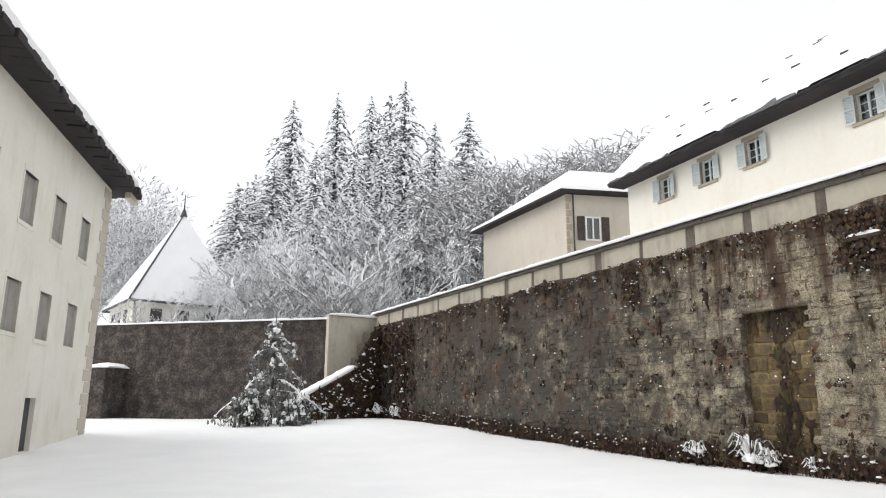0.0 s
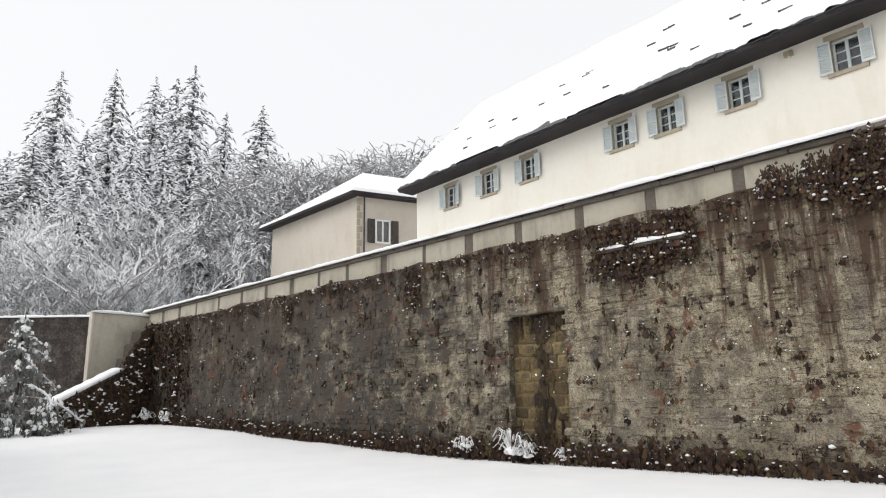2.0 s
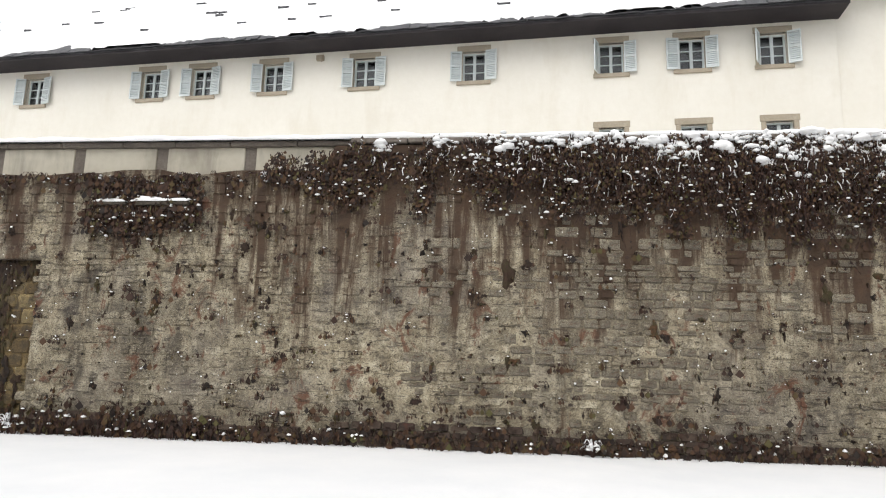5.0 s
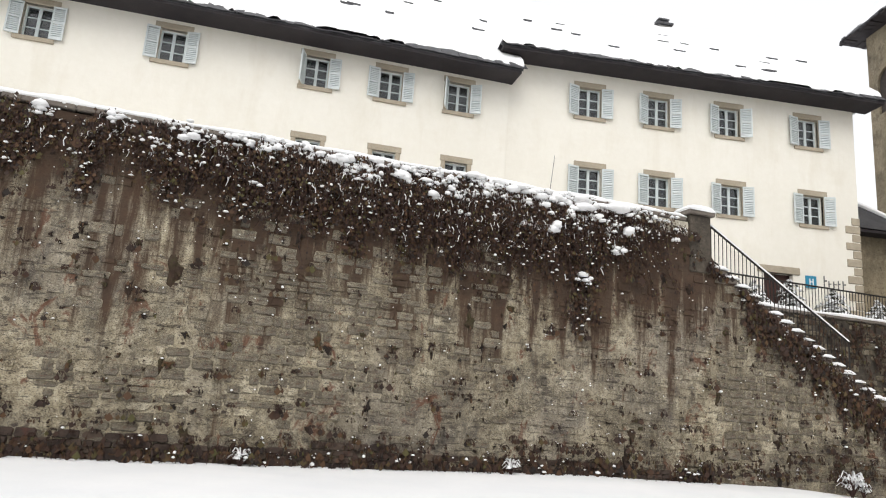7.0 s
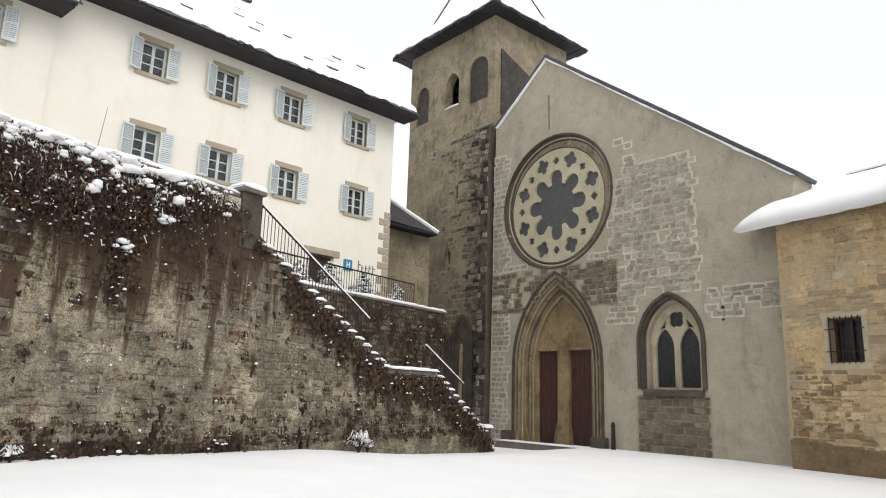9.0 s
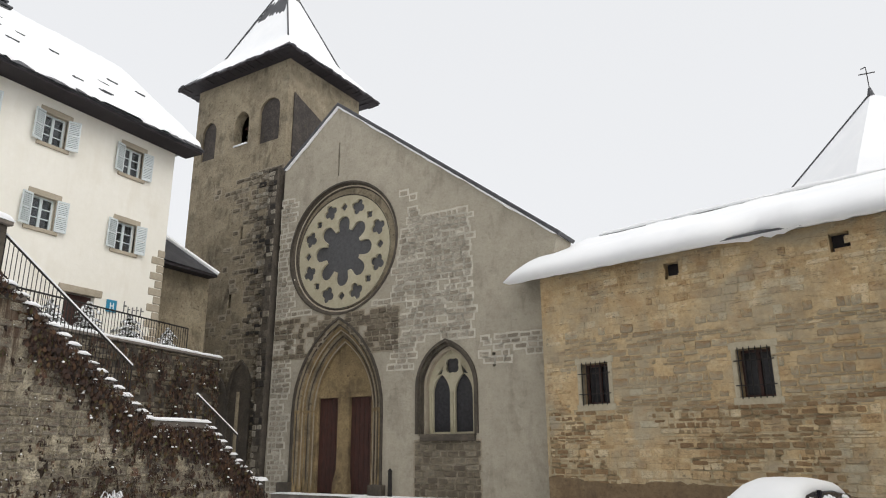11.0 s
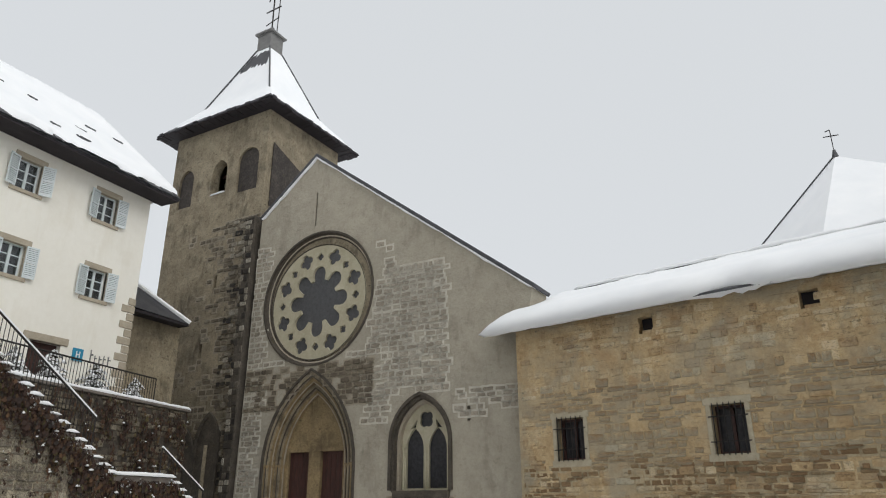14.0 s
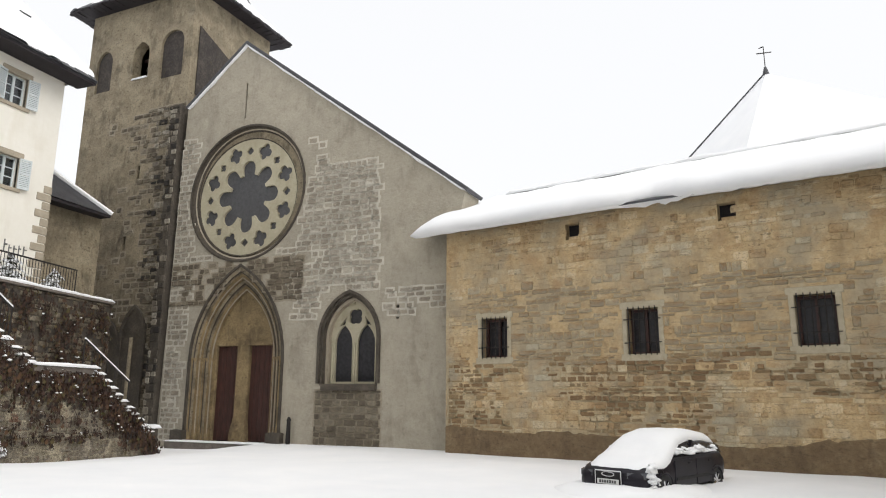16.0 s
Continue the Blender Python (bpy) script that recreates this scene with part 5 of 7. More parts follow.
def n_keep(u, z):
    if any(a - .2 < u < b + .2 and c - .22 < z < d + .22 for a, b, c, d in NW) or any(a - .05 < u < b + .05 and c - .05 < z < d + .05 for a, b, c, d in NS):
        return False
    f = .8 - .2 * smooth01(2.6, 4.5, z) + .5 * noise.noise((u * .5, z * .6, 6))
    return NRNG.random() < f


def n_low(u, z):
    return n_keep(u, z) and noise.noise((u * .33, z * .5, 15)) > -.12 and z < 2.75 + .5 * noise.noise((u * .6, 3, 2)) and z > .5 + .5 * noise.noise((u * .4, 9, 2)) and NRNG.random() < .9


lay(random.Random(54), WN, courses(random.Random(55), -13.2, 3.0, .3, 3.1, (.1, .19), (.14, .5), n_low), N_LOW, N_LOW, (.012, .03), near=lambda u, z: u < -.5, gap=.028, mortar=N_LIME)
vs, fs = [], []
for i in range(121):
    u = -13.28 + 21.2 * i / 120
    top = .62 + .45 * noise.noise((u * .35, 4, 1)) + .22 * noise.noise((u * 1.4, 2, 7)) + .08 * noise.noise((u * 5, 1, 3))
    for y, z in ((-.004, -.8), (-.034, -.8), (-.034, top - .03), (-.02, top), (-.004, top + .01)):
        vs.append((u, y, z))
for i in range(120):
    fs += [(i * 5 + j, i * 5 + 5 + j, i * 5 + 6 + j, i * 5 + 1 + j) for j in range(4)]
mesh_part("cement_skirt", vs, fs, N_SKIRT, WN, label="brown cement skirt with a ragged edge")
lay(random.Random(52), WN, courses(random.Random(53), -13.2, 3.0, -.4, 6.95, (.07, .27), (.1, .62), n_keep), N_EACH, N_REST, (.004, .026), gap=.004,
    near=lambda u, z: -12.5 < u < -1 and 2.6 < z < 5)
vs, fs = [], []
nn, k = 110, 14
for i in range(nn + 1):
    u = -14.3 + 22.5 * i / nn
    bare = max(0, 1 - abs(u + 6.2) / 1.0) * .55
    for j in range(k):
        f = j / (k - 1)
        y = -.75 + 4.6 * f + (bare * (1 - f) ** 3)
        t = .42 + .05 * noise.noise((u * .6, y, 3)) + .03 * noise.noise((u * 2, y * 2, 5))
        round_ = min(1.0, math.sqrt(max(0, f * 7))) if j else 0
        endf = min(1, .25 + (i / 5) ** .6) if i < 5 else 1
        vs.append((u, y - (.06 * noise.noise((u * 1.1, 1, 1)) if j < 3 else 0), 6.98 + .42 * (y + .75) + t * round_ * endf - ((.06 + .05 * noise.noise((u * 4, 2, 2))) if j == 0 else 0)))
    vs.append((u, -.4 + bare, 6.9 + .04 * noise.noise((u * 3, 0, 0)) + .03 * noise.noise((u * 9, 0, 0))))
    vs.append((u, 3.85, 8.0))
m = k + 2
for i in range(nn):
    for j in range(k - 1):
        fs.append((i * m + j, i * m + m + j, i * m + m + j + 1, i * m + j + 1))
    fs.append((i * m + k, i * m + m + k, i * m + m, i * m))
    fs.append((i * m + k - 1, i * m + m + k - 1, i * m + m + k + 1, i * m + k + 1))
fs.append([j for j in range(k)] + [k + 1, k])
nroof = part("roof", plate([(-.5, 6.92), (3.9, 8.77), (3.9, 8.85), (-.5, 6.98)], (), -8.0, 14.1), SLATE, WN, "dark slate lean-to roof", Matrix.Rotation(radians(90), 4, "Z") @ Matrix.Diagonal((1, 1, 1, 1)))
mesh_part("roof_snow", vs, fs, SNOW, nroof, smooth=True, label="very thick rounded snow").matrix_basis = Matrix.Rotation(radians(-90), 4, "Z")
part("ridge_edge", boxes((-13.2, 8, 3.9, 4.1, 8.3, 9.36)), SLATE, WN)
snow_strip(WN, -13.2, 8, 3.92, 4.5, 9.35, .2, 88, name="ridge_snow")
# pyramid roof behind
a = radians(172.04)
c0 = Vector((math.sin(a), math.cos(a), 0)) * 34
rt_, fw = Vector((math.cos(a), -math.sin(a), 0)), Vector((math.sin(a), math.cos(a), 0))
PY = thing("chapter_house", "building with a steep snow covered pyramid roof", "house")
apex = c0 + Vector((0, 0, 16.55))
base = [c0 + rt_ * p + fw * q + Vector((0, 0, 8.4)) for p, q in ((-8.1, 0), (-1.5, -8), (10.8, -6.4), (6, 8))]
pv = [tuple(v) for v in base] + [tuple(apex)]
pr = mesh_part("roof", pv, [(0, 1, 4), (1, 2, 4), (2, 3, 4), (3, 0, 4), (3, 2, 1, 0)], SNOW, PY, label="smooth white snow roof")
for i in (0,):
    bm = bmesh.new()
    tube(bm, apex + Vector((0, 0, .05)), base[i] + Vector((0, 0, .05)), .035, .04)
    part("hip_ridge", bm, SLATE, pr)
wv = [tuple(v) for v in base] + [(v.x, v.y, -.8) for v in base]
mesh_part("wall", wv, [(0, 1, 5, 4), (1, 2, 6, 5), (2, 3, 7, 6), (3, 0, 4, 7)], N_BASE, PY)
cx = thing("roof_cross", "small thin iron cross on the roof point", "cross", Matrix.Translation(apex))
bm = bmesh.new()
tube(bm, (0, 0, -.1), (0, 0, .3), .16, .06, 8)
part("base", bm, SLATE, cx)
bm = bmesh.new()
tube(bm, (0, 0, .3), (0, 0, 1.35), .02)
tube(bm, rt_ * -.32 + Vector((0, 0, 1.05)), rt_ * .32 + Vector((0, 0, 1.0)), .025)
tube(bm, (0, 0, 1.35), rt_ * -.2 + Vector((0, 0, 1.3)), .025)
part("shaft", bm, IRON, cx)

# ---- the pale house beside the yard ----
GREYPAINT = mottled("grey_shutter_paint", (0.27, 0.26, 0.235), (0.4, 0.385, 0.35), 5.0, 0.7, 0.15)
HL_ = thing("pale_house", "pale plastered house with deep dark eaves", "house", FL)
lw = [(21.5, 7.3), (24.05, 7.33), (26.75, 7.32), (21.3, 4.22), (23.8, 4.2), (26.4, 4.2), (18.8, 7.3), (18.6, 4.2)]
ops = [(u - .5, u + .5, z - .72, z + .72) for u, z in lw] + [(23.25, 24.1, .2, 1.75)]
part("front_wall", plate(rect(-30, 29.4, -.5, 10.0), [rect(*o) for o in ops], 0, .4), PALE, HL_)
part("side_wall", boxes((29.0, 29.4, .4, 9, -.5, 10.0), (-30, 29.0, 8.6, 9, -.5, 10)), PALE, HL_)
# near-black sheet for the dark inside of the pale house
part("inner_wall", boxes((-29, 28.9, 1.2, 1.25, -.5, 9.9)), SOFFITDARK, HL_)
for (u, z) in lw:
    w = part("window", boxes((u - .5, u + .5, .2, .22, z - .72, z + .72)), GLASS, HL_, "closed window with grey shutters")
    for sx in (-1, 1):
        part("shutter", soft_box(u + sx * .25 - .24, u + sx * .25 + .24, .1, .16, z - .7, z + .7, .01), GREYPAINT, w)
    part("surround", boxes((u - .6, u - .5, -.012, .1, z - .72, z + .72), (u + .5, u + .6, -.012, .1, z - .72, z + .72), (u - .6, u + .6, -.012, .1, z + .72, z + .86), (u - .6, u + .6, -.03, .1, z - .84, z - .72)), PALE, w)
part("cellar_door", boxes((23.25, 24.1, .15, .2, .1, 1.75)), SLATE, HL_, "small dark cellar door")
for i in range(22):
    part("quoin", soft_box(29.42 - (.95 if i % 2 else .7), 29.43, -.03, .3, .2 + i * .44, .62 + i * .44, .02), BEIGE, HL_)
part("eave", boxes((-30.4, 30.5, -.8, .1, 10.0, 10.12), (29.4, 30.7, .1, 9, 10.0, 10.12)), SOFFITDARK, HL_, "dark boarded eaves")
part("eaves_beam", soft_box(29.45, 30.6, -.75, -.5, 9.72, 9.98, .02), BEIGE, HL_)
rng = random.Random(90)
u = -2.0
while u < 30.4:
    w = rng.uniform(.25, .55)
    part("eave_slate", soft_box(u, u + w - .015, -.9 - rng.uniform(0, .12), -.4, 10.0 - rng.uniform(.0, .07), 10.13 + rng.uniform(0, .13), .01), SOFFITDARK, HL_)
    u += w
vs = [(-30.4, -.85, 10.12), (30.6, -.85, 10.12), (30.6, 9.6, 10.12), (-30.4, 9.6, 10.12), (-30.4, 4, 15.0), (26.0, 4, 15.0)]
lr = mesh_part("roof", vs, [(0, 1, 5, 4), (1, 2, 5), (2, 3, 4, 5), (0, 4, 3), (3, 2, 1, 0)], SLATE, HL_, label="dark slate hip roof")
vs, fs = [], []
n, k = 230, 10
for i in range(n + 1):
    u = -30.2 + 61.0 * i / n
    e = .3 * (.35 + noise.noise((u * .5, 3, 1)) + .9 * noise.noise((u * 1.7, 8, 1)) + .4 * noise.noise((u * 4, 2, 1)))
    for j in range(k):
        f = j / (k - 1)
        y = -.87 + 4.87 * f * (.04 if j == 1 else 1) + max(-.05, e) * (1 - f) ** 2
        uu = u - max(0, u - 26) * f
        t = .3 + .05 * noise.noise((u * .6, y, 9))
        vs.append((uu, y, 10.14 + 1.0 * (y + .87) + (t * (1.35 if j == 1 else 1.2) if j else 0)))
for i in range(n):
    for j in range(k - 1):
        fs.append((i * k + j, i * k + k + j, i * k + k + j + 1, i * k + j + 1))
mesh_part("roof_snow", vs, fs, SNOW, lr, smooth=True, label="snow with a ragged edge")

# ---- the far wall with its pier and ramp ----
WK = thing("wall_far", "dark damp stone wall with snow on top", "wall", FK, kind="structure")
part("wall_body", boxes((-38, -15.4, 0, .7, -.5, 6.05)), K_BASE, WK)
snow_strip(WK, -38, -15.4, -.05, .75, 6.04, .17, 91)
lay(random.Random(92), WK, courses(random.Random(93), -31.5, -15.6, .4, 6.0, (.22, .4), (.35, .9), lambda u, z: keep_rng.random() < .5), K_BASE, K_BASE, (.01, .03), near=lambda u, z: False)
pier = thing("wall_pier", "light plastered wall end with a snow cap", "wall", kind="structure")
p0, p1 = Vector((-4.43, 37.5, 0)), Vector((-1.7, 38.9, 0))
m = Matrix.Translation(p0) @ Matrix.Rotation(math.atan2(p1.y - p0.y, p1.x - p0.x), 4, "Z")
pier.matrix_basis = m
L = (p1 - p0).length
part("body", soft_box(0, L, 0, .6, -.2, 6.25, .02), PANEL, pier)
part("edge", soft_box(-.12, 0.0, -.03, .65, -.2, 6.25, .02), BEIGE, pier)
snow_strip(pier, -.15, L + .4, -.08, .7, 6.24, .2, 94)
ramp = thing("wall_ramp", "broken sloping wall end overgrown and banded with snow", "wall", kind="structure")
p0, p1 = Vector((-5.55, 33.3, 0)), Vector((-2.55, 36.6, 0))
L = (p1 - p0).length
ramp.matrix_basis = Matrix.Translation(p0) @ Matrix.Rotation(math.atan2(p1.y - p0.y, p1.x - p0.x), 4, "Z")
L1, L_RAMP = L - .4, L
part("body", plate([(0, 0), (L + 1.25, 0), (L + 1.25, 5.65), (L + .45, 5.3), (L + .35, 4.75), (L + .05, 4.6), (L, 4.05), (L1 + .05, 3.95), (L1, 3.4), (0, 1.55)], (), 0, .6), BLACKSHADE, ramp)
rl_, ra_ = math.hypot(L1, 1.85), math.atan2(1.85, L1)
c = part("coping", soft_box(0, rl_, -.04, .64, -.06, .06, .02), COPING, ramp, "", Matrix.Translation((0, 0, 1.57)) @ Matrix.Rotation(-ra_, 4, "Y"))
snow_strip(c, 0, rl_, -.05, .65, .05, .22, 95)
lay(random.Random(97), ramp, courses(random.Random(98), 0, L + 1.1, .5, 5.4, (.14, .26), (.2, .5), lambda u, z: z < (1.4 + 1.85 * u / L1 if u < L1 else 3.8 + 1.2 * (u - L1)) and keep_rng.random() < .85), BLACKSHADE, R_FOOT, (.03, .07), near=lambda u, z: True)
stub = thing("lean_to", "low wall stub with a slab of snow", "wall", FK, kind="structure")
part("body", soft_box(-33, -28.2, -1.6, -.02, -.2, 3.5, .03), K_BASE, stub)
snow_strip(stub, -33, -27.9, -1.7, 0, 3.5, .3, 96)

# ---- houses beyond ----
HM = thing("beige_house", "beige rendered house with a snowy hip roof", "house")
c1, c2, c3 = Vector((8.75, 39.03, 0)), Vector((4.87, 48.6, 0)), Vector((20.0, 40.3, 0))
c4 = c2 + c3 - c1
M0 = Matrix.Translation(c1) @ Matrix.Rotation(math.atan2(c3.y - c1.y, c3.x - c1.x), 4, "Z")
HM.matrix_basis = M0
inv = M0.inverted()
q = [inv @ p for p in (c1, c3, c4, c2)]
bm = bmesh.new()
lo = [bm.verts.new((p.x, p.y, 2)) for p in q]
hi = [bm.verts.new((p.x, p.y, 13.75)) for p in q]
for i in range(4):
    bm.faces.new((lo[i], lo[(i + 1) % 4], hi[(i + 1) % 4], hi[i]))
bm.faces.new(hi)
part("wall", bm, BEIGE, HM)
mid = sum(q, Vector()) / 4
ev = [mid + (p - mid) * 1.12 for p in q]
e0 = mid + (q[1] - q[0]).normalized() * -2.2
e1 = mid + (q[1] - q[0]).normalized() * 2.4
part("eave", plate([(p.x, p.y) for p in ev], (), 13.7, 13.86), SOFFITDARK, HM, "", Matrix(((1, 0, 0, 0), (0, 0, 1, 0), (0, 1, 0, 0), (0, 0, 0, 1))))
rv = [(p.x, p.y, 13.87) for p in ev] + [(e0.x, e0.y, 17.0), (e1.x, e1.y, 17.0)]
mesh_part("roof", rv, [(0, 1, 5, 4), (1, 2, 5), (2, 3, 4, 5), (3, 0, 4)], SNOW, HM, label="snow covered hip roof")
rl = [(p.x, p.y, 13.86) for p in ev] + [(p.x, p.y, 14.08) for p in [mid + (p - mid) * .985 for p in ev]]
mesh_part("roof_edge_snow", rl, [(i, (i + 1) % 4, 4 + (i + 1) % 4, 4 + i) for i in range(4)], SNOW, HM)
win = part("window", boxes((1.15, 2.0, -.06, .02, 11.0, 12.35)), GLASS, HM, "window with grey-brown shutters open")
part("frame", boxes((1.1, 1.2, -.09, 0, 11.0, 12.35), (1.95, 2.05, -.09, 0, 11.0, 12.35), (1.53, 1.62, -.09, 0, 11.0, 12.35), (1.1, 2.05, -.09, 0, 12.3, 12.4), (1.1, 2.05, -.09, 0, 10.95, 11.05)), WHITE, win)
for x in (.62, 2.12):
    part("shutter", soft_box(x, x + .46, -.1, -.03, 10.95, 12.4, .015), BARK, win)
part("window", boxes((4.2, 4.9, -.06, .02, 11.0, 12.35)), BARK, HM, "closed grey-brown shutters")
for i in range(12):
    part("quoin", soft_box(-.02, .3 if i % 2 else .18, -.03, .2, 8.6 + i * .42, 8.98 + i * .42, .02), LINTEL, HM)
bm = bmesh.new()
tube(bm, (.42, -.06, 8), (.42, -.06, 13.7), .05)
part("downpipe", bm, SLATE, HM)
lean = thing("shed_roof", "low snowy roof edge behind the wall", "roof", FR)
part("roof", plate([(.9, 6.2), (3.4, 7.1), (3.4, 7.25), (.9, 6.35)], (), 14, 20), SNOW, lean, "", Matrix.Rotation(radians(90), 4, "Z"))
HP = thing("pavilion", "white walled pavilion with a steep snow roof", "house")
ca = radians(-18.75)
pc, pr_, pf = Vector((math.sin(ca), math.cos(ca), 0)) * 60, Vector((math.cos(ca), -math.sin(ca), 0)), Vector((math.sin(ca), math.cos(ca), 0))
pb = [pc + pr_ * a + pf * b for a, b in ((-5.5, 3), (-3.1, -5.4), (5.3, -3), (3.1, 5.4))]
pv = [(p.x, p.y, 8.9) for p in pb] + [(pc.x, pc.y, 16.9)]
pr2 = mesh_part("roof", pv, [(0, 1, 4), (1, 2, 4), (2, 3, 4), (3, 0, 4), (3, 2, 1, 0)], SNOW, HP, label="steep pyramid roof of snow")
bm = bmesh.new()
tube(bm, (pc.x, pc.y, 16.8), (pb[1].x, pb[1].y, 8.95), .07, .09)
part("hip_ridge", bm, SLATE, pr2)
bm = bmesh.new()
tube(bm, (pc.x, pc.y, 16.7), (pc.x, pc.y, 17.3), .3, .1, 8)
tube(bm, (pc.x, pc.y, 17.3), (pc.x, pc.y, 18.6), .06, .03, 6)
part("finial", bm, SLATE, HP)
for i in range(4):
    a_, b_ = pc + (pb[i] - pc) * .9, pc + (pb[(i + 1) % 4] - pc) * .9
    d = (b_ - a_).normalized() * .15
    nrm = Vector((d.y, -d.x, 0))
    bm = bmesh.new()
    v = [bm.verts.new((p.x, p.y, z)) for z in (2, 8.9) for p in (a_, b_, b_ - nrm * 2, a_ - nrm * 2)]
    for f in ((0, 1, 5, 4), (1, 2, 6, 5), (2, 3, 7, 6), (3, 0, 4, 7), (4, 5, 6, 7)):
        bm.faces.new([v[j] for j in f])
    part("wall", bm, PALE, HP)
    if i < 2:
        for t in (.2, .45, .7):
            o = a_.lerp(b_, t)
            t_ = (b_ - a_).normalized()
            bm = boxes((-.4, .4, -.06, .06, 7.0, 8.4))
            part("window", bm, BARK, HP, "", Matrix.Translation((o.x, o.y, 0)) @ Matrix.Rotation(math.atan2(t_.y, t_.x), 4, "Z"))
bm = bmesh.new()
for i in range(4):
    tube(bm, (pb[i].x, pb[i].y, 8.85), (pb[(i + 1) % 4].x, pb[(i + 1) % 4].y, 8.85), .1)
part("gutter", bm, SLATE, HP)

# ---- trees ----
def conifer_meshes(seed, h, spread, tiers, per, droop=.55, clump=.42, mat=None, vary=(.75, 1.15)):
    """Trunk, and a crown of drooping boughs made of many small clumps, unevenly long."""
    rng = random.Random(seed)
    bm = bmesh.new()
    tube(bm, (0, 0, -1.0), (0, 0, h * .6), h * .014, h * .008, 7)
    tube(bm, (0, 0, h * .6), (0, 0, h * .98), h * .008, h * .001, 6)
    trunk = part("trunk", bm, BARK)
    vs, fs = [], []

    def lump(c, d, ln, wd, th):
        """A bough tip: long along d, with a ridge on top and a ragged lower edge."""
        k = len(vs)
        s = Vector((-d.y, d.x, 0)).normalized() * wd
        up = Vector((0, 0, th))
        for p in (c - d * ln * .5, c + s + d * ln * rng.uniform(-.1, .1) - up * .5, c + d * ln * .6 - up * .7, c - s - d * ln * rng.uniform(-.1, .1) - up * .5, c + up * 1.2, c - up * .75):
            vs.append(tuple(p))
        for a, b in ((0, 1), (1, 2), (2, 3), (3, 0)):
            fs.append((k + a, k + b, k + 4))
            fs.append((k + b, k + a, k + 5))

    for i in range(tiers):
        f = i / tiers
        z = h * (.1 + .88 * f)
        r = spread * (1 - f) ** .8 * rng.uniform(*vary) + .15
        n = max(3, int(per * (1 - .6 * f)))
        a0 = rng.uniform(0, 6.28)
        for j in range(n):
            a = a0 + 6.2832 * j / n + rng.uniform(-.3, .3)
            rr = r * rng.uniform(.6, 1.12)
            d = Vector((math.cos(a), math.sin(a), 0))
            m = max(2, int(rr / (clump * .62)))
            zz = z + rng.uniform(-.3, .3) * h / 30
            for q in range(m):
                t = (q + .7) / m
                dz = .12 * rr * math.sin(t * 2.2) - droop * rr * t * t * .75
                c = Vector((d.x * rr * t, d.y * rr * t, zz + dz)) + Vector((rng.uniform(-1, 1), rng.uniform(-1, 1), rng.uniform(-.6, .6))) * clump * .3
                sl = Vector((d.x, d.y, .3 - droop * 1.3 * t)).normalized()
                sl = (sl + Vector((rng.uniform(-.8, .8), rng.uniform(-.8, .8), rng.uniform(-.45, .35)))).normalized()
                lump(c, sl, clump * rng.uniform(.8, 1.6), clump * rng.uniform(.25, .52) * (1.15 - .4 * t), clump * rng.uniform(.2, .42))
    for i in range(9):
        lump(Vector((rng.uniform(-.1, .1), rng.uniform(-.1, .1), h * (.96 + .005 * i))), Vector((rng.uniform(-1, 1), rng.uniform(-1, 1), -.3)).normalized(), clump * .7, clump * .3, clump * .3)
    crown = mesh_part("crown", vs, fs, mat or HAZENEEDLE)
    return trunk, crown


def as_tree(name, label, meshes, m, group="", category="tree"):
    t = thing(name, label, category, m, group)
    for k in meshes:
        if k.parent is None:
            k.parent = t
        else:
            again(k, Matrix(), t)
    return t


def bare_meshes(seed, h, spread, depth=5, thick=1.0):
    """A leafless crown: forked limbs down to fine twigs, all loaded with snow."""
    rng = random.Random(seed)
    vs, fs, tv, tf = [], [], [], []

    def grow(p, d, ln, r, lvl):
        pts = [p]
        dd = d.copy()
        for i in range(3 if lvl < depth else 1):
            dd = (dd + Vector((rng.uniform(-.22, .22), rng.uniform(-.22, .22), rng.uniform(-.05, .14)))).normalized()
            pts.append(pts[-1] + dd * ln / (3 if lvl < depth else 1.6))
        if lvl < 2:
            twig(tv, tf, [tuple(q) for q in pts], r, r * .7)
        else:
            twig(vs, fs, [tuple(q) for q in pts], max(r, .018 * thick), max(r * .6, .012 * thick))
        if lvl >= depth:
            return
        n = 3 if lvl < 2 else (rng.choice((2, 3, 3)) if lvl < depth - 1 else rng.choice((3, 4)))
        for i in range(n):
            t = rng.uniform(.35, 1.0) if i else 1.0
            q = pts[min(3, int(t * 3))]
            a = rng.uniform(0, 6.28)
            side = Vector((math.cos(a), math.sin(a), rng.uniform(-.15, .45)))
            nd = (dd * (.75 if i else 1.0) + side * spread * rng.uniform(.6, 1.1)).normalized()
            grow(q, nd, ln * rng.uniform(.6, .76), r * .62, lvl + 1)

    grow(Vector((0, 0, -.5)), Vector((rng.uniform(-.08, .08), rng.uniform(-.08, .08), 1)), h * .3, h * .018, 0)
    k = 11.6 / h * 12 / max(v[2] for v in vs)
    tv, vs = [[(x * k, y * k, z * k) for x, y, z in q] for q in (tv, vs)]
    # trunk takes the haze-lightened twig colour instead of bark
    return mesh_part("trunk", tv, tf, HAZETWIG), mesh_part("crown", vs, fs, HAZETWIG)


def polar(az, d, z=0.0, turn=0.0, s=1.0, wide=1.0):
    a = radians(az)
    x, y = d * math.sin(a), d * math.cos(a)
    return Matrix.Translation((x, y, z)) @ Matrix.Rotation(turn, 4, "Z") @ Matrix.Diagonal((s * wide, s * wide, s, 1))


def gz(az, d):
    a = radians(az)
    return ground_z(d * math.sin(a), d * math.cos(a))


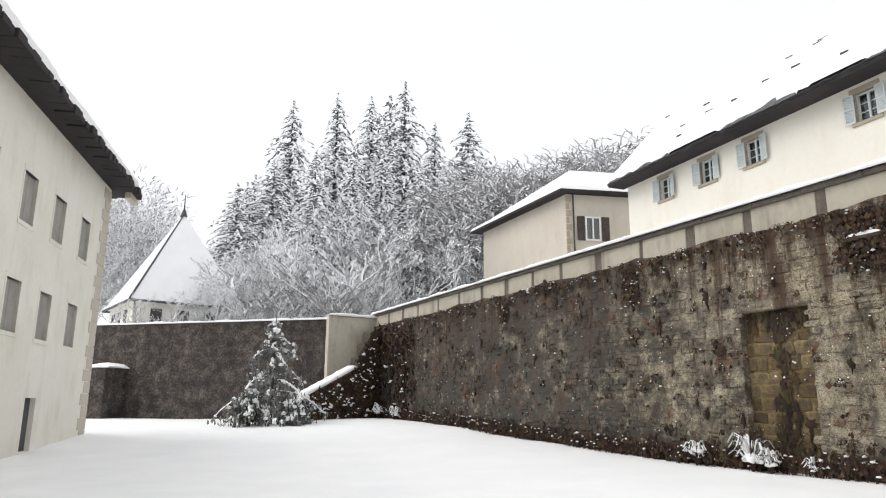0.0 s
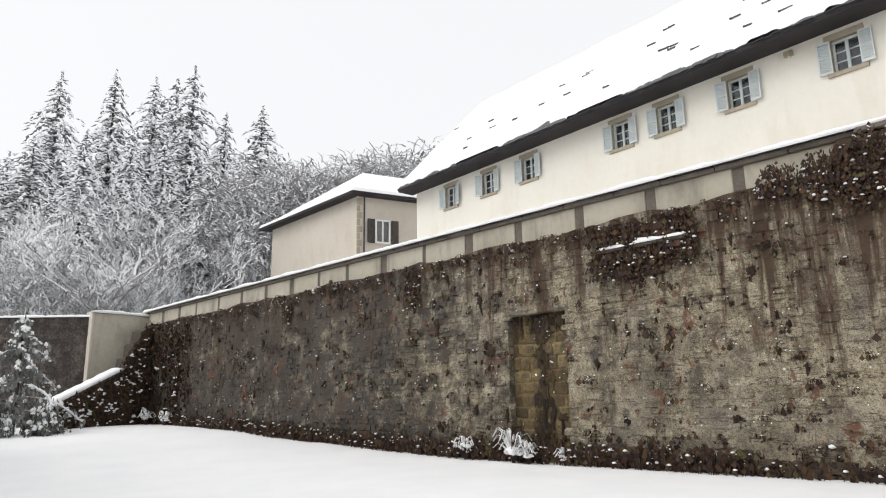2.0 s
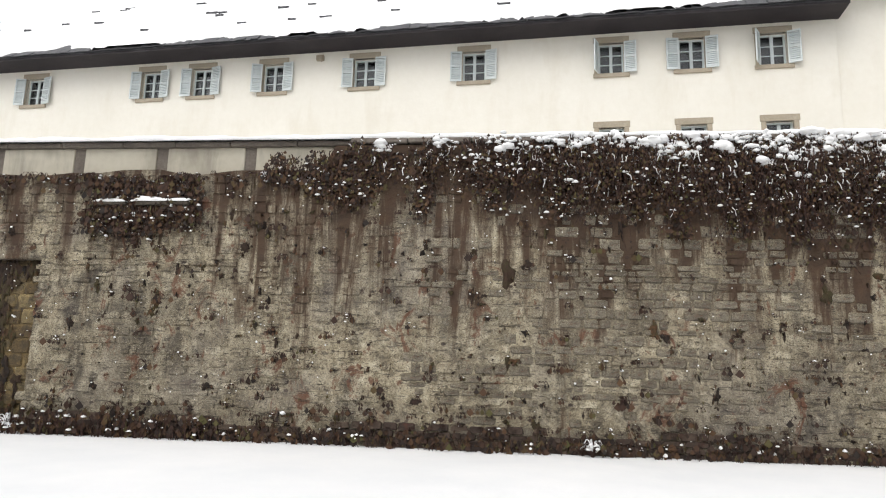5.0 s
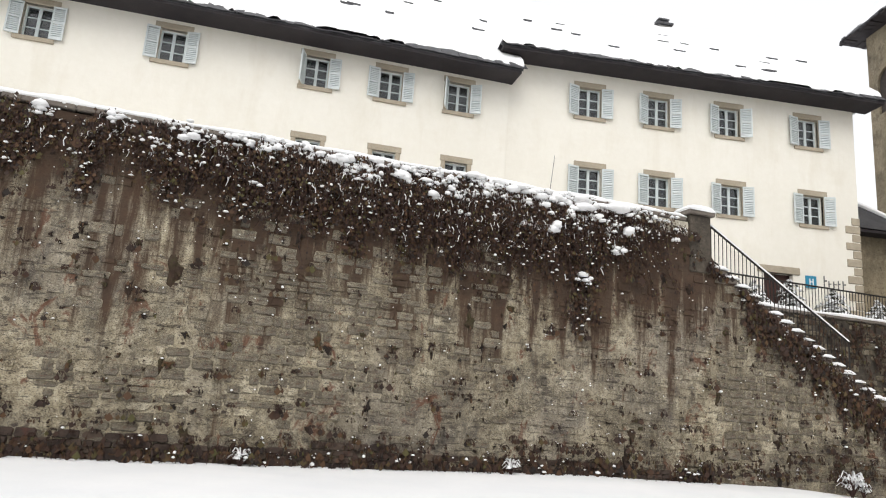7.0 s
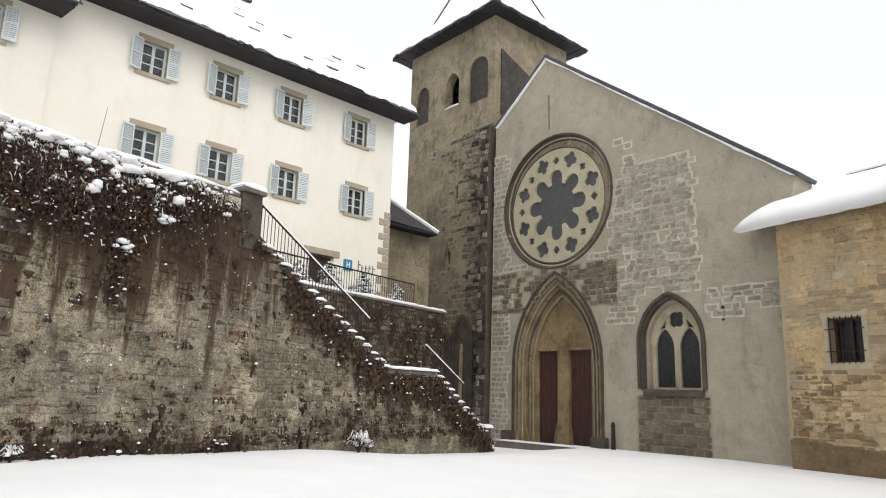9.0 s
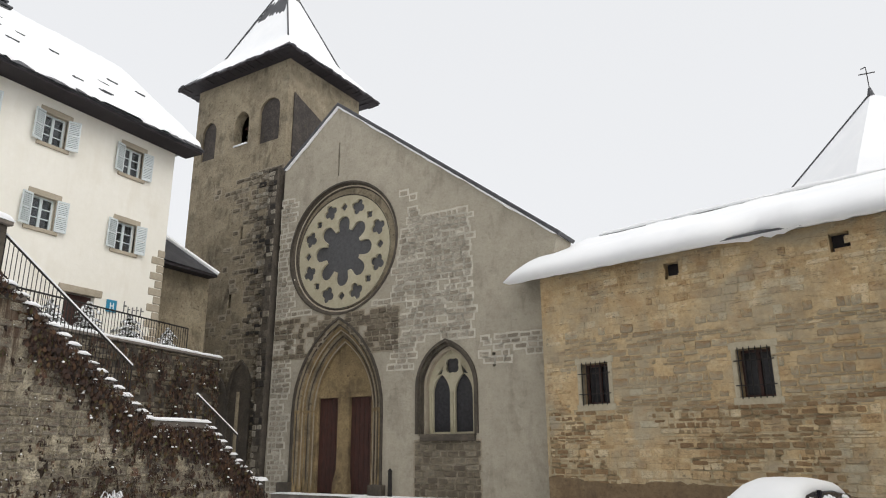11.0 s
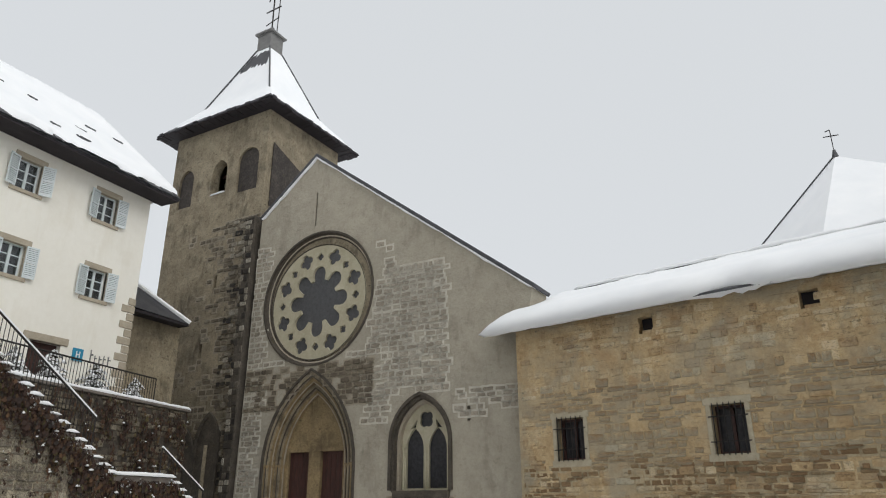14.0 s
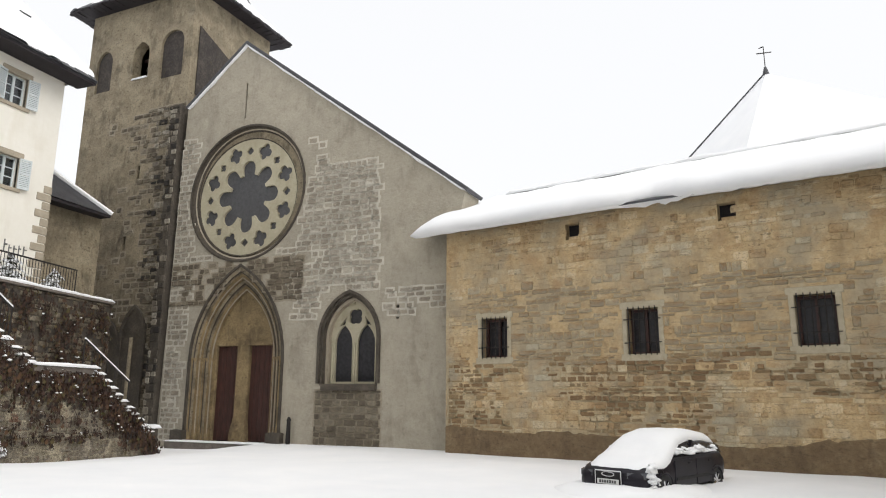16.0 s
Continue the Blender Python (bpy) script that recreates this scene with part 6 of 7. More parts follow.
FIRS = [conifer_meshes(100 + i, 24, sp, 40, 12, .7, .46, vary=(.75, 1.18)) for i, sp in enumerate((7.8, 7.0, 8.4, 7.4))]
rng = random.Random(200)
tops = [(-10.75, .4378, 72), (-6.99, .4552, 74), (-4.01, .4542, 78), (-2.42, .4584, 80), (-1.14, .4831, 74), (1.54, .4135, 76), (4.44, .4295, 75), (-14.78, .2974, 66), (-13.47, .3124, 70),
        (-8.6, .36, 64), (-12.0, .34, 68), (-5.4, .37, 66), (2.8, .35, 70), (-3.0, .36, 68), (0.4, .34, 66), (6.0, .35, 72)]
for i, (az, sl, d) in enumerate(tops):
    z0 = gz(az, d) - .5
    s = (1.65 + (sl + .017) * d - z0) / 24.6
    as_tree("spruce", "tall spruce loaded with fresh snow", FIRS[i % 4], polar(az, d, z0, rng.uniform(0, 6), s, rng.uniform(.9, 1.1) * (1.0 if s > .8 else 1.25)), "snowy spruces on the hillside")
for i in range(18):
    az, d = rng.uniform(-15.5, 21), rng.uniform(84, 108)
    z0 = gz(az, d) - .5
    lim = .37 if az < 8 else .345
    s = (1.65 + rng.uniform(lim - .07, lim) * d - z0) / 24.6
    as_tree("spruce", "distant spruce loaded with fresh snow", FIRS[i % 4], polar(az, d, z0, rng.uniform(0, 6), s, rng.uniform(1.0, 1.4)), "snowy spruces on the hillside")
def round_meshes(seed, h, wide):
    """A rounded, frosted broadleaf crown: bursts of short white twigs in clumps on forking limbs."""
    rng = random.Random(seed)
    tv, tf, vs, fs = [], [], [], []
    twig(tv, tf, [(0, 0, -.5), (.1, 0, h * .2), (0, .1, h * .42)], h * .02, h * .012)
    for c in range(34):
        a, f = c * 2.4, (c + .5) / 34
        z = h * (.3 + .6 * f)
        r = wide * math.sqrt(max(.05, 1 - ((z / h - .52) / .5) ** 2)) * rng.uniform(.55, 1.0)
        q = Vector((math.cos(a) * r, math.sin(a) * r, z))
        b = Vector((0, 0, h * rng.uniform(.2, .42)))
        twig(tv, tf, [tuple(b), tuple(b.lerp(q, .5) + Vector((0, 0, -.3))), tuple(q)], h * .007, h * .003)
        size = rng.uniform(.8, 1.5)
        for _ in range(80):
            d = Vector((rng.gauss(0, 1), rng.gauss(0, 1), rng.gauss(.1, .8))).normalized()
            p = q + d * size * rng.random() ** .5
            e = p + (d + Vector((rng.uniform(-.8, .8), rng.uniform(-.8, .8), rng.uniform(-.6, .5)))).normalized() * rng.uniform(.25, .6)
            twig(vs, fs, [tuple(p), tuple((p + e) / 2 + Vector((rng.uniform(-.1, .1), rng.uniform(-.1, .1), .05))), tuple(e)], rng.uniform(.02, .045), .015)
    k = 11.6 / max(v[2] for v in vs)
    tv, vs = [[(x * k, y * k, z * k) for x, y, z in q] for q in (tv, vs)]
    return mesh_part("trunk", tv, tf, HAZETWIG), mesh_part("crown", vs, fs, HAZETWIG)


ROUNDS = [round_meshes(340 + i, 11, w) for i, w in enumerate((3.2, 2.6))]
BARES = [bare_meshes(300 + i, 12, sp, 7, 1.15) for i, sp in enumerate((.85, 1.0, .75))]
bt = [(-4.72, .297, 56), (-12.03, .23, 54), (-22.6, .275, 74), (0.12, .313, 62), (7.0, .385, 68), (9.7, .385, 70), (13.6, .385, 74), (16.0, .38, 74), (19.6, .415, 76), (-8.4, .26, 58), (-14.6, .2, 56), (2.8, .29, 58),
      (-25.2, .26, 72), (-20.6, .24, 76), (-2.2, .24, 54), (-6.6, .22, 52), (-10.2, .18, 52), (4.6, .33, 62), (5.8, .3, 60), (18.0, .36, 70), (-13.2, .15, 50), (-11.0, .14, 50), (11.4, .36, 70), (21.5, .4, 78), (8.2, .37, 66), (6.2, .36, 64), (10.8, .375, 72), (14.8, .375, 72), (17.2, .385, 74), (18.6, .4, 76), (12.4, .37, 74), (-24.0, .25, 68), (-21.6, .22, 66)]
bt += [(12.2, .36, 66), (13.2, .375, 67), (14.3, .37, 68), (15.2, .38, 67), (16.6, .37, 68), (17.8, .385, 69), (18.9, .4, 70), (20.0, .41, 70), (21.0, .4, 70), (7.6, .375, 64), (8.9, .37, 64), (10.2, .37, 65)]
for i, (az, sl, d) in enumerate(bt):
    z0 = gz(az, d) - .4
    s = (1.65 + (sl + (.03 if az < -20 else (-.03 if az > 5 else 0))) * d - z0) / 11.6
    as_tree("bare_tree", "bare broadleaf tree with snow on every twig", ROUNDS[i % 2] if az > 5 or az < -19 or i % 3 == 1 else BARES[i % 3], polar(az, d, z0, rng.uniform(0, 6), s, rng.uniform(1.05, 1.35) * (1.35 if az > 6 else 1)), "snowy bare trees")
for i in range(12):
    az, d = rng.uniform(-15.5, 6), rng.uniform(50, 63)
    z0 = gz(az, d) - .3
    as_tree("bare_tree", "low bare tree with snow on every twig", BARES[i % 3], polar(az, d, z0, rng.uniform(0, 6), (1.65 + rng.uniform(.14, .24 + .06 * smooth01(-13, -5, az)) * d - z0) / 11.6, rng.uniform(1.2, 1.6)), "snowy bare trees")
# shrubs in front of the pavilion, and the young fir in the yard's corner
for az, d, s in ((-20.1, 50, .55), (-21.2, 51, .4), (-16.2, 52, .6), (-14.7, 53, .7)):
    as_tree("shrub", "leafless shrub with snow on its stems", BARES[1], polar(az, d, 3.0, az, s, 1.2), "", "shrub")
FIRGREEN = snowy("dusted_fir_needles", (0.018, 0.022, 0.014), (0.07, 0.075, 0.05), -0.25, 1.3, 5.0)


def leaf(lv, lf, rng, c, s, stretch=1.0):
    """A small four-cornered leaf in a random turn."""
    k, a = len(lv), rng.uniform(0, 6.28)
    for ex, ez in ((-1, -.4), (0, -1.1), (1, -.4), (0, .9)):
        lv.append((c[0] + s * ex * math.cos(a), c[1] + s * ex * .5 * math.sin(a) + s * ez * .2, c[2] + s * ez * stretch))
    lf.append((k, k + 1, k + 2, k + 3))


def yard_fir(h, reach, seed):
    """A ragged young fir: single drooping boughs with hanging needle sprays, each loaded with lumps of snow."""
    rng = random.Random(seed)
    bm = bmesh.new()
    tube(bm, (0, 0, -.3), (0, 0, h), .09, .015, 7)
    trunk = part("trunk", bm, BARK)
    sv, sf, lv, lf, nv, nf = [], [], [], [], [], []
    for i in range(46):
        z = .35 + (h - .5) * (i / 46) ** .9
        a = i * 2.4 + rng.uniform(-.4, .4)
        ln = (reach * (1 - z / (h * 1.03)) ** 1.15 + .18) * rng.uniform(.4, 1.15)
        d, pts = Vector((math.cos(a), math.sin(a), 0)), []
        for q in range(6):
            f = q / 5
            pts.append(d * ln * f + Vector((rng.uniform(-.05, .05), rng.uniform(-.05, .05), z + .25 * ln * f - .62 * ln * f * f)))
        twig(sv, sf, [tuple(p) for p in pts], .022, .008)
        heavy = rng.random() < .62
        for q in range(1, 6):
            for _ in range(9):
                c = pts[q] + Vector((rng.uniform(-1, 1), rng.uniform(-1, 1), 0)) * (.1 + .16 * q / 5) * (.6 + ln * .3) + Vector((0, 0, -rng.uniform(0, .24)))
                leaf(lv, lf, rng, c, rng.uniform(.035, .09), 1.7)
            if heavy and q > 1:
                twig(nv, nf, [tuple(pts[q - 1] + Vector((0, 0, .03))), tuple(pts[q - 1].lerp(pts[q], .5) + Vector((0, 0, .06))), tuple(pts[q] + Vector((0, 0, .02)))], rng.uniform(.04, .1), rng.uniform(.03, .09))
                for _ in range(rng.choice((1, 2, 3))):
                    c = pts[q] + Vector((rng.uniform(-.14, .14), rng.uniform(-.14, .14), .03 - rng.uniform(0, .14)))
                    blob(nv, nf, rng, c, rng.uniform(.03, .12), 1.1)
            elif rng.random() < .5:
                blob(nv, nf, rng, pts[q] + Vector((0, 0, .04)), rng.uniform(.02, .06), .7)
    return [trunk, mesh_part("bough_mass", sv, sf, BARK, None, "stuff"), mesh_part("needle_mass", lv, lf, FIRGREEN, None, "stuff"), mesh_part("snow_load", nv, nf, SNOW, None, "stuff", True)]


as_tree("young_fir", "young dark fir with ragged boughs under lumps of snow", yard_fir(4.9, 2.9, 410), polar(-11.0, 33.0, gz(-11.0, 33) - .1, 1.0))
YF2 = conifer_meshes(411, 2.2, 1.5, 9, 8, .6, .3, NEARNEEDLE)
as_tree("fir_shrub", "low spreading fir shrub bent by snow", yard_fir(1.7, 1.5, 412), polar(-12.6, 32.6, gz(-12.6, 32.6), 2.0), "", "shrub")
as_tree("fir_shrub", "low spreading fir shrub bent by snow", yard_fir(1.2, 1.2, 413), polar(-9.2, 32.4, gz(-9.2, 32.4), 4.0), "", "shrub")

# ---- climbing plants and tufts on the long wall ----
ivy = thing("ivy", "bare red-brown ivy hanging over the wall top", "climbing plant", FR)
rng = random.Random(500)
sv, sf, lv, lf, nv_, nf = [], [], [], [], [], []
for i in range(2300):
    u = rng.triangular(-3.8, 11.2, 6.5) if i % 4 else rng.uniform(-3.6, 8)
    dens = smooth01(-3.8, 3, u) * (1 - .5 * smooth01(9.5, 11.2, u))
    if rng.random() > .25 + .75 * dens:
        continue
    ln = rng.uniform(.25, .6 + 1.25 * dens) * (1.6 if rng.random() < .12 else 1) * (.75 + .9 * max(0, noise.noise((u * .9, 0, 5)) + .15))
    x, y, z = u, rng.uniform(-.28, -.02), 6.42 - rng.uniform(0, .5)
    pts = [(x, y, z)]
    dx = rng.uniform(-.5, .5)
    for q in range(5):
        x += dx * ln / 5 + rng.uniform(-.05, .05)
        y = min(-.03, y + rng.uniform(-.06, .05))
        z -= ln / 5 * rng.uniform(.4, 1.2)
        pts.append((x, y, z))
    twig(sv, sf, pts, rng.uniform(.008, .016), .004)
    if rng.random() < .34:
        a = rng.randint(0, 3)
        f = min(1.0, rng.uniform(.1, .2) / (Vector(pts[a + 1]) - Vector(pts[a])).length)
        e = Vector(pts[a]).lerp(Vector(pts[a + 1]), f)
        m_ = (Vector(pts[a]) + e) / 2 + Vector((rng.uniform(-.03, .03), -.02, .03))
        twig(nv_, nf, [(pts[a][0], pts[a][1] - .015, pts[a][2] + .02), tuple(m_), (e.x, e.y - .015, e.z)], rng.uniform(.012, .024), .008)
    for p in pts[1:]:
        for _ in range(4):
            if rng.random() < .8:
                k, s = len(lv), rng.uniform(.014, .04)
                cx_, cy_, cz_ = p[0] + rng.uniform(-.1, .1), p[1] + rng.uniform(-.05, .03), p[2] + rng.uniform(-.1, .1)
                a, t = rng.uniform(0, 6.28), rng.uniform(-.6, .6)
                for ex, ez in ((-1, -.4), (0, -1.1), (1, -.4), (0, .9)):
                    lv.append((cx_ + s * ex * math.cos(a), cy_ + s * (ex * .4 * math.sin(a) + ez * .25 * t), cz_ + s * ez))
                lf.append((k, k + 1, k + 2, k + 3))
        if rng.random() < .07:
            blob(nv_, nf, rng, (p[0], p[1] - .02, p[2] + .02), rng.uniform(.012, .05))
for i in range(1300):
    u = rng.triangular(-3.8, 11.2, 6.5)
    z = 6.3 - abs(rng.gauss(0, .75))
    if z > 4.2:
        blob(nv_, nf, rng, (u, -.06 - rng.uniform(0, .15), z), rng.uniform(.008, .022), 1.0)
for i in range(230):
    u = rng.triangular(-3.0, 11.0, 6.5)
    z = 6.4 - abs(rng.gauss(0, .34))
    if noise.noise((u * 1.3, 0, 9)) < -.12 and rng.random() < .75:
        continue
    s = rng.uniform(.035, .09) * (2.4 if rng.random() < .22 else 1) * (.6 + .5 * smooth01(-2, 4, u))
    for q in range(rng.choice((2, 3, 5, 7))):
        blob(nv_, nf, rng, (u + q * s * rng.uniform(.5, 1.2), -.2 + rng.uniform(-.1, .1), z + rng.uniform(-.06, .06)), s * rng.uniform(.5, 1.1), .75)
# heavy lumps of snow caught on the upper stems, and long strands that hang far down
for u, w, z in ((-2.9, .25, 6.2), (-1.6, .3, 6.3), (-.9, .2, 6.0), (.4, .5, 6.32), (1.1, .4, 6.25), (1.9, .6, 6.33), (2.6, .45, 6.2), (3.1, .3, 5.95), (3.7, .5, 6.3), (4.4, .3, 6.1), (4.9, .4, 6.25), (5.4, .25, 6.05), (6.0, .4, 6.2), (6.7, .35, 6.1), (7.2, .3, 6.2), (7.9, .3, 6.0), (8.6, .4, 5.95), (9.1, .3, 5.75), (9.2, .2, 5.3), (8.3, .25, 4.55)):
    for q in range(int(26 * w) + 3):
        f = rng.gauss(0, .42)
        blob(nv_, nf, rng, (u + f * w, -.2 + rng.uniform(-.1, .08), z + rng.gauss(0, .06) - .12 * abs(f)), rng.uniform(.05, .13) * (1 - .3 * min(1, abs(f))), .7)
for u, ln, n, top in [(u, ln, n, 6.2) for u, ln, n in ((-3.6, 1.1, 70), (-4.2, .8, 60), (-5.0, .5, 30), (8.25, 3.1, 90), (8.7, 1.9, 50), (6.5, 1.9, 40), (5.2, 2.1, 50), (4.2, 1.8, 45), (3.0, 1.9, 50), (2.2, 1.4, 40), (.7, 1.4, 40), (-.6, 1.2, 30), (-2.0, 1.3, 40), (-3.1, .9, 40), (7.3, 1.6, 40))] + [(-8.8, 1.1, 70, 5.65), (-8.2, 1.3, 80, 5.65), (-7.6, .9, 60, 5.65), (-7.1, .9, 50, 5.65), (-15.6, 1.0, 50, 5.6), (-22.5, .6, 30, 5.6)]:
    for i in range(n):
        x, y, z = u + rng.gauss(0, .16), -.04, top - ln * rng.random() * .8
        pts = [(x, y, z)]
        for q in range(4):
            x, y, z = x + rng.uniform(-.06, .06), min(-.02, y + rng.uniform(-.05, .04)), z - rng.uniform(.04, .16)
            pts.append((x, y, z))
            for _ in range(3):
                leaf(lv, lf, rng, (x + rng.uniform(-.09, .09), y - .02, z + rng.uniform(-.08, .08)), rng.uniform(.02, .055))
        twig(sv, sf, pts, .012, .005)
        if rng.random() < .3:
            blob(nv_, nf, rng, (x, y - .04, z + .06), rng.uniform(.015, .05))
mesh_part("stem_mass", sv, sf, STEM, ivy, "stuff")
mesh_part("leaf_mass", lv, lf, DEADLEAF, ivy, "stuff")
mesh_part("snow_load", nv_, nf, SNOW, ivy, "stuff", True)


def wall_top(u):
    return 5.7 if u < -3.9 else (6.2 if u < 11.5 else (5.3 - (u - 12.05) * .555 if u < 17.45 else (2.3 if u < 20.05 else 2.3 - (u - 20.05) * .6)))


tufts = thing("wall_plants", "small withered plants growing from the joints", "plants", FR, kind="stuff")
sv, sf, lv, lf, nv_, nf = [], [], [], [], [], []
for i in range(2100):
    u = rng.uniform(-36, 23) if i < 1900 else rng.uniform(-9.3, -6.7)
    top = wall_top(u)
    if i >= 1900:
        z = rng.uniform(4.45, 5.65)
    elif i % 3 == 0:
        z = top - abs(rng.gauss(0, .18))
    elif i % 3 == 1:
        z = .35 + .4 * smooth01(-18, -32, u) + abs(rng.gauss(0, .35))
    else:
        z = rng.uniform(.4, top)
    if z > top:
        continue
    sz = rng.uniform(.4, 1.2)
    for q in range(rng.randint(3, 7)):
        x, y, zz = u + rng.uniform(-.06, .06), -.02, z
        pts = [(x, y, zz)]
        ox, oy = rng.uniform(-.16, .16) * sz, -rng.uniform(.03, .1) * sz
        for t in range(3):
            x += ox / 3
            y += oy
            oy *= .5
            zz += (.05 - .07 * t) * sz
            pts.append((x, y, zz))
        twig(sv, sf, pts, .009, .004)
        k, s = len(lv), rng.uniform(.03, .08) * sz
        a = rng.uniform(0, 6.28)
        for ex, ez in ((-1, -.4), (0, -1.2), (1, -.4), (0, .8)):
            lv.append((x + s * ex * math.cos(a), y + s * ex * .4 * math.sin(a), zz + s * ez))
        lf.append((k, k + 1, k + 2, k + 3))
    if rng.random() < (.45 if i % 3 == 0 else .2):
        for q in range(rng.randint(1, 3)):
            blob(nv_, nf, rng, (u + rng.uniform(-.08, .08), -.06, z + .03 - q * rng.uniform(.03, .09)), rng.uniform(.012, .045) * sz * (1.5 if i % 3 == 0 else 1))
for i in range(1100):
    u = rng.uniform(-30, 16)
    z = rng.uniform(.3, wall_top(u) - .1)
    if noise.noise((u * .5, z * .8, 4)) > -.05:
        blob(nv_, nf, rng, (u, -.03 - rng.uniform(0, .03), z), rng.uniform(.008, .02) * (2 if rng.random() < .06 else 1), 1.1)
mesh_part("stem_mass", sv, sf, STEM, tufts, "stuff")
mesh_part("leaf_mass", lv, lf, DEADLEAF, tufts, "stuff")
mesh_part("snow_dusting", nv_, nf, SNOW, tufts, "stuff", True)

# moss cushions and rotten joints, dark against the stones
moss = thing("wall_moss", "dark moss cushions and tufts on the damp wall", "moss", FR, kind="stuff")
rng = random.Random(540)
lv, lf, nv_, nf, gv, gf = [], [], [], [], [], []


def cushion(u, z, w, h, t, y=0.0):
    """A ragged dark cushion, thicker at the top, hanging on the wall's face."""
    k, n = len(lv), 11
    lv.append((u, y - t, z + h * .25))
    for q, d in ((.6, .8), (1.0, .05)):
        for i in range(n):
            a = 6.2832 * i / n
            r = q * rng.choice((.4, .6, .85, 1.0, 1.4)) * rng.uniform(.8, 1.2)
            zz = math.sin(a) * h * r
            lv.append((u + math.cos(a) * w * r, y - t * d, z + (zz * 1.5 if zz < 0 else zz)))
    for i in range(n):
        j = (i + 1) % n
        lf.append((k, k + 1 + i, k + 1 + j))
        lf.append((k + 1 + i, k + 1 + n + i, k + 1 + n + j, k + 1 + j))


for i in range(5200):
    u = rng.uniform(-36, 23)
    top = wall_top(u) - .05
    z = rng.uniform(.25, top)
    if DOOR[0] - .1 < u < DOOR[1] + .1 and z < DOOR[3] + .1 or z > top:
        continue
    d = .5 + .9 * noise.noise((u * .45, z * .7, 21)) + .5 * noise.noise((u * 1.6, z * 2.0, 5)) - .25
    d += .3 * smooth01(1.6, .5, z) + .35 * smooth01(-30, -35, u) + .45 * smooth01(11, 15, u) * smooth01(1.4, .2, top - z) + .25 * smooth01(.5, .1, top - z)
    if rng.random() > d:
        continue
    w = .022 + .06 * rng.random() ** 2.6 + (rng.uniform(.04, .12) if rng.random() < .07 else 0)
    hh = w * rng.choice((.25, .5, .8, 1.2, 1.9))
    cushion(u, z, w, hh, rng.uniform(.02, .05) + w * .25)
    for _ in range(int(w * 50)):
        leaf(gv, gf, rng, (u + rng.uniform(-1, 1) * w, -.05 - rng.uniform(0, .05), z + rng.uniform(-1.4, .8) * hh), rng.uniform(.012, .035), 1.4)
    if rng.random() < .16:
        blob(nv_, nf, rng, (u + rng.uniform(-.4, .4) * w, -.05 - w * .2, z + hh * .7), w * rng.uniform(.2, .55), .7)
for i in range(120):
    if i < 55:
        u, z = rng.gauss(-11.05, .13), rng.uniform(.5, 3.7)
    elif i < 90:
        u, z = rng.uniform(-11.95, -10.25), 3.75 - abs(rng.gauss(0, .22))
    else:
        u, z = rng.uniform(-11.95, -10.25), .4 + abs(rng.gauss(0, .45))
    cushion(u, z, rng.uniform(.03, .12), rng.uniform(.06, .22), rng.uniform(.02, .04), .165)
mesh_part("moss_cushions", lv, lf, MOSS, moss, "stuff")
mesh_part("tuft_mass", gv, gf, DEADLEAF, moss, "stuff")
mesh_part("snow_dusting", nv_, nf, SNOW, moss, "stuff", True)

# ivy over the broken wall end and the first stretch of the long wall
iv3 = thing("ivy", "dark snow flecked ivy over the broken wall end", "climbing plant", ramp.matrix_basis)
sv, sf, lv, lf, nv_, nf = [], [], [], [], [], []
to_ramp = ramp.matrix_basis.inverted() @ FR
for i in range(1500):
    if i % 3:
        x = rng.uniform(0, L_RAMP + 1.0)
        z = .5 + rng.random() ** .8 * ((1.2 + 1.85 * x / (L_RAMP - .4)) if x < L_RAMP - .4 else 3.6 + 1.4 * (x - L_RAMP + .4))
        p = Vector((x, -.05, z))
    else:
        u = -37 + 6.5 * rng.random() ** 1.6
        p = to_ramp @ Vector((u, -.06, 1.0 + 4.6 * rng.random() ** .7))
    pts = [tuple(p)]
    for q in range(3):
        p = p + Vector((rng.uniform(-.12, .12), rng.uniform(-.05, .02), -rng.uniform(.04, .2)))
        pts.append(tuple(p))
        for _ in range(3):
            leaf(lv, lf, rng, p + Vector((rng.uniform(-.14, .14), -rng.uniform(0, .08), rng.uniform(-.12, .12))), rng.uniform(.04, .1))
    twig(sv, sf, pts, .014, .006)
    if rng.random() < .17:
        for _ in range(rng.choice((1, 2, 4))):
            blob(nv_, nf, rng, p + Vector((rng.uniform(-.12, .12), -.08, rng.uniform(0, .12))), rng.uniform(.03, .085), .75)
mesh_part("stem_mass", sv, sf, STEM, iv3, "stuff")
mesh_part("leaf_mass", lv, lf, DEADLEAF, iv3, "stuff")
mesh_part("snow_load", nv_, nf, SNOW, iv3, "stuff", True)

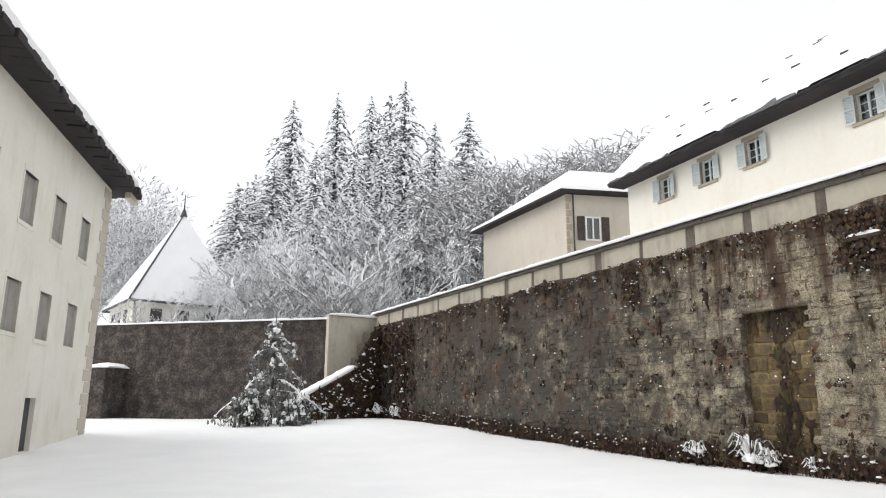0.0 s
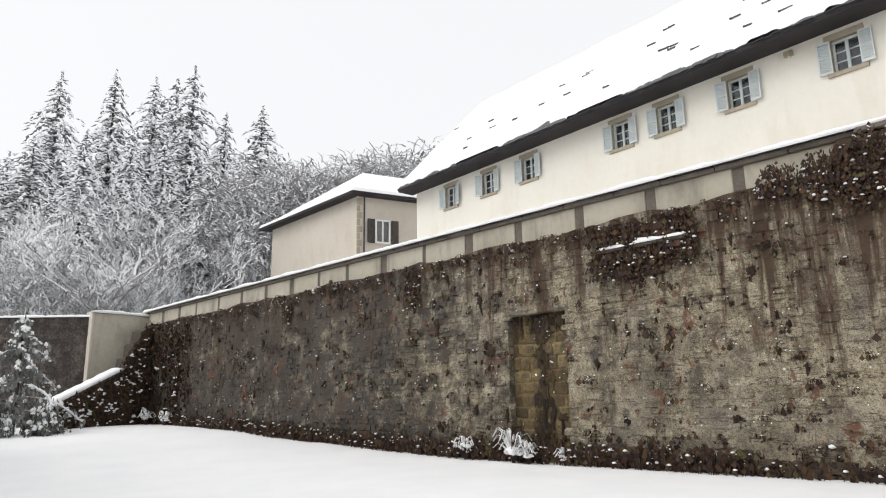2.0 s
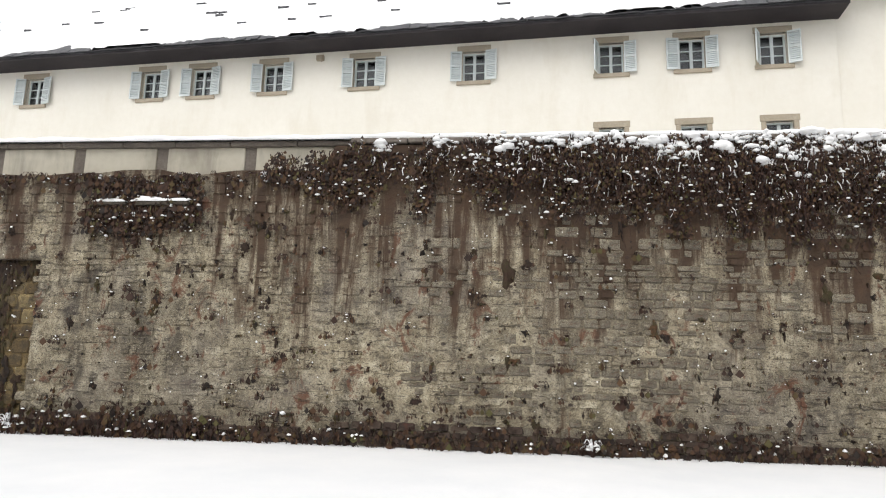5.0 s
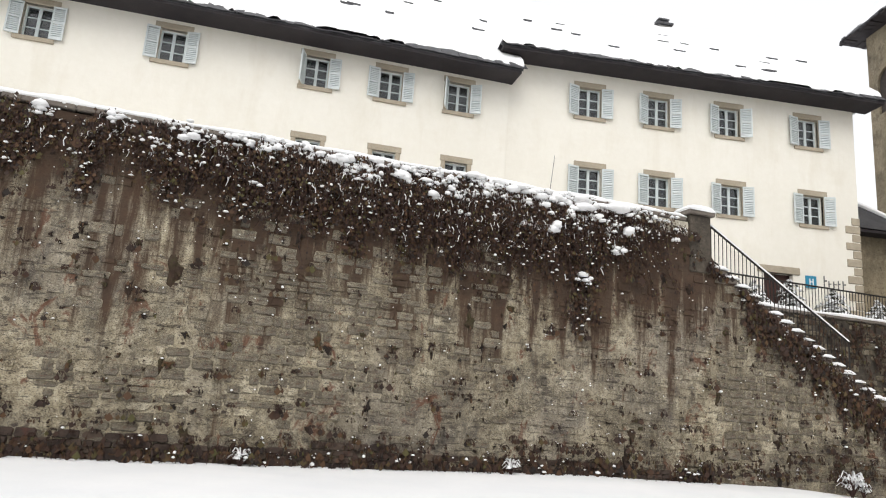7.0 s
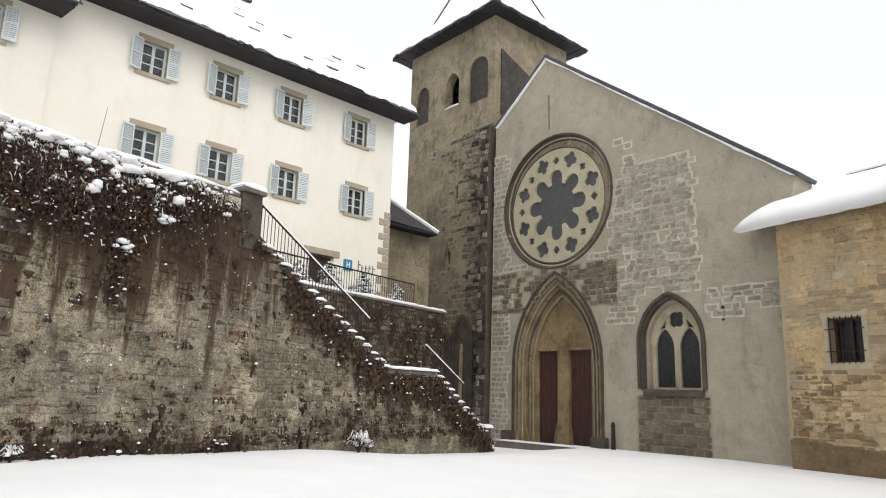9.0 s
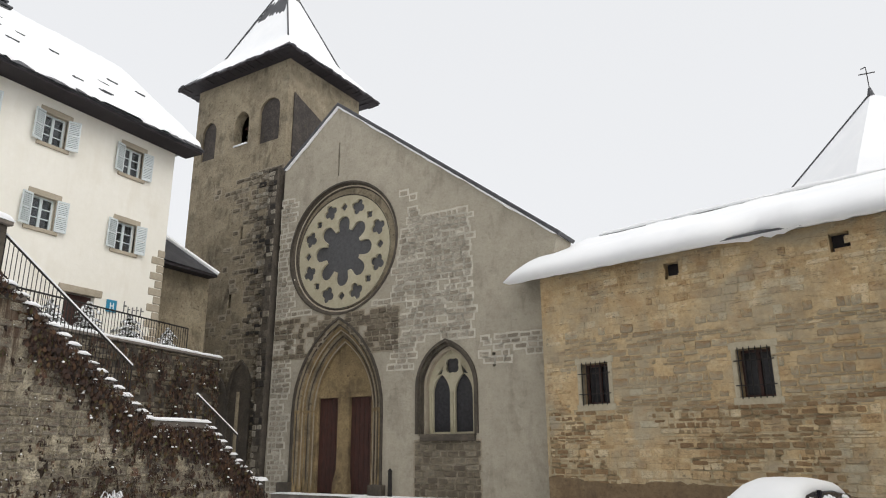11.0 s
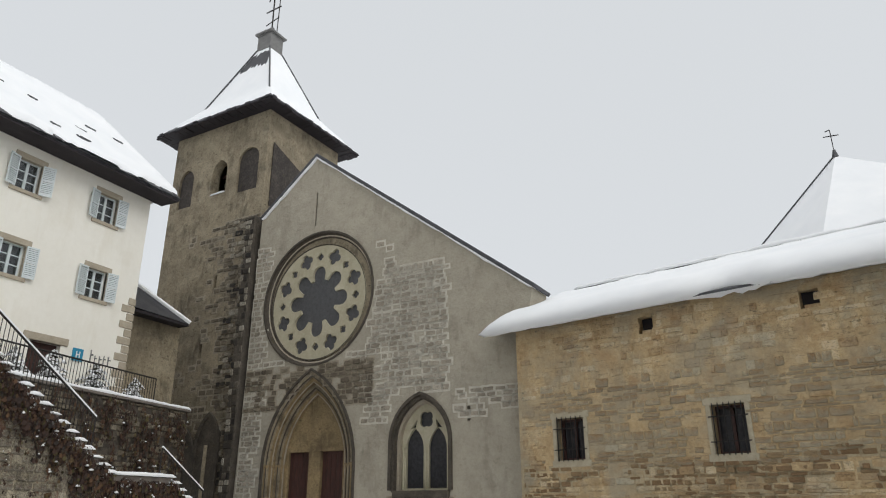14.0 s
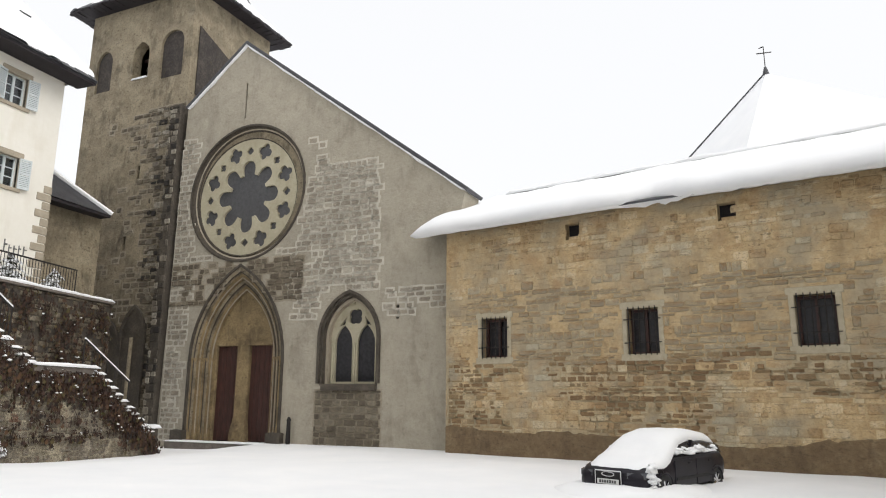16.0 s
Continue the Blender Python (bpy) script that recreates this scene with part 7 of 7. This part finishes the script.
# brambles along the foot of the wall
br = thing("brambles", "dark withered brambles along the wall's foot", "brambles", FR, kind="stuff")
sv, sf, lv, lf, nv_, nf = [], [], [], [], [], []
for i in range(1500):
    u = rng.uniform(-36, 12) if i % 2 else rng.uniform(-34, -6)
    w = FR @ Vector((u, -.2, 0))
    z0 = ground_z(w.x, w.y) - .03
    x, y, z = u, -rng.uniform(.02, .35), z0
    pts = [(x, y, z)]
    hgt = rng.uniform(.12, .45) * (1.25 if u < -6 else .75)
    dx = rng.uniform(-.3, .3)
    for t in range(4):
        x += dx / 4
        y -= rng.uniform(-.02, .05)
        z += hgt * (.5, .35, .1, -.15)[t]
        pts.append((x, y, z))
    twig(sv, sf, pts, .011, .005)
    for p in pts[1:]:
        k, s = len(lv), rng.uniform(.03, .08)
        a = rng.uniform(0, 6.28)
        for ex, ez in ((-1, -.4), (0, -1.1), (1, -.4), (0, .9)):
            lv.append((p[0] + s * ex * math.cos(a), p[1] + s * ex * .5 * math.sin(a), p[2] + s * ez))
        lf.append((k, k + 1, k + 2, k + 3))
    if rng.random() < .22:
        p = pts[rng.choice((2, 3, 4))]
        blob(nv_, nf, rng, (p[0], p[1], p[2] + .015), rng.uniform(.02, .06))
mesh_part("stem_mass", sv, sf, STEM, br, "stuff")
mesh_part("leaf_mass", lv, lf, DEADLEAF, br, "stuff")
mesh_part("snow_dusting", nv_, nf, SNOW, br, "stuff", True)


def snow_tuft(u, y, size, seed, label):
    """A clump of arching blades weighed down by snow."""
    rng = random.Random(seed)
    w = FR @ Vector((u, y, 0))
    t = thing("snowy_tuft", label, "plant", Matrix.Translation((w.x, w.y, ground_z(w.x, w.y) - .03)) @ FR.to_3x3().to_4x4(), "snowed tufts at the wall")
    sv, sf, nv_, nf = [], [], [], []
    for i in range(46):
        a, ln, h = rng.uniform(0, 6.28), rng.uniform(.3, .75) * size, rng.uniform(.35, .75) * size
        pts = []
        for q in range(6):
            f = q / 5
            pts.append((math.cos(a) * ln * f, math.sin(a) * ln * f * .6, h * math.sin(min(1, f * 1.25) * 2.3) * 1.1))
        twig(sv, sf, pts, .012, .006)
        if i % 2 == 0:
            twig(nv_, nf, [(p[0], p[1], p[2] + .03) for p in pts[1:5]], .035 * size, .02)
    for i in range(9):
        blob(nv_, nf, rng, (rng.uniform(-.25, .25) * size, rng.uniform(-.15, .1) * size, h * .9 * rng.uniform(.7, 1.1)), rng.uniform(.08, .16) * size)
    mesh_part("blade_mass", sv, sf, STEM, t, "stuff")
    mesh_part("snow_load", nv_, nf, SNOW, t, "stuff", True)


for i, (u, y, s) in enumerate(((-11.6, -.45, 1.05), (-11.1, -.5, .7), (-13.3, -.35, .75), (-10.2, -.3, .5), (6.6, -.4, .4), (15.6, -.6, .8), (16.1, -.5, .5), (-33.4, -.6, 1.0), (-31.6, -.5, .8), (1.3, -.3, .4))):
    snow_tuft(u, y, s, 600 + i, "clump of withered grass bent by snow")
for i, (u, y, s) in enumerate(((17.0, 3.8, 1.0), (18.6, 3.9, 1.2), (20.4, 3.8, 1.1), (22.2, 3.6, .9))):
    w = FR @ Vector((u, y, 4.98))
    as_tree("shrub", "round terrace shrub covered in snow", YF2, Matrix.Translation(w) @ Matrix.Rotation(i * 1.3, 4, "Z") @ Matrix.Diagonal((.55 * s, .55 * s, .5 * s, 1)), "shrubs on the terrace", "shrub")

# ivy on the stair wall and the terrace wall
iv2 = thing("ivy", "bare dark ivy over the terrace wall", "climbing plant", FR)
sv, sf, lv, lf, nv_, nf = [], [], [], [], [], []
for i in range(900):
    u = rng.uniform(13, 23.8)
    back = i % 2
    z = rng.uniform(2.2, 5.0) if back else wall_top(u) - abs(rng.gauss(0, .4))
    y0 = 2.4 if back else -.02
    x, y = u, y0 - rng.uniform(0, .1)
    pts = [(x, y, z)]
    for q in range(4):
        x += rng.uniform(-.1, .1)
        z -= rng.uniform(.02, .18)
        y = min(y0, y + rng.uniform(-.04, .03))
        pts.append((x, y, z))
        for _ in range(2):
            k, s = len(lv), rng.uniform(.03, .08)
            a = rng.uniform(0, 6.28)
            cx_, cz_ = x + rng.uniform(-.1, .1), z + rng.uniform(-.1, .1)
            for ex, ez in ((-1, -.4), (0, -1.1), (1, -.4), (0, .9)):
                lv.append((cx_ + s * ex * math.cos(a), y - .02 + s * ex * .4 * math.sin(a), cz_ + s * ez))
            lf.append((k, k + 1, k + 2, k + 3))
    twig(sv, sf, pts, .012, .005)
    if rng.random() < .09:
        blob(nv_, nf, rng, (x, y - .03, z + .05), rng.uniform(.02, .07))
mesh_part("stem_mass", sv, sf, STEM, iv2, "stuff")
mesh_part("leaf_mass", lv, lf, DEADLEAF, iv2, "stuff")
mesh_part("snow_dusting", nv_, nf, SNOW, iv2, "stuff", True)

# ---- the parked car ----
CARPAINT = Mat("car_paint", 0.42)
CARPAINT.b.inputs["Specular IOR Level"].default_value = 0.3
CARPAINT.color(CARPAINT.ramp(CARPAINT.noise(3, 3), (0.4, (0.006, 0.005, 0.009)), (0.6, (0.012, 0.01, 0.016))))
CARPAINT.b.inputs["Coat Weight"].default_value = 0.05
CHROME = mottled("chrome", (0.5, 0.5, 0.5), (0.65, 0.65, 0.65), 5.0, 0.15, 0.02, metal=1.0)
RUBBER = mottled("rubber", (0.012, 0.012, 0.012), (0.03, 0.03, 0.03), 8.0, 0.9)
LAMP = Mat("lamp_lens", 0.08)
LAMP.color((0.16, 0.165, 0.18))
LAMP.b.inputs["Metallic"].default_value = 0.3
PLATE = mottled("plate_white", (0.55, 0.55, 0.53), (0.68, 0.68, 0.66), 9.0, 0.4, 0.05)
BAR = mottled("dark_print", (0.03, 0.03, 0.03), (0.05, 0.05, 0.05), 9.0, 0.5, 0.05)


def car_ring(x, w, z0, z1, tuck=.9, crown=.04):
    """A section across the car at x from the nose: half width w, from z0 to z1."""
    h = z1 - z0
    half = [(w * .86, z0), (w * .97, z0 + h * .2), (w, z0 + h * .5), (w * .985, z0 + h * .78), (w * tuck, z1 - .02), (w * .5, z1 + crown)]
    return [(x, -a, b) for a, b in half] + [(x, a, b) for a, b in reversed(half)]


ca = radians(158.3)
cp = Vector((math.sin(ca), math.cos(ca), 0)) * 14.5
CAR = thing("parked_car", "dark hatchback car buried in fresh snow", "car")
CAR.matrix_basis = Matrix.Translation((cp.x, cp.y, -.29)) @ Matrix.Rotation(math.atan2(math.cos(ca), math.sin(ca)) + radians(-32), 4, "Z") @ Matrix.Diagonal((.86, .88, .85, 1))
body = part("body", loft([car_ring(0, .62, .3, .62, .9, .02), car_ring(.06, .74, .24, .7), car_ring(.3, .84, .2, .78), car_ring(.9, .885, .2, .9), car_ring(1.3, .89, .2, .96),
    car_ring(2.2, .89, .2, .98), car_ring(3.3, .88, .2, 1.0), car_ring(3.9, .84, .24, 1.0), car_ring(4.2, .74, .3, .9)]), CARPAINT, CAR, "dark blue-black body", smooth=True)


def cab_ring(x, z1, wt, wb=.8, z0=.94):
    half = [(wb, z0), (wb * .95, z0 + (z1 - z0) * .5), (wt, z1 - .05), (wt * .6, z1)]
    return [(x, -a, b) for a, b in half] + [(x, a, b) for a, b in reversed(half)]


cab = part("cabin", loft([cab_ring(1.05, .97, .7, .78), cab_ring(1.75, 1.36, .6), cab_ring(2.2, 1.43, .6), cab_ring(3.2, 1.42, .58), cab_ring(3.85, 1.3, .55), cab_ring(4.15, 1.0, .66, .74)]), DARKGLASS, CAR, "dark glazed cabin", smooth=True)
for sy in (-1, 1):
    part("pillar", boxes((2.3, 2.38, sy * .77 - .03, sy * .77 + .03, .95, 1.3)), CARPAINT, cab)
    part("side_panel", soft_box(1.25, 2.28, sy * .885 - .012, sy * .885 + .012, .32, .9, .01), CARPAINT, body, "front door")
    part("side_panel", soft_box(2.32, 3.2, sy * .882 - .012, sy * .882 + .012, .32, .9, .01), CARPAINT, body, "rear door")
    part("side_strip", soft_box(1.3, 3.3, sy * .9 - .012, sy * .9 + .012, .46, .53, .005), RUBBER, body)
    for x in (1.9, 2.95):
        part("door_handle", soft_box(x, x + .16, sy * .905 - .015, sy * .905 + .015, .8, .83, .006), CARPAINT, body)
    for x in (.78, 3.38):
        bm = bmesh.new()
        prof = ((.2, -.1), (.29, -.1), (.315, -.06), (.315, .06), (.29, .1), (.2, .1))
        n = 20
        rg = [[bm.verts.new((x + r * math.cos(6.2832 * i / n), sy * .8 + yy, .31 + r * math.sin(6.2832 * i / n))) for r, yy in prof] for i in range(n)]
        for i in range(n):
            for j in range(len(prof)):
                bm.faces.new((rg[i][j], rg[i][(j + 1) % 6], rg[(i + 1) % n][(j + 1) % 6], rg[(i + 1) % n][j]))
        wh = part("wheel", bm, RUBBER, CAR, "black tyre on alloy wheel")
        bm = bmesh.new()
        tube(bm, (x, sy * .82, .31), (x, sy * .89, .31), .06, .05, 10)
        for k in range(7):
            a = 6.2832 * k / 7
            tube(bm, (x, sy * .87, .31), (x + .2 * math.cos(a), sy * .87, .31 + .2 * math.sin(a)), .025, .03, 5)
        part("rim", bm, CHROME, wh)
        bm = bmesh.new()
        for k in range(12):
            a0, a1 = math.pi * k / 12, math.pi * (k + 1) / 12
            tube(bm, (x + .36 * math.cos(a0), sy * .875, .31 + .36 * math.sin(a0)), (x + .36 * math.cos(a1), sy * .875, .31 + .36 * math.sin(a1)), .025, sides=5)
        part("wheel_arch", bm, CARPAINT, body)
    hl = part("headlight", loft([[(.02 + .12 * t + dx, sy * (.42 + .36 * t), z) for dx, z in ((-.03, .56), (-.02, .68), (.1, .7), (.1, .55))] for t in (0, .35, .7, 1)]), LAMP, CAR, "clear glass headlight")
    bm = bmesh.new()
    tube(bm, (-.02, sy * .56, .36), (.03, sy * .56, .36), .06, .06, 12)
    part("fog_lamp", bm, LAMP, CAR)
gr = part("grille", soft_box(-.05, .02, -.3, .3, .33, .7, .03), RUBBER, CAR, "tall black grille in a chrome frame")
part("grille_frame", boxes((-.065, -.03, -.32, -.3, .33, .7), (-.065, -.03, .3, .32, .33, .7), (-.065, -.03, -.32, .32, .69, .715), (-.065, -.03, -.3, .3, .31, .33)), CHROME, gr)
for i in range(6):
    part("grille_bar", boxes((-.06, -.045, -.29, .29, .38 + i * .055, .387 + i * .055)), RUBBER, gr)
bm = bmesh.new()
for k in range(16):
    a0, a1 = 6.2832 * k / 16, 6.2832 * (k + 1) / 16
    tube(bm, (-.072, .15 * math.cos(a0), .63 + .045 * math.sin(a0)), (-.072, .15 * math.cos(a1), .63 + .045 * math.sin(a1)), .012, sides=4)
part("badge", bm, CHROME, gr)
np_ = part("number_plate", soft_box(-.085, -.065, -.26, .26, .42, .53, .006), PLATE, CAR, "white number plate")
part("plate_bar", boxes(*[(-.089, -.085, -.2 + i * .06, -.16 + i * .06, .445, .505) for i in range(7)]), BAR, np_)
part("bumper", loft([[(x + .02, y, z) for x, z in ((dx, .26), (dx - .03, .3), (dx - .03, .36), (dx + .05, .38))] for y, dx in ((-.8, .2), (-.6, .03), (-.3, -.01), (.3, -.01), (.6, .03), (.8, .2))]), CARPAINT, CAR)
# snow over bonnet, windscreen and roof
rows = [(.1, .74, .6, .02), (.18, .83, .66, .03), (.4, .91, .78, .05), (.8, 1.02, .9, .1), (1.05, 1.1, .88, .12), (1.4, 1.3, .82, .12), (1.75, 1.46, .76, .1), (2.2, 1.53, .74, .1), (3.0, 1.52, .72, .1), (3.7, 1.42, .7, .1), (3.95, 1.3, .68, .1), (4.2, 1.06, .64, .04)]
vs, fs = [], []
m = 13
rng = random.Random(901)
for x, z, w, t in rows:
    for j in range(m):
        f = -1 + 2 * j / (m - 1)
        drop = (abs(f) ** 5) * (t + .14)
        ww = w + .04 * noise.noise((x * 2, f * 2, 3))
        vs.append((x + .03 * noise.noise((x, f * 3, 1)), ww * f, z - drop + .02 * noise.noise((x * 3, f * 3, 8)) + .01))
n_ = len(vs)
for x, z, w, t in rows:
    for j in range(m):
        f = -1 + 2 * j / (m - 1)
        vs.append((x, (w - .06) * f, z - t - .12 - .06 * abs(f)))
for i in range(len(rows) - 1):
    for j in range(m - 1):
        a = i * m + j
        fs.append((a, a + 1, a + m + 1, a + m))
        fs.append((n_ + a, n_ + a + m, n_ + a + m + 1, n_ + a + 1))
    for j in (0, m - 1):
        a = i * m + j
        fs.append((a, a + m, n_ + a + m, n_ + a))
mesh_part("snow_cover", vs, fs, SNOW, CAR, smooth=True, label="thick smooth snow over bonnet and roof")
vs, fs = [], []
for i in range(90):
    x = rng.uniform(1.5, 3.6)
    blob(vs, fs, rng, (x, rng.choice((-1, 1)) * (.76 + rng.uniform(-.04, .02)), 1.0 + rng.uniform(0, .12) + .05 * noise.noise((x * 2, 0, 0))), rng.uniform(.09, .15), .55)
for i in range(46):
    blob(vs, fs, rng, (.3 + rng.uniform(-.12, .2), -.83 + rng.uniform(-.03, .03), .55 + rng.uniform(-.25, .3)), rng.uniform(.05, .1))
mesh_part("snow_clumps", vs, fs, SNOW, CAR, smooth=True)
# drift that the car stands in
vs, fs = [], []
NN = 36
for r in (0, .35, .65, .9, 1.0):
    for i in range(NN):
        a = 6.2832 * i / NN
        x, y = 1.1 + 2.8 * r * math.cos(a), 1.8 * r * math.sin(a)
        vs.append((x, y, (.42 - .1 * smooth01(-.6, .8, x - 1.6) + .05 * noise.noise((x, y, 2))) * (1 - .55 * smooth01(.5, 1, r)) - (.5 if r == 1.0 else 0)))
for k in range(4):
    for i in range(NN):
        fs.append((k * NN + i, k * NN + (i + 1) % NN, k * NN + NN + (i + 1) % NN, k * NN + NN + i))
drift = mesh_part("snow_drift", vs, fs, SNOW, None, smooth=True)
drift.matrix_basis = CAR.matrix_basis @ Matrix.Translation((0, 0, .01))
tagged(drift, "soft heap of snow round the parked car", "snow drift")
